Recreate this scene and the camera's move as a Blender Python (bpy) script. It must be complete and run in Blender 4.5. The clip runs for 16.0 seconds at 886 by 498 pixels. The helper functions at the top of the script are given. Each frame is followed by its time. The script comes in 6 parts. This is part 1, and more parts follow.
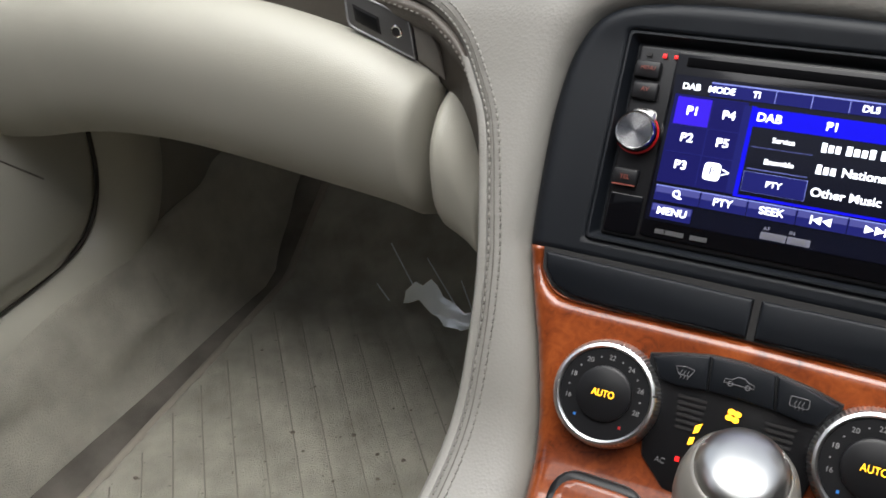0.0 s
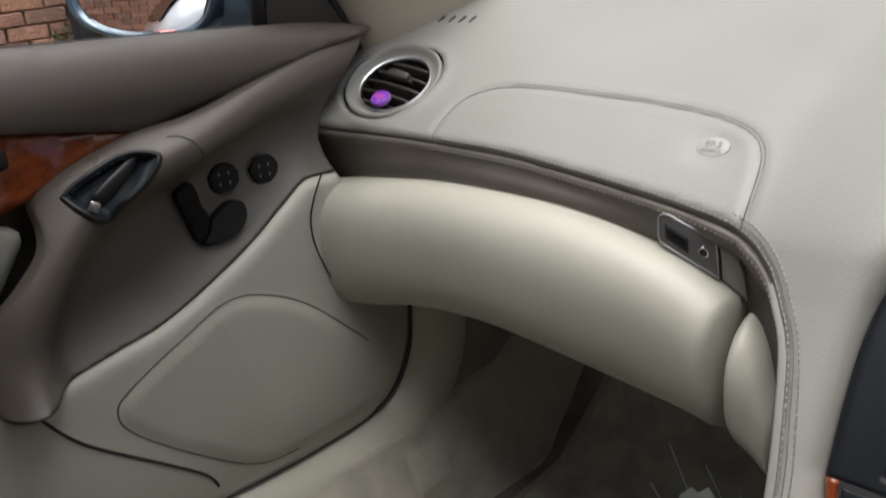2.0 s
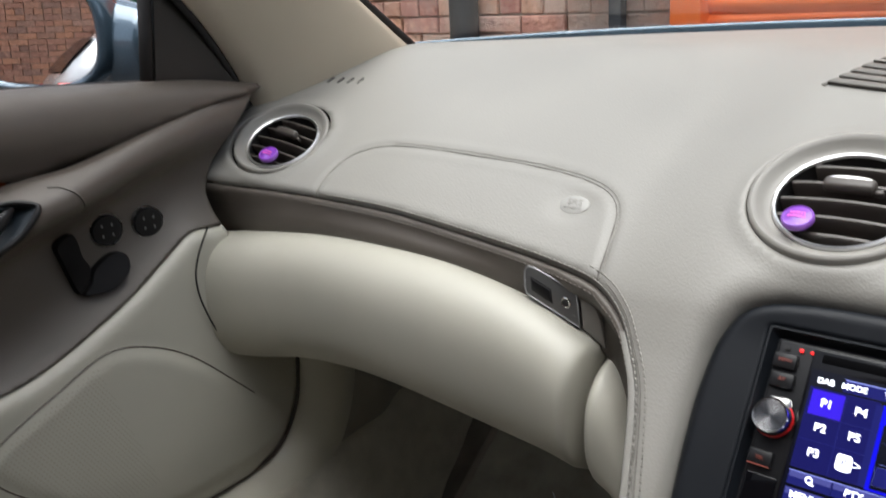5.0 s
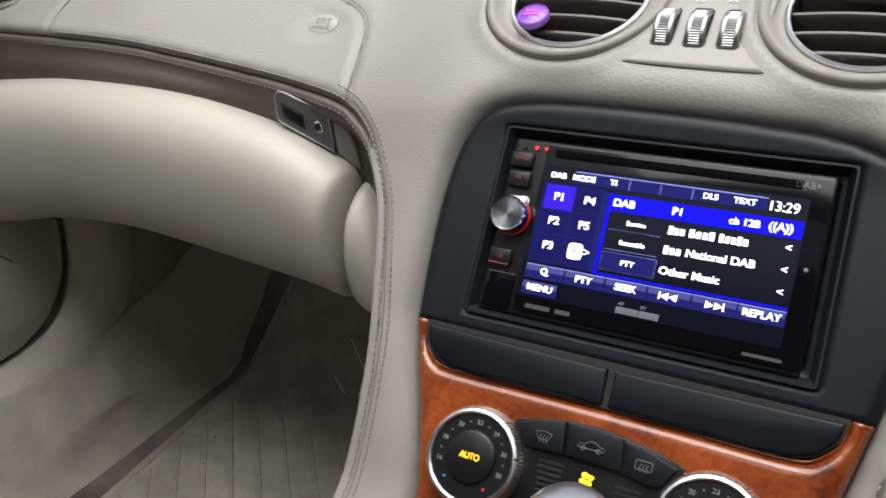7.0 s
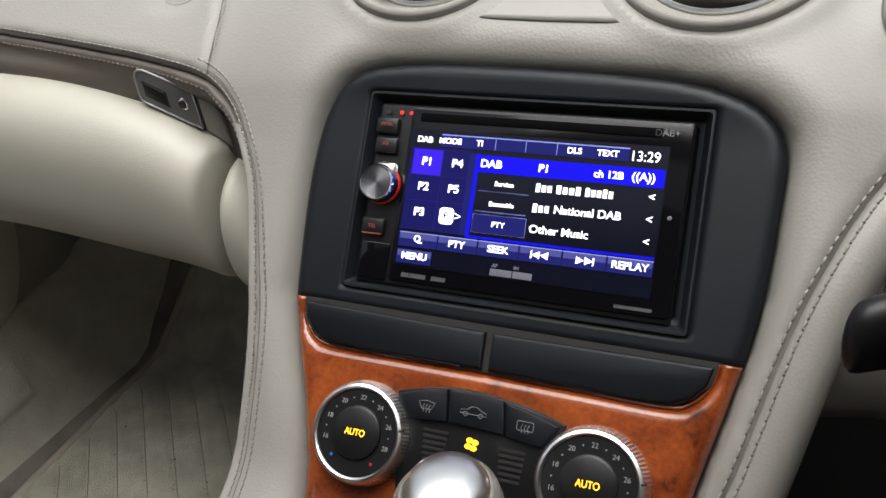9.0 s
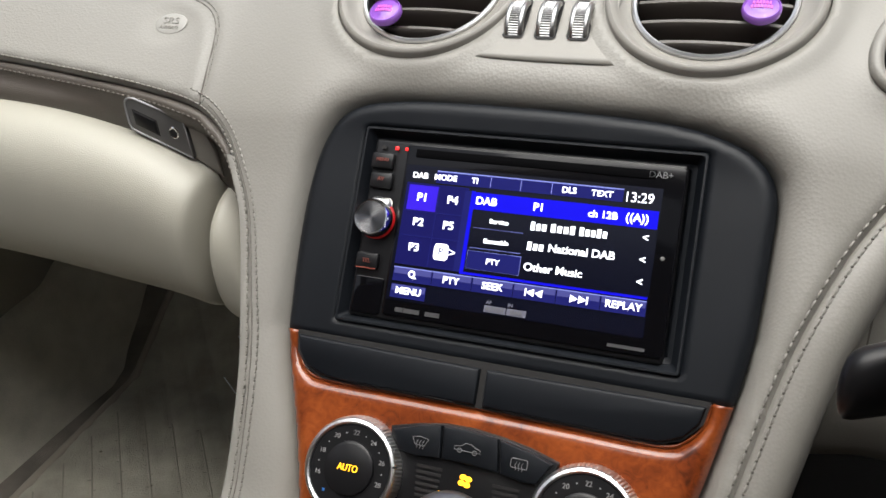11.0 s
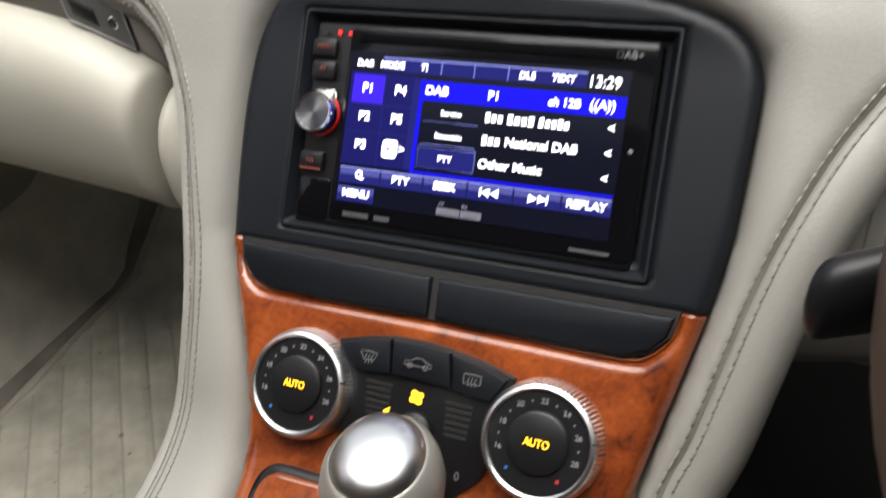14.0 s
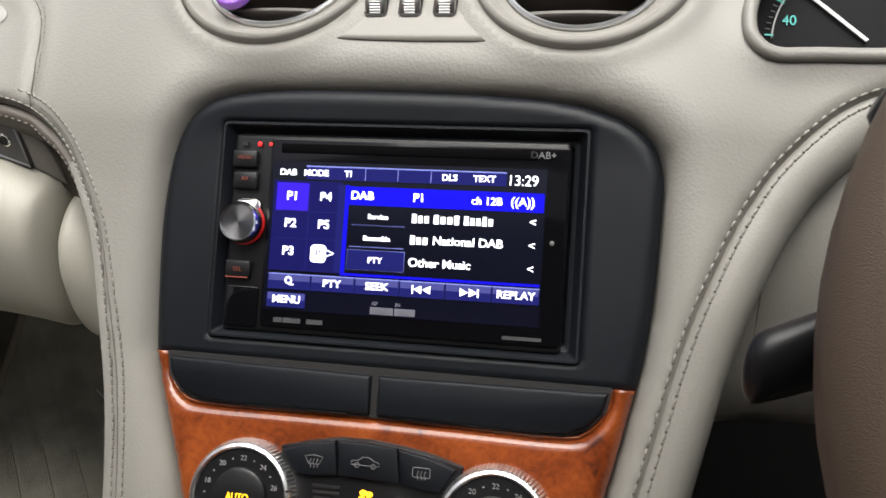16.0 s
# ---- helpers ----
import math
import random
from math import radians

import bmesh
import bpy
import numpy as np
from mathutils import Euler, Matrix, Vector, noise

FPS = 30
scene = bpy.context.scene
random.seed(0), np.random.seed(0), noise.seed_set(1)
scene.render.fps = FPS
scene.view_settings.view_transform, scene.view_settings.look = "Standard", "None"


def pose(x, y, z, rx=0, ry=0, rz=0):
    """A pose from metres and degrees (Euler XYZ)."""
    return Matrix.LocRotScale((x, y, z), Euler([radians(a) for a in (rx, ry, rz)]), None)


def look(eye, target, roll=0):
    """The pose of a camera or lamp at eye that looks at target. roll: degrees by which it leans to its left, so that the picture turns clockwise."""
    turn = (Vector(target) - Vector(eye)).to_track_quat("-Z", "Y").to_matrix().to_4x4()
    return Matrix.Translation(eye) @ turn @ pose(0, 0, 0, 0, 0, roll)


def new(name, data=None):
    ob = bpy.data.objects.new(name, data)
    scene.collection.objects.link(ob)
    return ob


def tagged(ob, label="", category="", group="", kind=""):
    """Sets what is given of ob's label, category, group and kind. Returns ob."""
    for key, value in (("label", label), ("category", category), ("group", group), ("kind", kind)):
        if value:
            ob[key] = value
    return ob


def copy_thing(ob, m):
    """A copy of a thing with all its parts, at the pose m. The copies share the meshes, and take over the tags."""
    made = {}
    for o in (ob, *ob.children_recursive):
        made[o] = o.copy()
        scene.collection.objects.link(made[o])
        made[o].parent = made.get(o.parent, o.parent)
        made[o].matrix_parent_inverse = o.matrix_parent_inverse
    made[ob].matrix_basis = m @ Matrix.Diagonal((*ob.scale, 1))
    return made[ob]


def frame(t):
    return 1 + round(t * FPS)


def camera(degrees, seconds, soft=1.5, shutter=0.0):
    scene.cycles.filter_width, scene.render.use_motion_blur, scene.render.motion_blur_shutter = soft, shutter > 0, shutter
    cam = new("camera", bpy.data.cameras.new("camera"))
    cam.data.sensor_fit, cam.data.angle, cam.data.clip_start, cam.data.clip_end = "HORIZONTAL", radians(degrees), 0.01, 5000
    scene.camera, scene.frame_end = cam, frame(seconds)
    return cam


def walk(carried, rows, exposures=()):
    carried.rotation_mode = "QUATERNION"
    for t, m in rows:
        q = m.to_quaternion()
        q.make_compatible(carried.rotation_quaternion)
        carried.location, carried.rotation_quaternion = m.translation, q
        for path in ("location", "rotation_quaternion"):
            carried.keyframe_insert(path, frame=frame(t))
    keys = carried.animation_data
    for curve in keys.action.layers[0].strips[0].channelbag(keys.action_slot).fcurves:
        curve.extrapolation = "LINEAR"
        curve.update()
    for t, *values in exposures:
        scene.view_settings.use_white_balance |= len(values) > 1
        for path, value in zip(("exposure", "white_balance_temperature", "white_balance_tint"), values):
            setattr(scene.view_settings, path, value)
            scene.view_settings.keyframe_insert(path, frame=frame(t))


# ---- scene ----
from functools import cache

cam = camera(54.3, 16.0, shutter=0.4)
PATH = [
    (0, (0.0299, -0.3997, 0.9896), (-0.3745, 0.3268, 0.4340), -4.22),
    (0.5, (0.0205, -0.4060, 0.9859), (-0.4162, 0.2966, 0.4241), -4.30),
    (1, (0.0023, -0.4176, 0.9856), (-0.5343, 0.2505, 0.4701), -4.97),
    (1.5, (0.0179, -0.4366, 1.0044), (-0.6394, 0.1735, 0.5622), -6.23),
    (2, (0.0428, -0.4443, 1.0301), (-0.6535, 0.1821, 0.6797), -5.69),
    (2.5, (0.0538, -0.4529, 1.0527), (-0.6439, 0.2043, 0.7674), -5.12),
    (3, (0.0605, -0.4549, 1.0657), (-0.6444, 0.2224, 0.8553), -4.53),
    (3.2, (0.0630, -0.4588, 1.0677), (-0.6430, 0.2251, 0.8840), -4.37),
    (5.3, (0.0828, -0.4390, 1.0172), (-0.5280, 0.2810, 0.6878), -2.73),
    (5.5, (0.0826, -0.4347, 1.0060), (-0.5125, 0.2865, 0.6513), -2.30),
    (6, (0.0890, -0.4333, 0.9879), (-0.4565, 0.2979, 0.5783), -2.09),
    (6.5, (0.1045, -0.4196, 0.9832), (-0.3848, 0.3464, 0.5662), -2.45),
    (7, (0.1229, -0.4069, 0.9824), (-0.3283, 0.3724, 0.5477), -3.14),
    (7.5, (0.1481, -0.3875, 0.9795), (-0.3056, 0.3988, 0.5601), -3.71),
    (8, (0.1505, -0.3769, 0.9773), (-0.2582, 0.3934, 0.4878), -5.06),
    (8.5, (0.1503, -0.3781, 0.9800), (-0.2450, 0.4067, 0.5027), -5.55),
    (9, (0.1487, -0.3792, 0.9831), (-0.2244, 0.4109, 0.4968), -5.62),
    (9.2, (0.1510, -0.3786, 0.9775), (-0.2296, 0.4180, 0.5078), -5.42),
    (11.3, (0.1300, -0.3842, 0.9969), (-0.1909, 0.4365, 0.5241), -2.83),
    (11.5, (0.1274, -0.3906, 0.9912), (-0.1752, 0.4468, 0.5359), -2.05),
    (12, (0.1389, -0.3831, 0.9984), (-0.1490, 0.4743, 0.5718), -2.57),
    (12.5, (0.1324, -0.3834, 1.0004), (-0.1455, 0.4737, 0.5665), -2.15),
    (13, (0.1345, -0.3810, 0.9989), (-0.1387, 0.4691, 0.5486), -2.42),
    (13.5, (0.1328, -0.3795, 0.9987), (-0.1371, 0.4659, 0.5378), -2.80),
    (14, (0.1627, -0.3237, 0.9750), (-0.2055, 0.4024, 0.3944), -7.19),
    (14.5, (0.1465, -0.2877, 0.9585), (-0.2713, 0.3656, 0.3272), -12.06),
    (15, (0.1054, -0.2885, 0.9742), (-0.1575, 0.4522, 0.3561), -8.34),
    (15.5, (0.1029, -0.3330, 0.9912), (-0.0819, 0.5078, 0.4824), -3.36),
    (16, (0.1238, -0.3471, 0.9955), (-0.0824, 0.4837, 0.4785), -4.24),
]
EXPOSURE = [(t, stops, kelvin, 10) for t, stops, kelvin in (
    (0, 0.70, 6400), (1, 0.78, 6350), (1.5, 0.90, 6400), (2, 0.58, 6450), (2.5, 0.86, 6500), (3.2, 0.82, 6550), (5.5, 0.60, 6300), (6, 0.54, 6300), (6.5, 0.66, 6400), (9, 0.68, 6550),
    (12.5, 0.73, 6600), (13.5, 0.77, 6600), (14.5, 1.16, 6700), (15, 0.98, 6650), (16, 0.80, 6650))]
walk(cam, [(t, look(eye, target, roll)) for t, eye, target, roll in PATH], EXPOSURE)

# ---- light ----
world = bpy.data.worlds.new("overcast_sky")
scene.world = world
world.use_nodes = True
_wn, _wl = world.node_tree.nodes, world.node_tree.links
_sky = _wn.new("ShaderNodeTexSky")
_sky.sky_type = "NISHITA"
_sky.sun_disc = False
_sky.sun_elevation, _sky.sun_rotation = radians(83), radians(160)
_sky.air_density, _sky.dust_density, _sky.ozone_density = 1.0, 4.0, 1.0
_cloud = _wn.new("ShaderNodeHueSaturation")
_cloud.inputs["Saturation"].default_value = 0.4
_wl.new(_sky.outputs[0], _cloud.inputs["Color"])
_wl.new(_cloud.outputs[0], _wn["Background"].inputs[0])
_wn["Background"].inputs[1].default_value = 0.155
sun_data = bpy.data.lights.new("sun", "SUN")
sun_data.energy, sun_data.angle, sun_data.color = 2.6, radians(65), (1.0, 0.98, 0.95)
sun = new("sun", sun_data)
sun.matrix_basis = look((0.2, -0.6, 5.5), (0, 0, 0))


# ---- materials ----
def surface(name, color, rough=0.5, metal=0.0, grain=None, vary=None, coat=0.0, emit=0.0, wave=None, spec=0.5):
    """grain: (cells per metre, depth in metres, kind); vary: (patches per metre, share); emit: strength."""
    m = bpy.data.materials.new(name)
    m.use_nodes = True
    n, l = m.node_tree.nodes, m.node_tree.links
    b = n["Principled BSDF"]
    b.inputs["Base Color"].default_value = (*color, 1)
    b.inputs["Roughness"].default_value = rough
    b.inputs["Metallic"].default_value = metal
    b.inputs["Specular IOR Level"].default_value = spec
    b.inputs["Coat Weight"].default_value = coat
    b.inputs["Coat Roughness"].default_value = 0.05
    if emit:
        b.inputs["Emission Color"].default_value = (*color, 1)
        b.inputs["Emission Strength"].default_value = emit
    if grain or vary:
        co = n.new("ShaderNodeTexCoord")
    if vary:
        big = n.new("ShaderNodeTexNoise")
        big.inputs["Scale"].default_value, big.inputs["Detail"].default_value = vary[0], 5
        l.new(co.outputs["Object"], big.inputs["Vector"])
        ramp = n.new("ShaderNodeMapRange")
        ramp.inputs["From Min"].default_value, ramp.inputs["From Max"].default_value = 0.3, 0.7
        ramp.inputs["To Min"].default_value, ramp.inputs["To Max"].default_value = 1 - vary[1], 1 + vary[1]
        l.new(big.outputs[0], ramp.inputs["Value"])
        mul = n.new("ShaderNodeVectorMath")
        mul.operation = "SCALE"
        mul.inputs[0].default_value = color
        l.new(ramp.outputs[0], mul.inputs["Scale"])
        l.new(mul.outputs[0], b.inputs["Base Color"])
        rr = n.new("ShaderNodeMapRange")
        rr.inputs["From Min"].default_value, rr.inputs["From Max"].default_value = 0.3, 0.7
        rr.inputs["To Min"].default_value, rr.inputs["To Max"].default_value = rough * 0.88, min(1, rough * 1.12)
        l.new(big.outputs[0], rr.inputs["Value"])
        l.new(rr.outputs[0], b.inputs["Roughness"])
    if grain:
        if grain[2] == "cells":
            tex = n.new("ShaderNodeTexVoronoi")
            tex.inputs["Scale"].default_value = grain[0]
            out = tex.outputs["Distance"]
        else:
            tex = n.new("ShaderNodeTexNoise")
            tex.inputs["Scale"].default_value, tex.inputs["Detail"].default_value = grain[0], 4
            out = tex.outputs[0]
        l.new(co.outputs["Object"], tex.inputs["Vector"])
        bump = n.new("ShaderNodeBump")
        bump.inputs["Strength"].default_value, bump.inputs["Distance"].default_value = 1.0, grain[1]
        l.new(out, bump.inputs["Height"])
        l.new(bump.outputs[0], b.inputs["Normal"])
    return m


TAUPE = surface("taupe_leather", (0.262, 0.251, 0.228), 0.48, grain=(560, 0.00013, "cells"), vary=(9, 0.05))
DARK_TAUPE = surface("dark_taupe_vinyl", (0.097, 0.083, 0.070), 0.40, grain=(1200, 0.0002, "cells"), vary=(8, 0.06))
CREAM = surface("cream_leather", (0.410, 0.395, 0.336), 0.36, grain=(1300, 0.00015, "cells"), vary=(7, 0.05))
BEIGE_PLASTIC = surface("beige_plastic", (0.268, 0.255, 0.231), 0.40, grain=(1500, 0.0001, "noise"), vary=(12, 0.04))
THREAD = surface("beige_thread", (0.262, 0.250, 0.225), 0.7)
BLACK = surface("matt_black_plastic", (0.0058, 0.0074, 0.0102), 0.46, grain=(2200, 0.0001, "noise"), vary=(15, 0.1), spec=0.28)
GLOSS_BLACK = surface("gloss_black_glass", (0.003, 0.003, 0.004), 0.09, spec=0.26)
SATIN_BLACK = surface("satin_black_plastic", (0.009, 0.009, 0.010), 0.34, spec=0.3)
RUBBER = surface("black_rubber", (0.012, 0.011, 0.011), 0.7)
RING_CHROME = surface("satin_chrome", (0.76, 0.76, 0.76), 0.3, 1.0)
CHROME = surface("chrome", (0.66, 0.66, 0.66), 0.12, 1.0)
SATIN = surface("satin_silver", (0.52, 0.515, 0.50), 0.28, 1.0, vary=(60, 0.04))
GREY_PLASTIC = surface("grey_plastic", (0.16, 0.157, 0.152), 0.4, vary=(30, 0.05))
SLAT = surface("brown_slat_plastic", (0.072, 0.061, 0.053), 0.40, vary=(40, 0.08))
DIAL_PRINT = surface("dull_white_print", (0.28, 0.28, 0.28), 0.5)
HOLE = surface("needle_hole", (0.13, 0.12, 0.105), 0.8)
PURPLE = surface("purple_plastic", (0.22, 0.048, 0.46), 0.25, coat=0.3, vary=(80, 0.1))
LILAC = surface("clear_lilac_rim", (0.30, 0.11, 0.56), 0.2, coat=0.3)
PINK = surface("pink_print", (0.75, 0.10, 0.55), 0.4)
# Under-dash shade is in this tone; the sill uses a paler copy.
SHADED_CARPET = surface("beige_carpet", (0.26, 0.247, 0.208), 0.95, grain=(900, 0.003, "noise"), vary=(9, 0.30), spec=0.1)
MAT_PILE = surface("beige_mat_pile", (0.36, 0.345, 0.29), 0.95, grain=(700, 0.003, "noise"), vary=(19, 0.24), spec=0.1)
WHITE_PRINT = surface("white_print", (0.75, 0.75, 0.75), 0.5)
GREY_PRINT = surface("grey_print", (0.16, 0.16, 0.165), 0.5)
FAINT_PRINT = surface("faint_grey_print", (0.055, 0.055, 0.058), 0.5)
KEY_PRINT = surface("dim_red_print", (0.20, 0.05, 0.035), 0.4, emit=0.1)
AMBER = surface("amber_light", (1.0, 0.50, 0.02), 0.4, emit=1.6)
RED_RIM = surface("dim_red_rim", (0.45, 0.01, 0.012), 0.3, emit=0.05)
RED_LIGHT = surface("red_light", (1.0, 0.02, 0.02), 0.4, emit=0.5)
BLUE_DOT = surface("blue_print", (0.03, 0.16, 0.5), 0.4)
RED_DOT = surface("red_print", (0.5, 0.03, 0.03), 0.4)
TEAL = surface("teal_dial_light", (0.10, 0.55, 0.50), 0.4, emit=0.22)
LCD_TEXT = surface("lcd_white", (0.92, 0.94, 1.0), 0.4, emit=1.0)
LCD_BLUE = surface("lcd_blue", (0.004, 0.003, 0.42), 0.5, emit=0.58, spec=0.05)
LCD_NAVY = surface("lcd_navy", (0.007, 0.008, 0.075), 0.5, emit=0.6, spec=0.05)
LCD_VIOLET = surface("lcd_violet", (0.022, 0.008, 0.36), 0.5, emit=0.75, spec=0.05)
LCD_DEEP = surface("lcd_deep_blue", (0.0045, 0.0045, 0.052), 0.5, emit=0.7, spec=0.05)
LCD_SLATE = surface("lcd_slate_blue", (0.040, 0.042, 0.155), 0.5, emit=0.6, spec=0.05)
LCD_BASE = surface("lcd_base", (0.0025, 0.003, 0.008), 0.15, emit=0.4)
LCD_GREY = surface("lcd_grey", (0.10, 0.10, 0.13), 0.4, emit=0.5)
LCD_EDGE = surface("lcd_edge", (0.13, 0.15, 0.42), 0.4, emit=0.6)
PAINT_BLUE = surface("blue_grey_paint", (0.085, 0.135, 0.18), 0.2, 0.4, coat=1.0, vary=(500, 0.08))
PAINT_SILVER = surface("silver_paint", (0.62, 0.63, 0.64), 0.25, 0.4, coat=1.0, vary=(300, 0.05))
TAIL_RED = surface("red_tail_lens", (0.55, 0.01, 0.015), 0.1, coat=1.0)
MIRROR = surface("mirror_glass", (0.9, 0.92, 0.93), 0.005, 1.0)
ORANGE = surface("orange_paint", (0.85, 0.17, 0.03), 0.42, vary=(6, 0.08), grain=(60, 0.0008, "noise"))
IRON = surface("black_iron", (0.028, 0.033, 0.040), 0.55, vary=(8, 0.25), grain=(90, 0.001, "noise"))
BOARD = surface("white_board", (0.95, 0.94, 0.92), 0.5, vary=(4, 0.04))
GREEN_PAINT = surface("green_paint", (0.03, 0.17, 0.09), 0.5, vary=(9, 0.1))
MORTAR = surface("mortar", (0.56, 0.41, 0.32), 0.95, grain=(120, 0.003, "noise"), vary=(5, 0.18))
MOSS = surface("mossy_ground", (0.115, 0.110, 0.055), 1.0, grain=(30, 0.03, "noise"), vary=(5, 0.35))
ASPHALT = surface("asphalt", (0.055, 0.055, 0.056), 0.9, grain=(160, 0.006, "noise"), vary=(3, 0.2))
BROWN_LEATHER = surface("dark_brown_leather", (0.085, 0.062, 0.045), 0.5, grain=(1600, 0.00012, "cells"), vary=(10, 0.1))
HEADLINER = surface("beige_headliner", (0.30, 0.285, 0.25), 0.95, grain=(600, 0.0006, "noise"), vary=(6, 0.05))


def wood_material():
    m = surface("burl_wood", (0.42, 0.12, 0.035), 0.3, coat=1.0, spec=0.2)
    n, l = m.node_tree.nodes, m.node_tree.links
    b = n["Principled BSDF"]
    co = n.new("ShaderNodeTexCoord")
    warp = n.new("ShaderNodeTexNoise")
    warp.inputs["Scale"].default_value, warp.inputs["Detail"].default_value, warp.inputs["Distortion"].default_value = 22, 6, 1.6
    l.new(co.outputs["Object"], warp.inputs["Vector"])
    fine = n.new("ShaderNodeTexNoise")
    fine.inputs["Scale"].default_value, fine.inputs["Detail"].default_value, fine.inputs["Distortion"].default_value = 130, 8, 2.5
    l.new(co.outputs["Object"], fine.inputs["Vector"])
    mix = n.new("ShaderNodeMix")
    mix.inputs["Factor"].default_value = 0.35
    l.new(warp.outputs[0], mix.inputs["A"])
    l.new(fine.outputs[0], mix.inputs["B"])
    ramp = n.new("ShaderNodeValToRGB")
    e = ramp.color_ramp.elements
    e[0].position, e[0].color = 0.30, (0.030, 0.008, 0.004, 1)
    e[1].position, e[1].color = 0.72, (0.33, 0.082, 0.019, 1)
    for p, c in ((0.41, (0.15, 0.030, 0.0078, 1)), (0.54, (0.235, 0.051, 0.0115, 1))):
        k = e.new(p)
        k.color = c
    l.new(mix.outputs["Result"], ramp.inputs[0])
    l.new(ramp.outputs[0], b.inputs["Base Color"])
    return m


WOOD = wood_material()


def brushed_material():
    """Turned metal, its gloss drawn round the axis."""
    m = surface("turned_metal", (0.30, 0.30, 0.31), 0.26, 1.0)
    n, l = m.node_tree.nodes, m.node_tree.links
    b = n["Principled BSDF"]
    tan = n.new("ShaderNodeTangent")
    tan.direction_type, tan.axis = "RADIAL", "Z"
    b.inputs["Anisotropic"].default_value = 0.92
    b.inputs["Anisotropic Rotation"].default_value = 0.25
    l.new(tan.outputs[0], b.inputs["Tangent"])
    return m


TURNED = brushed_material()


def brick_material(name, tones, stain, share):
    """tones: brick by brick; stain: a blotchy second colour that covers about that share."""
    m = surface(name, tones[0], 0.92, grain=(55, 0.010, "noise"))
    n, l = m.node_tree.nodes, m.node_tree.links
    b = n["Principled BSDF"]
    info = n.new("ShaderNodeObjectInfo")
    ramp = n.new("ShaderNodeValToRGB")
    e = ramp.color_ramp.elements
    e[0].position, e[0].color = 0.0, (*tones[0], 1)
    e[1].position, e[1].color = 1.0, (*tones[-1], 1)
    for i, c in enumerate(tones[1:-1]):
        k = e.new((i + 1) / (len(tones) - 1))
        k.color = (*c, 1)
    l.new(info.outputs["Random"], ramp.inputs[0])
    geo = n.new("ShaderNodeNewGeometry")
    colour = ramp.outputs[0]
    for scale, lo, hi, tone in ((2.6, 0.62 - share, 0.86 - share, stain), (16, 0.50, 0.78, tuple(min(1, c * 1.35 + 0.05) for c in tones[1])), (31, 0.56, 0.75, tuple(c * 0.35 for c in tones[0]))):
        dirt = n.new("ShaderNodeTexNoise")
        dirt.inputs["Scale"].default_value, dirt.inputs["Detail"].default_value, dirt.inputs["Roughness"].default_value = scale, 9, 0.65
        l.new(geo.outputs["Position"], dirt.inputs["Vector"])
        mr = n.new("ShaderNodeMapRange")
        mr.inputs["From Min"].default_value, mr.inputs["From Max"].default_value, mr.inputs["To Max"].default_value = lo, hi, 0.75
        l.new(dirt.outputs[0], mr.inputs["Value"])
        mix = n.new("ShaderNodeMix")
        mix.data_type = "RGBA"
        l.new(mr.outputs[0], mix.inputs["Factor"])
        l.new(colour, mix.inputs["A"])
        mix.inputs["B"].default_value = (*tone, 1)
        colour = mix.outputs["Result"]
    l.new(colour, b.inputs["Base Color"])
    return m


# Tones also carry light: north brick raised paler, west brick and mortar darker.
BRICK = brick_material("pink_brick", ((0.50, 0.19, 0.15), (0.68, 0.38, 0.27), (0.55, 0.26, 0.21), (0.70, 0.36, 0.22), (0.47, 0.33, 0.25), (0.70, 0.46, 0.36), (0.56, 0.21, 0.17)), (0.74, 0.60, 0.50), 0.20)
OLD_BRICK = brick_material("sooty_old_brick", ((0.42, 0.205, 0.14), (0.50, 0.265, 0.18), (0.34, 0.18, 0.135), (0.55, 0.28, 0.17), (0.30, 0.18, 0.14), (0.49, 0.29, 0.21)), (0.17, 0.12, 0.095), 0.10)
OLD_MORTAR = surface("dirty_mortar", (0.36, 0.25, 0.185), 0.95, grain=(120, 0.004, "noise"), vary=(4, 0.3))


def tinted_pane(name, tint):
    m = bpy.data.materials.new(name)
    m.use_nodes = True
    n, l = m.node_tree.nodes, m.node_tree.links
    clear = n.new("ShaderNodeBsdfTransparent")
    clear.inputs[0].default_value = (*tint, 1)
    l.new(clear.outputs[0], n["Material Output"].inputs["Surface"])
    return m



def screen_pane():
    """Clear glass: what it mirrors follows from Fresnel."""
    m = tinted_pane("windscreen_glass", (0.93, 0.95, 0.94))
    n, l = m.node_tree.nodes, m.node_tree.links
    clear = next(x for x in n if x.bl_idname == "ShaderNodeBsdfTransparent")
    gloss, fresnel, mix = n.new("ShaderNodeBsdfGlossy"), n.new("ShaderNodeFresnel"), n.new("ShaderNodeMixShader")
    gloss.inputs["Roughness"].default_value = 0.02
    fresnel.inputs["IOR"].default_value = 1.6
    l.new(fresnel.outputs[0], mix.inputs[0])
    l.new(clear.outputs[0], mix.inputs[1])
    l.new(gloss.outputs[0], mix.inputs[2])
    l.new(mix.outputs[0], n["Material Output"].inputs["Surface"])
    return m


SCREEN_GLASS = screen_pane()
# Unseen roof pane: the tint only sets how much top light enters.
ADDED_ROOF_TINT = tinted_pane("tinted_roof_glass", (0.32, 0.325, 0.325))


# ---- building helpers ----
TILT = 35.0
STACK = pose(0, 0, 0.72, -TILT)  # x across, y into the dash, z up along the reclined centre stack
_c, _s = math.cos(radians(TILT)), math.sin(radians(TILT))


def stack_point(u, v, w):
    """A world place from the stack's own measures: across, up along it, out of it."""
    return Vector((u, -w * _c + v * _s, 0.72 + w * _s + v * _c))


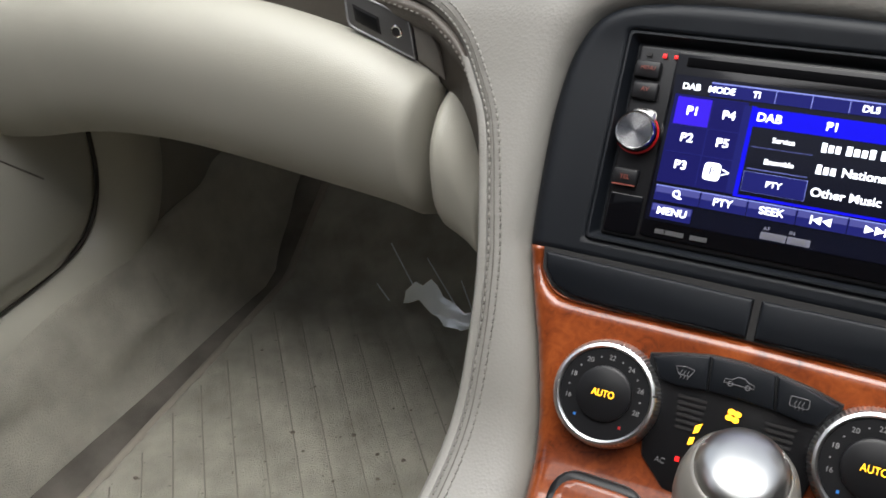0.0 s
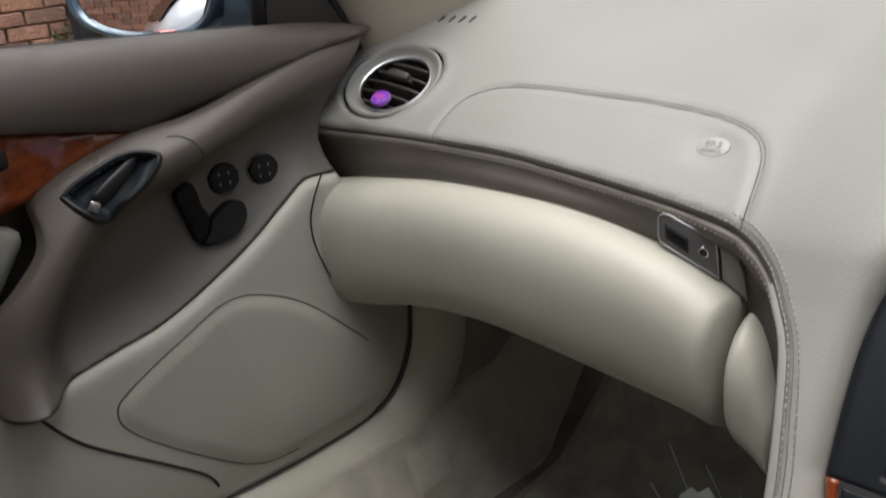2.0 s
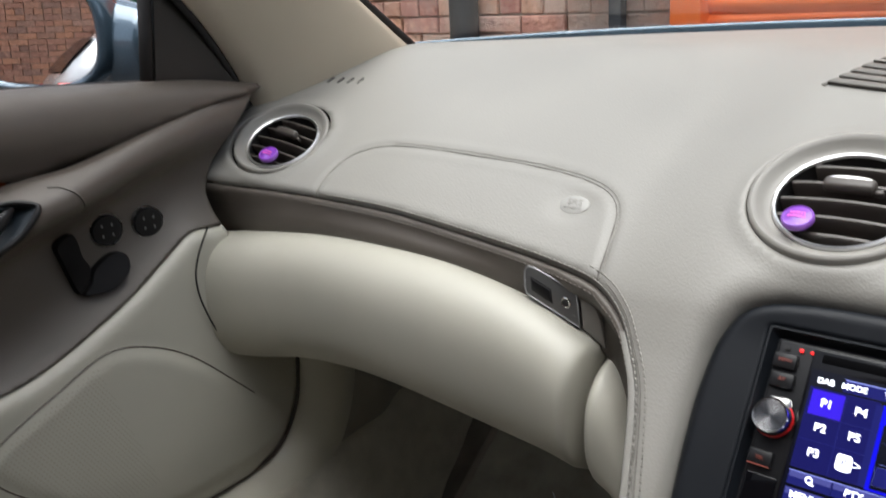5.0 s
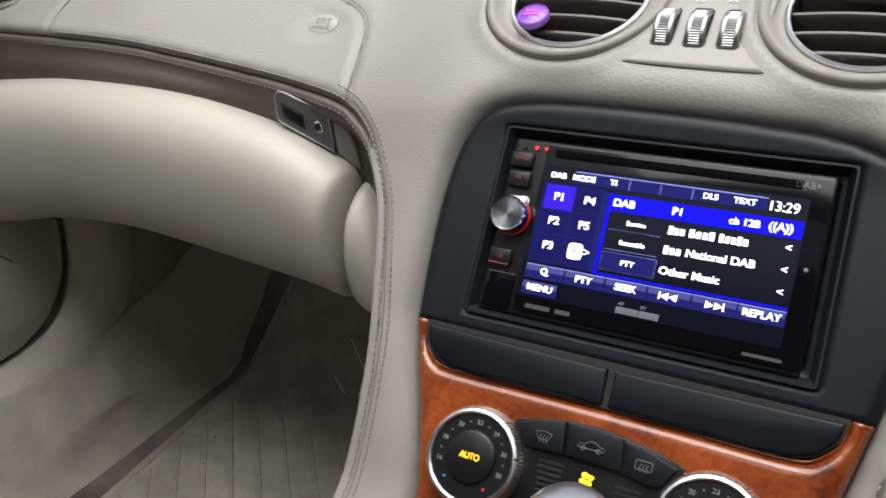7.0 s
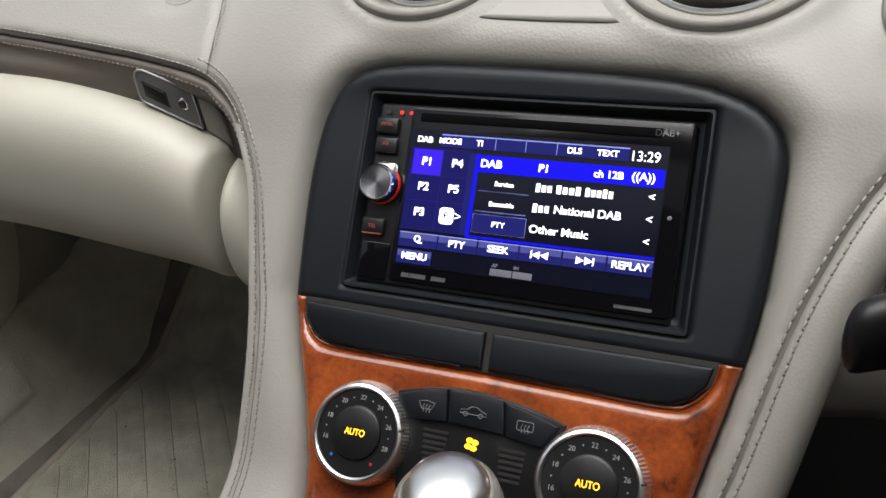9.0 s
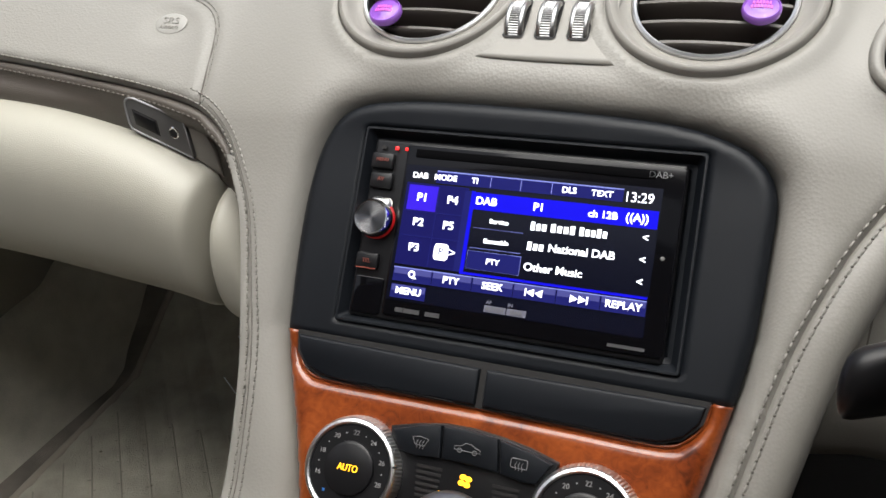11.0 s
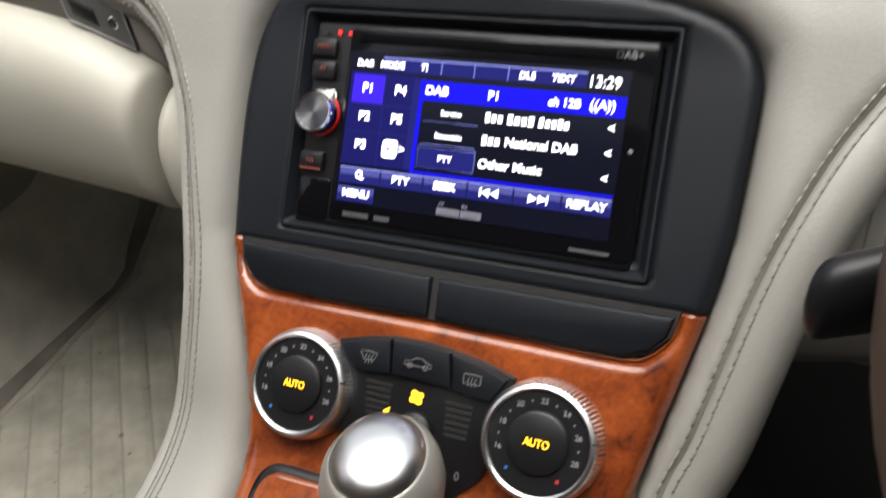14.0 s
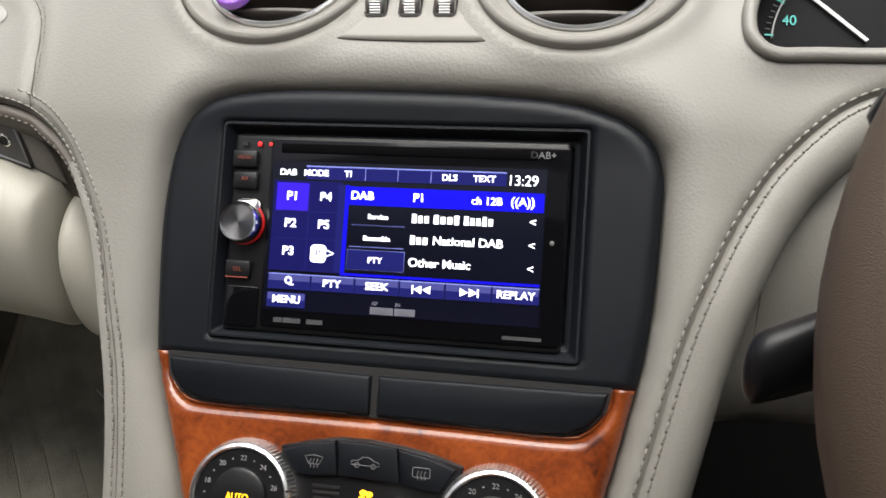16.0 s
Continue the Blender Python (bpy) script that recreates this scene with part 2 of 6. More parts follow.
def thing(name, m, label, category, group="", kind=""):
    ob = new(name)
    ob.empty_display_size = 0.02
    ob.matrix_basis = m
    return tagged(ob, label, category, group, kind)


def mesh_from(name, bm, mat, smooth=True):
    me = bpy.data.meshes.new(name)
    if smooth is not None:
        for f in bm.faces:
            f.smooth = smooth
    bm.to_mesh(me)
    bm.free()
    me.materials.append(mat)
    return me


def part(name, bm, mat, parent, label="", smooth=True, m=None):
    ob = new(name, mesh_from(name, bm, mat, smooth))
    ob.parent = parent
    if m is not None:
        ob.matrix_basis = m
    return tagged(ob, label)


def solo(name, bm, mat, label, category, m=None, smooth=True, group="", kind=""):
    ob = new(name, mesh_from(name, bm, mat, smooth))
    if m is not None:
        ob.matrix_basis = m
    return tagged(ob, label, category, group, kind)


def auto_sharp(bm, degrees=35):
    limit = radians(degrees)
    for f in bm.faces:
        f.smooth = True
    for e in bm.edges:
        e.smooth = not (len(e.link_faces) == 2 and e.calc_face_angle(0) > limit)
    return bm


def box(cx, cy, cz, sx, sy, sz, bevel=0.0, seg=2, bm=None):
    bm = bm or bmesh.new()
    got = bmesh.ops.create_cube(bm, size=1, matrix=Matrix.Translation((cx, cy, cz)) @ Matrix.Diagonal((sx, sy, sz, 1)))
    if bevel:
        edges = {e for v in got["verts"] for e in v.link_edges}
        bmesh.ops.bevel(bm, geom=list(edges), offset=bevel, segments=seg, affect="EDGES", profile=0.5)
    return bm


def spline(points, per=8, closed=False):
    """A smooth run through the points (Catmull-Rom)."""
    p = [Vector(q) for q in points]
    n, out = len(p), []
    for i in range(n if closed else n - 1):
        a, b, c, d = (p[(i + k) % n] if closed else p[min(max(i + k, 0), n - 1)] for k in (-1, 0, 1, 2))
        for j in range(per):
            t = j / per
            out.append(0.5 * (2 * b + (c - a) * t + (2 * a - 5 * b + 4 * c - d) * t * t + (3 * b - a - 3 * c + d) * t**3))
    if not closed:
        out.append(p[-1])
    return out


def inside(px, py, poly):
    res = np.zeros(px.shape, bool)
    x0, y0 = poly[-1]
    for x1, y1 in poly:
        hit = ((y1 > py) != (y0 > py)) & (px < (x0 - x1) * (py - y1) / (y0 - y1 + 1e-12) + x1)
        res ^= hit
        x0, y0 = x1, y1
    return res


def away(px, py, line, closed=False):
    """Distance to a polyline and the nearest place on it."""
    pts = np.array([tuple(q)[:2] for q in line])
    a = pts if closed else pts[:-1]
    b = np.roll(pts, -1, 0) if closed else pts[1:]
    best, bx, by = np.full(px.shape, 1e9), px.copy(), py.copy()
    for (ax, ay), (cx, cy) in zip(a, b):
        dx, dy = cx - ax, cy - ay
        t = np.clip(((px - ax) * dx + (py - ay) * dy) / (dx * dx + dy * dy + 1e-15), 0, 1)
        qx, qy = ax + t * dx, ay + t * dy
        d = np.hypot(px - qx, py - qy)
        near = d < best
        best, bx, by = np.where(near, d, best), np.where(near, qx, bx), np.where(near, qy, by)
    return best, bx, by


def relief(outline, holes, height, place, step, skirt):
    """A sheet over a plan: outline and holes in (u, v), height(u, v) out of it, place() into space, its rim turned back by skirt."""
    poly = [tuple(q)[:2] for q in outline]
    holes = [[tuple(q)[:2] for q in h] for h in holes]
    us, vs = [q[0] for q in poly], [q[1] for q in poly]
    nu, nv = int((max(us) - min(us)) / step) + 2, int((max(vs) - min(vs)) / step) + 2
    gu = min(us) - step / 2 + step * np.arange(nu + 1)
    gv = min(vs) - step / 2 + step * np.arange(nv + 1)
    cu, cv = np.meshgrid((gu[:-1] + gu[1:]) / 2, (gv[:-1] + gv[1:]) / 2, indexing="ij")
    keep = inside(cu, cv, poly)
    for h in holes:
        keep &= ~inside(cu, cv, h)
    u, v = np.meshgrid(gu, gv, indexing="ij")
    count = np.zeros(u.shape, int)
    for i, j in ((0, 0), (1, 0), (0, 1), (1, 1)):
        count[i : i + nu, j : j + nv] += keep
    rim = (count > 0) & (count < 4)
    ru, rv = u[rim], v[rim]
    best = np.full(ru.shape, 1e9)
    bu, bv = ru.copy(), rv.copy()
    for line in (poly, *holes):
        d, x, y = away(ru, rv, line, True)
        near = d < best
        best, bu, bv = np.where(near, d, best), np.where(near, x, bu), np.where(near, y, bv)
    u[rim], v[rim] = bu, bv
    w = height(u, v)
    bm = bmesh.new()
    ids = {}
    used = np.argwhere(count > 0)
    for i, j in used:
        ids[i, j] = bm.verts.new(place(u[i, j], v[i, j], w[i, j]))
    back = {}
    for i, j in np.argwhere(keep):
        quad = [(i, j), (i + 1, j), (i + 1, j + 1), (i, j + 1)]
        try:
            f = bm.faces.new([ids[q] for q in quad])
        except ValueError:
            continue
        f.smooth = True
        for a, b, di, dj in ((0, 1, 0, -1), (1, 2, 1, 0), (2, 3, 0, 1), (3, 0, -1, 0)):
            ni, nj = i + di, j + dj
            if 0 <= ni < nu and 0 <= nj < nv and keep[ni, nj]:
                continue
            qa, qb = quad[a], quad[b]
            for q in (qa, qb):
                if q not in back:
                    back[q] = bm.verts.new(place(u[q], v[q], w[q] - skirt))
            try:
                bm.faces.new([ids[qb], ids[qa], back[qa], back[qb]]).smooth = False
            except ValueError:
                pass
    bmesh.ops.recalc_face_normals(bm, faces=bm.faces)
    return bm


def in_stack(u, v, w):
    """Into a thing whose own space is STACK."""
    return (u, -w, v)


def loft(rows, closed=False, caps=False, bm=None):
    """A skin over rows of places, each row as long as the next."""
    bm = bm or bmesh.new()
    made = [[bm.verts.new(q) for q in row] for row in rows]
    n = len(rows[0])
    for a, b in zip(made, made[1:]):
        for k in range(n if closed else n - 1):
            bm.faces.new([a[k], a[(k + 1) % n], b[(k + 1) % n], b[k]])
    if caps and closed:
        bm.faces.new(made[0][::-1])
        bm.faces.new(made[-1])
    bmesh.ops.recalc_face_normals(bm, faces=bm.faces)
    return bm


def tube(path, radius, sides=8, bm=None, closed=False, caps=True):
    """A round bar along a path; radius a number or one for each place."""
    path = [Vector(q) for q in path]
    n = len(path)
    rad = radius if isinstance(radius, (list, tuple)) else [radius] * n
    rows = []
    side = None
    for i, q in enumerate(path):
        a, b = (path[i - 1], path[(i + 1) % n]) if closed else (path[max(i - 1, 0)], path[min(i + 1, n - 1)])
        d = (b - a).normalized()
        if side is None:
            side = d.orthogonal().normalized()
        side = (side - d * side.dot(d)).normalized()
        up = d.cross(side)
        rows.append([q + rad[i] * (math.cos(k * math.tau / sides) * side + math.sin(k * math.tau / sides) * up) for k in range(sides)])
    if closed:
        rows.append(rows[0])
    return loft(rows, True, caps and not closed, bm)


def spun(profile, sides=48, bm=None):
    """A turned body round z: profile of (radius, height)."""
    bm = bm or bmesh.new()
    rows = []
    for r, z in profile:
        if r < 1e-6:
            rows.append([bm.verts.new((0, 0, z))])
        else:
            rows.append([bm.verts.new((r * math.cos(k * math.tau / sides), r * math.sin(k * math.tau / sides), z)) for k in range(sides)])
    for a, b in zip(rows, rows[1:]):
        for k in range(sides):
            quad = [a[k % len(a)], a[(k + 1) % len(a)], b[(k + 1) % len(b)], b[k % len(b)]]
            quad = list(dict.fromkeys(quad))
            if len(quad) > 2:
                bm.faces.new(quad)
    bmesh.ops.recalc_face_normals(bm, faces=bm.faces)
    return auto_sharp(bm, 40)


def slab(outline, front, depth, bevel=0.0, m=None):
    """A flat plate in (x, z) facing -y, its front at y = -front."""
    bm = bmesh.new()
    a = [bm.verts.new((q[0], -front, q[1])) for q in outline]
    b = [bm.verts.new((q[0], -front + depth, q[1])) for q in outline]
    n = len(a)
    top = bm.faces.new(a)
    bm.faces.new(b[::-1])
    for k in range(n):
        bm.faces.new([a[k], b[k], b[(k + 1) % n], a[(k + 1) % n]])
    bmesh.ops.recalc_face_normals(bm, faces=bm.faces)
    if bevel:
        bmesh.ops.bevel(bm, geom=list(top.edges), offset=bevel, segments=2, affect="EDGES", profile=0.5)
    return auto_sharp(bm, 30)


def rounded(x0, z0, x1, z1, r, n=5):
    out = []
    for cx, cz, a in ((x1 - r, z0 + r, -90), (x1 - r, z1 - r, 0), (x0 + r, z1 - r, 90), (x0 + r, z0 + r, 180)):
        out += [(cx + r * math.cos(radians(a + 90 * k / n)), cz + r * math.sin(radians(a + 90 * k / n))) for k in range(n + 1)]
    return out


def ellipse(cx, cz, rx, rz, n=28):
    return [(cx + rx * math.cos(k * math.tau / n), cz + rz * math.sin(k * math.tau / n)) for k in range(n)]


def stitches(line, pitch, length, radius, start=0.5):
    """Short thread bars along a line of places."""
    bm = bmesh.new()
    line = [Vector(q) for q in line]
    run, nxt = 0.0, pitch * start
    for a, b in zip(line, line[1:]):
        d = (b - a).length
        while nxt < run + d:
            q, dirn = a + (b - a) * ((nxt - run) / d), (b - a).normalized()
            side = dirn.orthogonal().normalized()
            up = dirn.cross(side)
            ends = []
            for s, r in ((-0.5, 0.35), (-0.25, 1.0), (0.25, 1.0), (0.5, 0.35)):
                ends.append([bm.verts.new(q + dirn * s * length + radius * r * (math.cos(k * math.tau / 5) * side + math.sin(k * math.tau / 5) * up)) for k in range(5)])
            for e, f in zip(ends, ends[1:]):
                for k in range(5):
                    bm.faces.new([e[k], e[(k + 1) % 5], f[(k + 1) % 5], f[k]])
            nxt += pitch
        run += d
    bmesh.ops.recalc_face_normals(bm, faces=bm.faces)
    return bm


def letters(text, size, lift=0.0002, align="CENTER", bold=0.0):
    """Flat words in (x, z), facing -y, centred on the origin."""
    cu = bpy.data.curves.new("words", "FONT")
    cu.body, cu.size, cu.align_x, cu.align_y, cu.extrude = text, size, align, "CENTER", lift
    cu.offset = bold * size
    ob = new("words", cu)
    dg = bpy.context.evaluated_depsgraph_get()
    me = bpy.data.meshes.new_from_object(ob.evaluated_get(dg))
    bm = bmesh.new()
    bm.from_mesh(me)
    bpy.data.objects.remove(ob)
    bpy.data.curves.remove(cu)
    bpy.data.meshes.remove(me)
    bm.transform(pose(0, 0, 0, 90))
    return bm


def words(name, text, size, u, v, w, mat, parent, turn=0.0, align="CENTER", wide=1.0, bold=0.0):
    bm = letters(text, size, align=align, bold=bold)
    return part(name, bm, mat, parent, smooth=False, m=pose(u, -w, v, 0, turn, 0) @ Matrix.Diagonal((wide, 1, 1, 1)))


# ---- dashboard ----
S_LEFT = [(-0.712, 0.140), (-0.66, 0.146), (-0.60, 0.151), (-0.53, 0.152), (-0.47, 0.151), (-0.425, 0.148), (-0.335, 0.139), (-0.28, 0.1315), (-0.237, 0.1217),
          (-0.209, 0.103), (-0.190, 0.078), (-0.173, 0.0485), (-0.159, -0.002), (-0.151, -0.045), (-0.147, -0.10), (-0.147, -0.15), (-0.150, -0.21), (-0.155, -0.27)]
S_RIGHT = [(0.55, 0.150), (0.40, 0.150), (0.33, 0.149), (0.27, 0.1455), (0.245, 0.1405), (0.2272, 0.1315), (0.2113, 0.1176), (0.1954, 0.0998), (0.1855, 0.0845), (0.1741, 0.0625), (0.1607, 0.0290), (0.1515, -0.001),
           (0.1432, -0.036), (0.1345, -0.072), (0.1255, -0.101), (0.121, -0.15), (0.120, -0.21), (0.120, -0.27)]
FACIA_ARCH = [(-0.130, -0.014), (-0.1325, 0.03), (-0.1325, 0.07), (-0.127, 0.1035), (-0.111, 0.1245), (-0.075, 0.1325), (0.0, 0.1335), (0.075, 0.1305), (0.111, 0.1235),
              (0.131, 0.1125), (0.140, 0.0965), (0.1405, 0.07), (0.138, 0.02), (0.1325, -0.015)]
WOOD_LEFT = [(-0.130, -0.014), (-0.1205, -0.045), (-0.1105, -0.075), (-0.102, -0.11), (-0.096, -0.15), (-0.093, -0.21), (-0.092, -0.27)]
WOOD_RIGHT = [(0.1325, -0.015), (0.1255, -0.045), (0.1185, -0.075), (0.111, -0.11), (0.105, -0.15), (0.102, -0.21), (0.101, -0.27)]
LEFT_SEAM, RIGHT_SEAM, ARCH = spline([(*q, 0) for q in S_LEFT]), spline([(*q, 0) for q in S_RIGHT]), spline([(*q, 0) for q in FACIA_ARCH])
WOOD_L, WOOD_R = spline([(*q, 0) for q in WOOD_LEFT]), spline([(*q, 0) for q in WOOD_RIGHT])
NOTCH = WOOD_L[::-1] + ARCH[1:-1] + WOOD_R
AIRBAG_SEAM = spline([(-0.560, 0.151, 0), (-0.562, 0.178, 0), (-0.552, 0.206, 0), (-0.520, 0.222, 0), (-0.47, 0.2255, 0), (-0.40, 0.224, 0), (-0.345, 0.221, 0), (-0.295, 0.2145, 0),
                      (-0.262, 0.203, 0), (-0.246, 0.186, 0), (-0.239, 0.160, 0), (-0.2345, 0.124, 0)])
VENTS = [(-0.653, 0.211, 0.88), (-0.0812, 0.2145, 1.0), (0.0933, 0.2120, 1.0)]  # across, up, size
BEZEL_R = 0.0612
GAUGE = spline([(0.1793, 0.1718, 0), (0.180, 0.1836, 0), (0.1852, 0.1987, 0), (0.194, 0.2141, 0), (0.2056, 0.2296, 0), (0.2175, 0.2432, 0), (0.227, 0.2516, 0), (0.26, 0.262, 0), (0.32, 0.268, 0), (0.42, 0.265, 0),
                (0.48, 0.235, 0), (0.49, 0.17, 0), (0.44, 0.162, 0), (0.30, 0.160, 0), (0.2245, 0.1592, 0), (0.2056, 0.1581, 0), (0.1949, 0.1572, 0), (0.1871, 0.1591, 0), (0.1814, 0.1647, 0)], closed=True)


def dash_base(u, v):
    """The broad shape of the dash, out of the stack's plane."""
    up = np.clip(v - 0.115, 0, None)
    w = 0.010 - 0.16 * (up / 0.30) ** 1.5
    side = np.clip((np.abs(u) - 0.125) / 0.115, 0, 1)
    w = w - 0.022 * side * side * (3 - 2 * side) * np.clip((v + 0.02) / 0.1, 0, 1)
    far = np.clip((-0.27 - u) / 0.30, 0, 1)
    w = w + 0.010 * far * far * (3 - 2 * far)
    w = w + 1.0 * np.clip(-0.54 - u, 0, 0.2) ** 2
    shelf = (0.242 - 0.819 * v) / 0.574
    w = 0.5 * (w + shelf - np.sqrt((w - shelf) ** 2 + 0.010**2))
    low = np.clip(-0.105 - v, 0, None)
    return w + 6.3 * low**2


def slope(u, v, e=0.004):
    f = lambda a, b: float(dash_base(np.array([[a]]), np.array([[b]]))[0, 0])  # noqa: E731
    return (f(u + e, v) - f(u - e, v)) / (2 * e), (f(u, v + e) - f(u, v - e)) / (2 * e)


def dash_height(u, v):
    w = dash_base(u, v)
    for line, r, deep in ((LEFT_SEAM, 0.009, 0.0055), (RIGHT_SEAM, 0.007, 0.0045), (NOTCH, 0.025, 0.0200)):
        d = away(u, v, line)[0]
        t = np.clip(1 - d / r, 0, 1)
        w = w - deep * (1 - np.sqrt(np.clip(1 - t * t, 0, 1)))
    d = away(u, v, AIRBAG_SEAM)[0]
    w = w - 0.0022 * np.exp(-((d / 0.0030) ** 2)) + 0.0006 * np.exp(-(((d - 0.007) / 0.005) ** 2))
    w = w - 0.0026 * np.exp(-(((u + 0.2850) / 0.022) ** 2 + ((v - 0.1868) / 0.016) ** 2) ** 2)
    for cu, cv, size in VENTS:
        d = np.hypot((u - cu) * math.hypot(1, slope(cu, cv)[0]), (v - cv) * math.hypot(1, slope(cu, cv)[1]))
        w = w + 0.0030 * np.exp(-(((d - size * BEZEL_R - 0.003) / 0.008) ** 2))
    d = away(u, v, GAUGE, True)[0]
    return w + 0.0045 * np.exp(-((d / 0.011) ** 2))


dashboard = thing("dashboard", STACK, "taupe grained leather dashboard with stitched seams below the windscreen", "dashboard")
SCREEN_EDGE = spline([(-0.700, 0.4035, 0), (-0.60, 0.4296, 0), (-0.505, 0.453, 0), (-0.42, 0.478, 0), (-0.337, 0.498, 0), (-0.20, 0.525, 0), (0.0, 0.540, 0), (0.20, 0.525, 0), (0.42, 0.478, 0), (0.55, 0.442, 0)], 5)
DASH_OUTLINE = ([(q[0], q[1]) for q in SCREEN_EDGE[::-1]] + [(-0.715, 0.395), (-0.715, 0.30), (-0.722, 0.24), (-0.72, 0.18)] + LEFT_SEAM + NOTCH + RIGHT_SEAM[::-1])


vent_holes = []
for cu, cv, size in VENTS:
    su, sv = slope(cu, cv)
    r = size * BEZEL_R + 0.0010
    vent_holes.append(ellipse(cu, cv, r / math.hypot(1, su), r / math.hypot(1, sv), 56))

part("dash_skin", relief(DASH_OUTLINE, vent_holes + [GAUGE], dash_height, in_stack, 0.004, 0.005), TAUPE, dashboard, smooth=None)

part("dash_core", relief([(-0.708, 0.13), (-0.25, 0.13), (-0.14, 0.16), (0.16, 0.16), (0.55, 0.17), (0.55, 0.40), (-0.708, 0.39)], [], lambda u, v: dash_base(u, v) - 0.080, in_stack, 0.02, 0.006), RUBBER, dashboard, "dark moulded core behind the skin", smooth=None)


def on_dash(u, v, lift=0.0):
    w = float(dash_height(np.array([[u]]), np.array([[v]]))[0, 0])
    return Vector((u, -(w + lift), v))


def beside(line, off):
    """A line moved sideways in its plane."""
    out = []
    for i, q in enumerate(line):
        a, b = line[max(i - 1, 0)], line[min(i + 1, len(line) - 1)]
        d = Vector((b[0] - a[0], b[1] - a[1]))
        d.normalize()
        out.append((q[0] - d.y * off, q[1] + d.x * off, 0))
    return out


for name, line, offs, pitch, thick in (("left_seam_stitching", LEFT_SEAM[22:], (0.0032,), 0.0050, 0.0008), ("left_seam_stitching", LEFT_SEAM[62:], (0.0105,), 0.0050, 0.0008), ("right_seam_stitching", RIGHT_SEAM, (-0.0026,), 0.0060, 0.0008),
                                ("airbag_seam_stitching", AIRBAG_SEAM[26:], (0.0030,), 0.0042, 0.0005)):
    for off in offs:
        part(name, stitches([on_dash(q[0], q[1], 0.0002) for q in beside(line, off)], pitch, pitch * 0.66, thick), THREAD, dashboard)
        tagged(part("needle_trace", stitches([on_dash(q[0], q[1], -0.0001) for q in beside(line, off)], pitch, pitch * 0.20, thick * 0.75, 0.0), HOLE, dashboard), kind="stuff")

part("left_seam_crease", tube([on_dash(q[0], q[1], -0.0003) for q in beside(LEFT_SEAM[66:], 0.0068)], 0.0005, 6), HOLE, dashboard, "fine sewn crease")
part("airbag_joint", tube([on_dash(q[0], q[1], 0.0008) for q in AIRBAG_SEAM], 0.0005, 6), HOLE, dashboard, "fine sewn joint of the airbag cover")
BADGE_INK = surface("embossed_letters", (0.26, 0.25, 0.228), 0.5)
BADGE_PLASTIC = surface("badge_plastic", (0.33, 0.32, 0.295), 0.45, coat=0.1, vary=(40, 0.04))
# oval airbag badge
badge = part("airbag_badge", slab(ellipse(0, 0, 0.0137, 0.0092, 32), 0, 0.004, 0.0012), BADGE_PLASTIC, dashboard, "oval embossed airbag badge",
             smooth=None, m=Matrix.Translation(on_dash(-0.2850, 0.1868, 0.0018)) @ pose(0, 0, 0, -15, 0, 0))
words("badge_letters", "SRS", 0.0076, 0, 0.0020, 0.0003, BADGE_INK, badge, wide=1.25)
words("badge_letters", "AIRBAG", 0.0043, 0, -0.0037, 0.0003, BADGE_INK, badge, wide=1.1)

# defroster slots by the pillar
for k in range(6):
    part("defroster_slot", box(0, 0, 0, 0.0026, 0.002, 0.012, 0.0008), RUBBER, dashboard, "narrow dark defroster slot",
         m=Matrix.Translation(on_dash(-0.694 + 0.0115 * k, 0.302 + 0.0020 * k, 0.0002)) @ pose(0, 0, 0, -28, 8, 0))

# slatted speaker grille on top, before the windscreen
@cache
def top_line(x):
    """How far forward the dash top lies, place by place up the stack."""
    v = np.linspace(0.15, 0.52, 120)
    w = dash_base(np.full((1, 120), x), v[None, :])[0]
    return v * _s - w * _c, v


def on_top(x, y, lift=0.0):
    """A place on the dash top by its plan, in the stack's own measures."""
    v = float(np.interp(y, *top_line(round(x, 5))))
    w = float(dash_base(np.array([[x]]), np.array([[v]]))[0, 0])
    return Vector((x, -(w + lift), v))


def grille_bar(y0, y1, half, low, high):
    """A bar across the dash top that bows towards the cabin and narrows forwards, with rounded edges."""
    e = (y1 - y0) * 0.2
    rows = []
    for k in range(17):
        c = k / 8 - 1
        rows.append([on_top(0.006 + (half - 0.63 * (y - y0)) * c, y - 0.016 * (1 - c * c), lift) for y, lift in (
            (y0, low), (y0, high - 0.0008), (y0 + e, high), ((y0 + y1) / 2, high + 0.0002), (y1 - e, high), (y1, high - 0.0008), (y1, low))])
    return loft(rows, caps=True)


GRILLE_GREY = surface("grille_grey_plastic", (0.135, 0.125, 0.110), 0.45, vary=(30, 0.06))
grille = part("speaker_grille", grille_bar(0.262, 0.322, 0.1420, -0.002, 0.0009), RUBBER, dashboard, "dark slatted speaker grille")
for k in range(4):
    part("grille_slat", grille_bar(0.2625 + 0.0088 * k, 0.2695 + 0.0088 * k, 0.1405 - 0.0056 * k, 0.0, 0.0042), GRILLE_GREY, grille)
part("grille_rim", grille_bar(0.2985, 0.3020, 0.118, 0.0, 0.0050), BEIGE_PLASTIC, grille, "pale raised rim")
part("grille_hood", grille_bar(0.3030, 0.3240, 0.115, 0.0, 0.0035), GRILLE_GREY, grille, "grey sensor strip")
for e in (-1, 1):
    part("grille_end", tube([on_top(0.006 + e * (0.1435 - 0.040 * t), 0.2600 + 0.063 * t, 0.0002) for t in (0, 0.2, 0.4, 0.6, 0.8, 1)], 0.0020, 8), BEIGE_PLASTIC, grille, "pale moulded end")

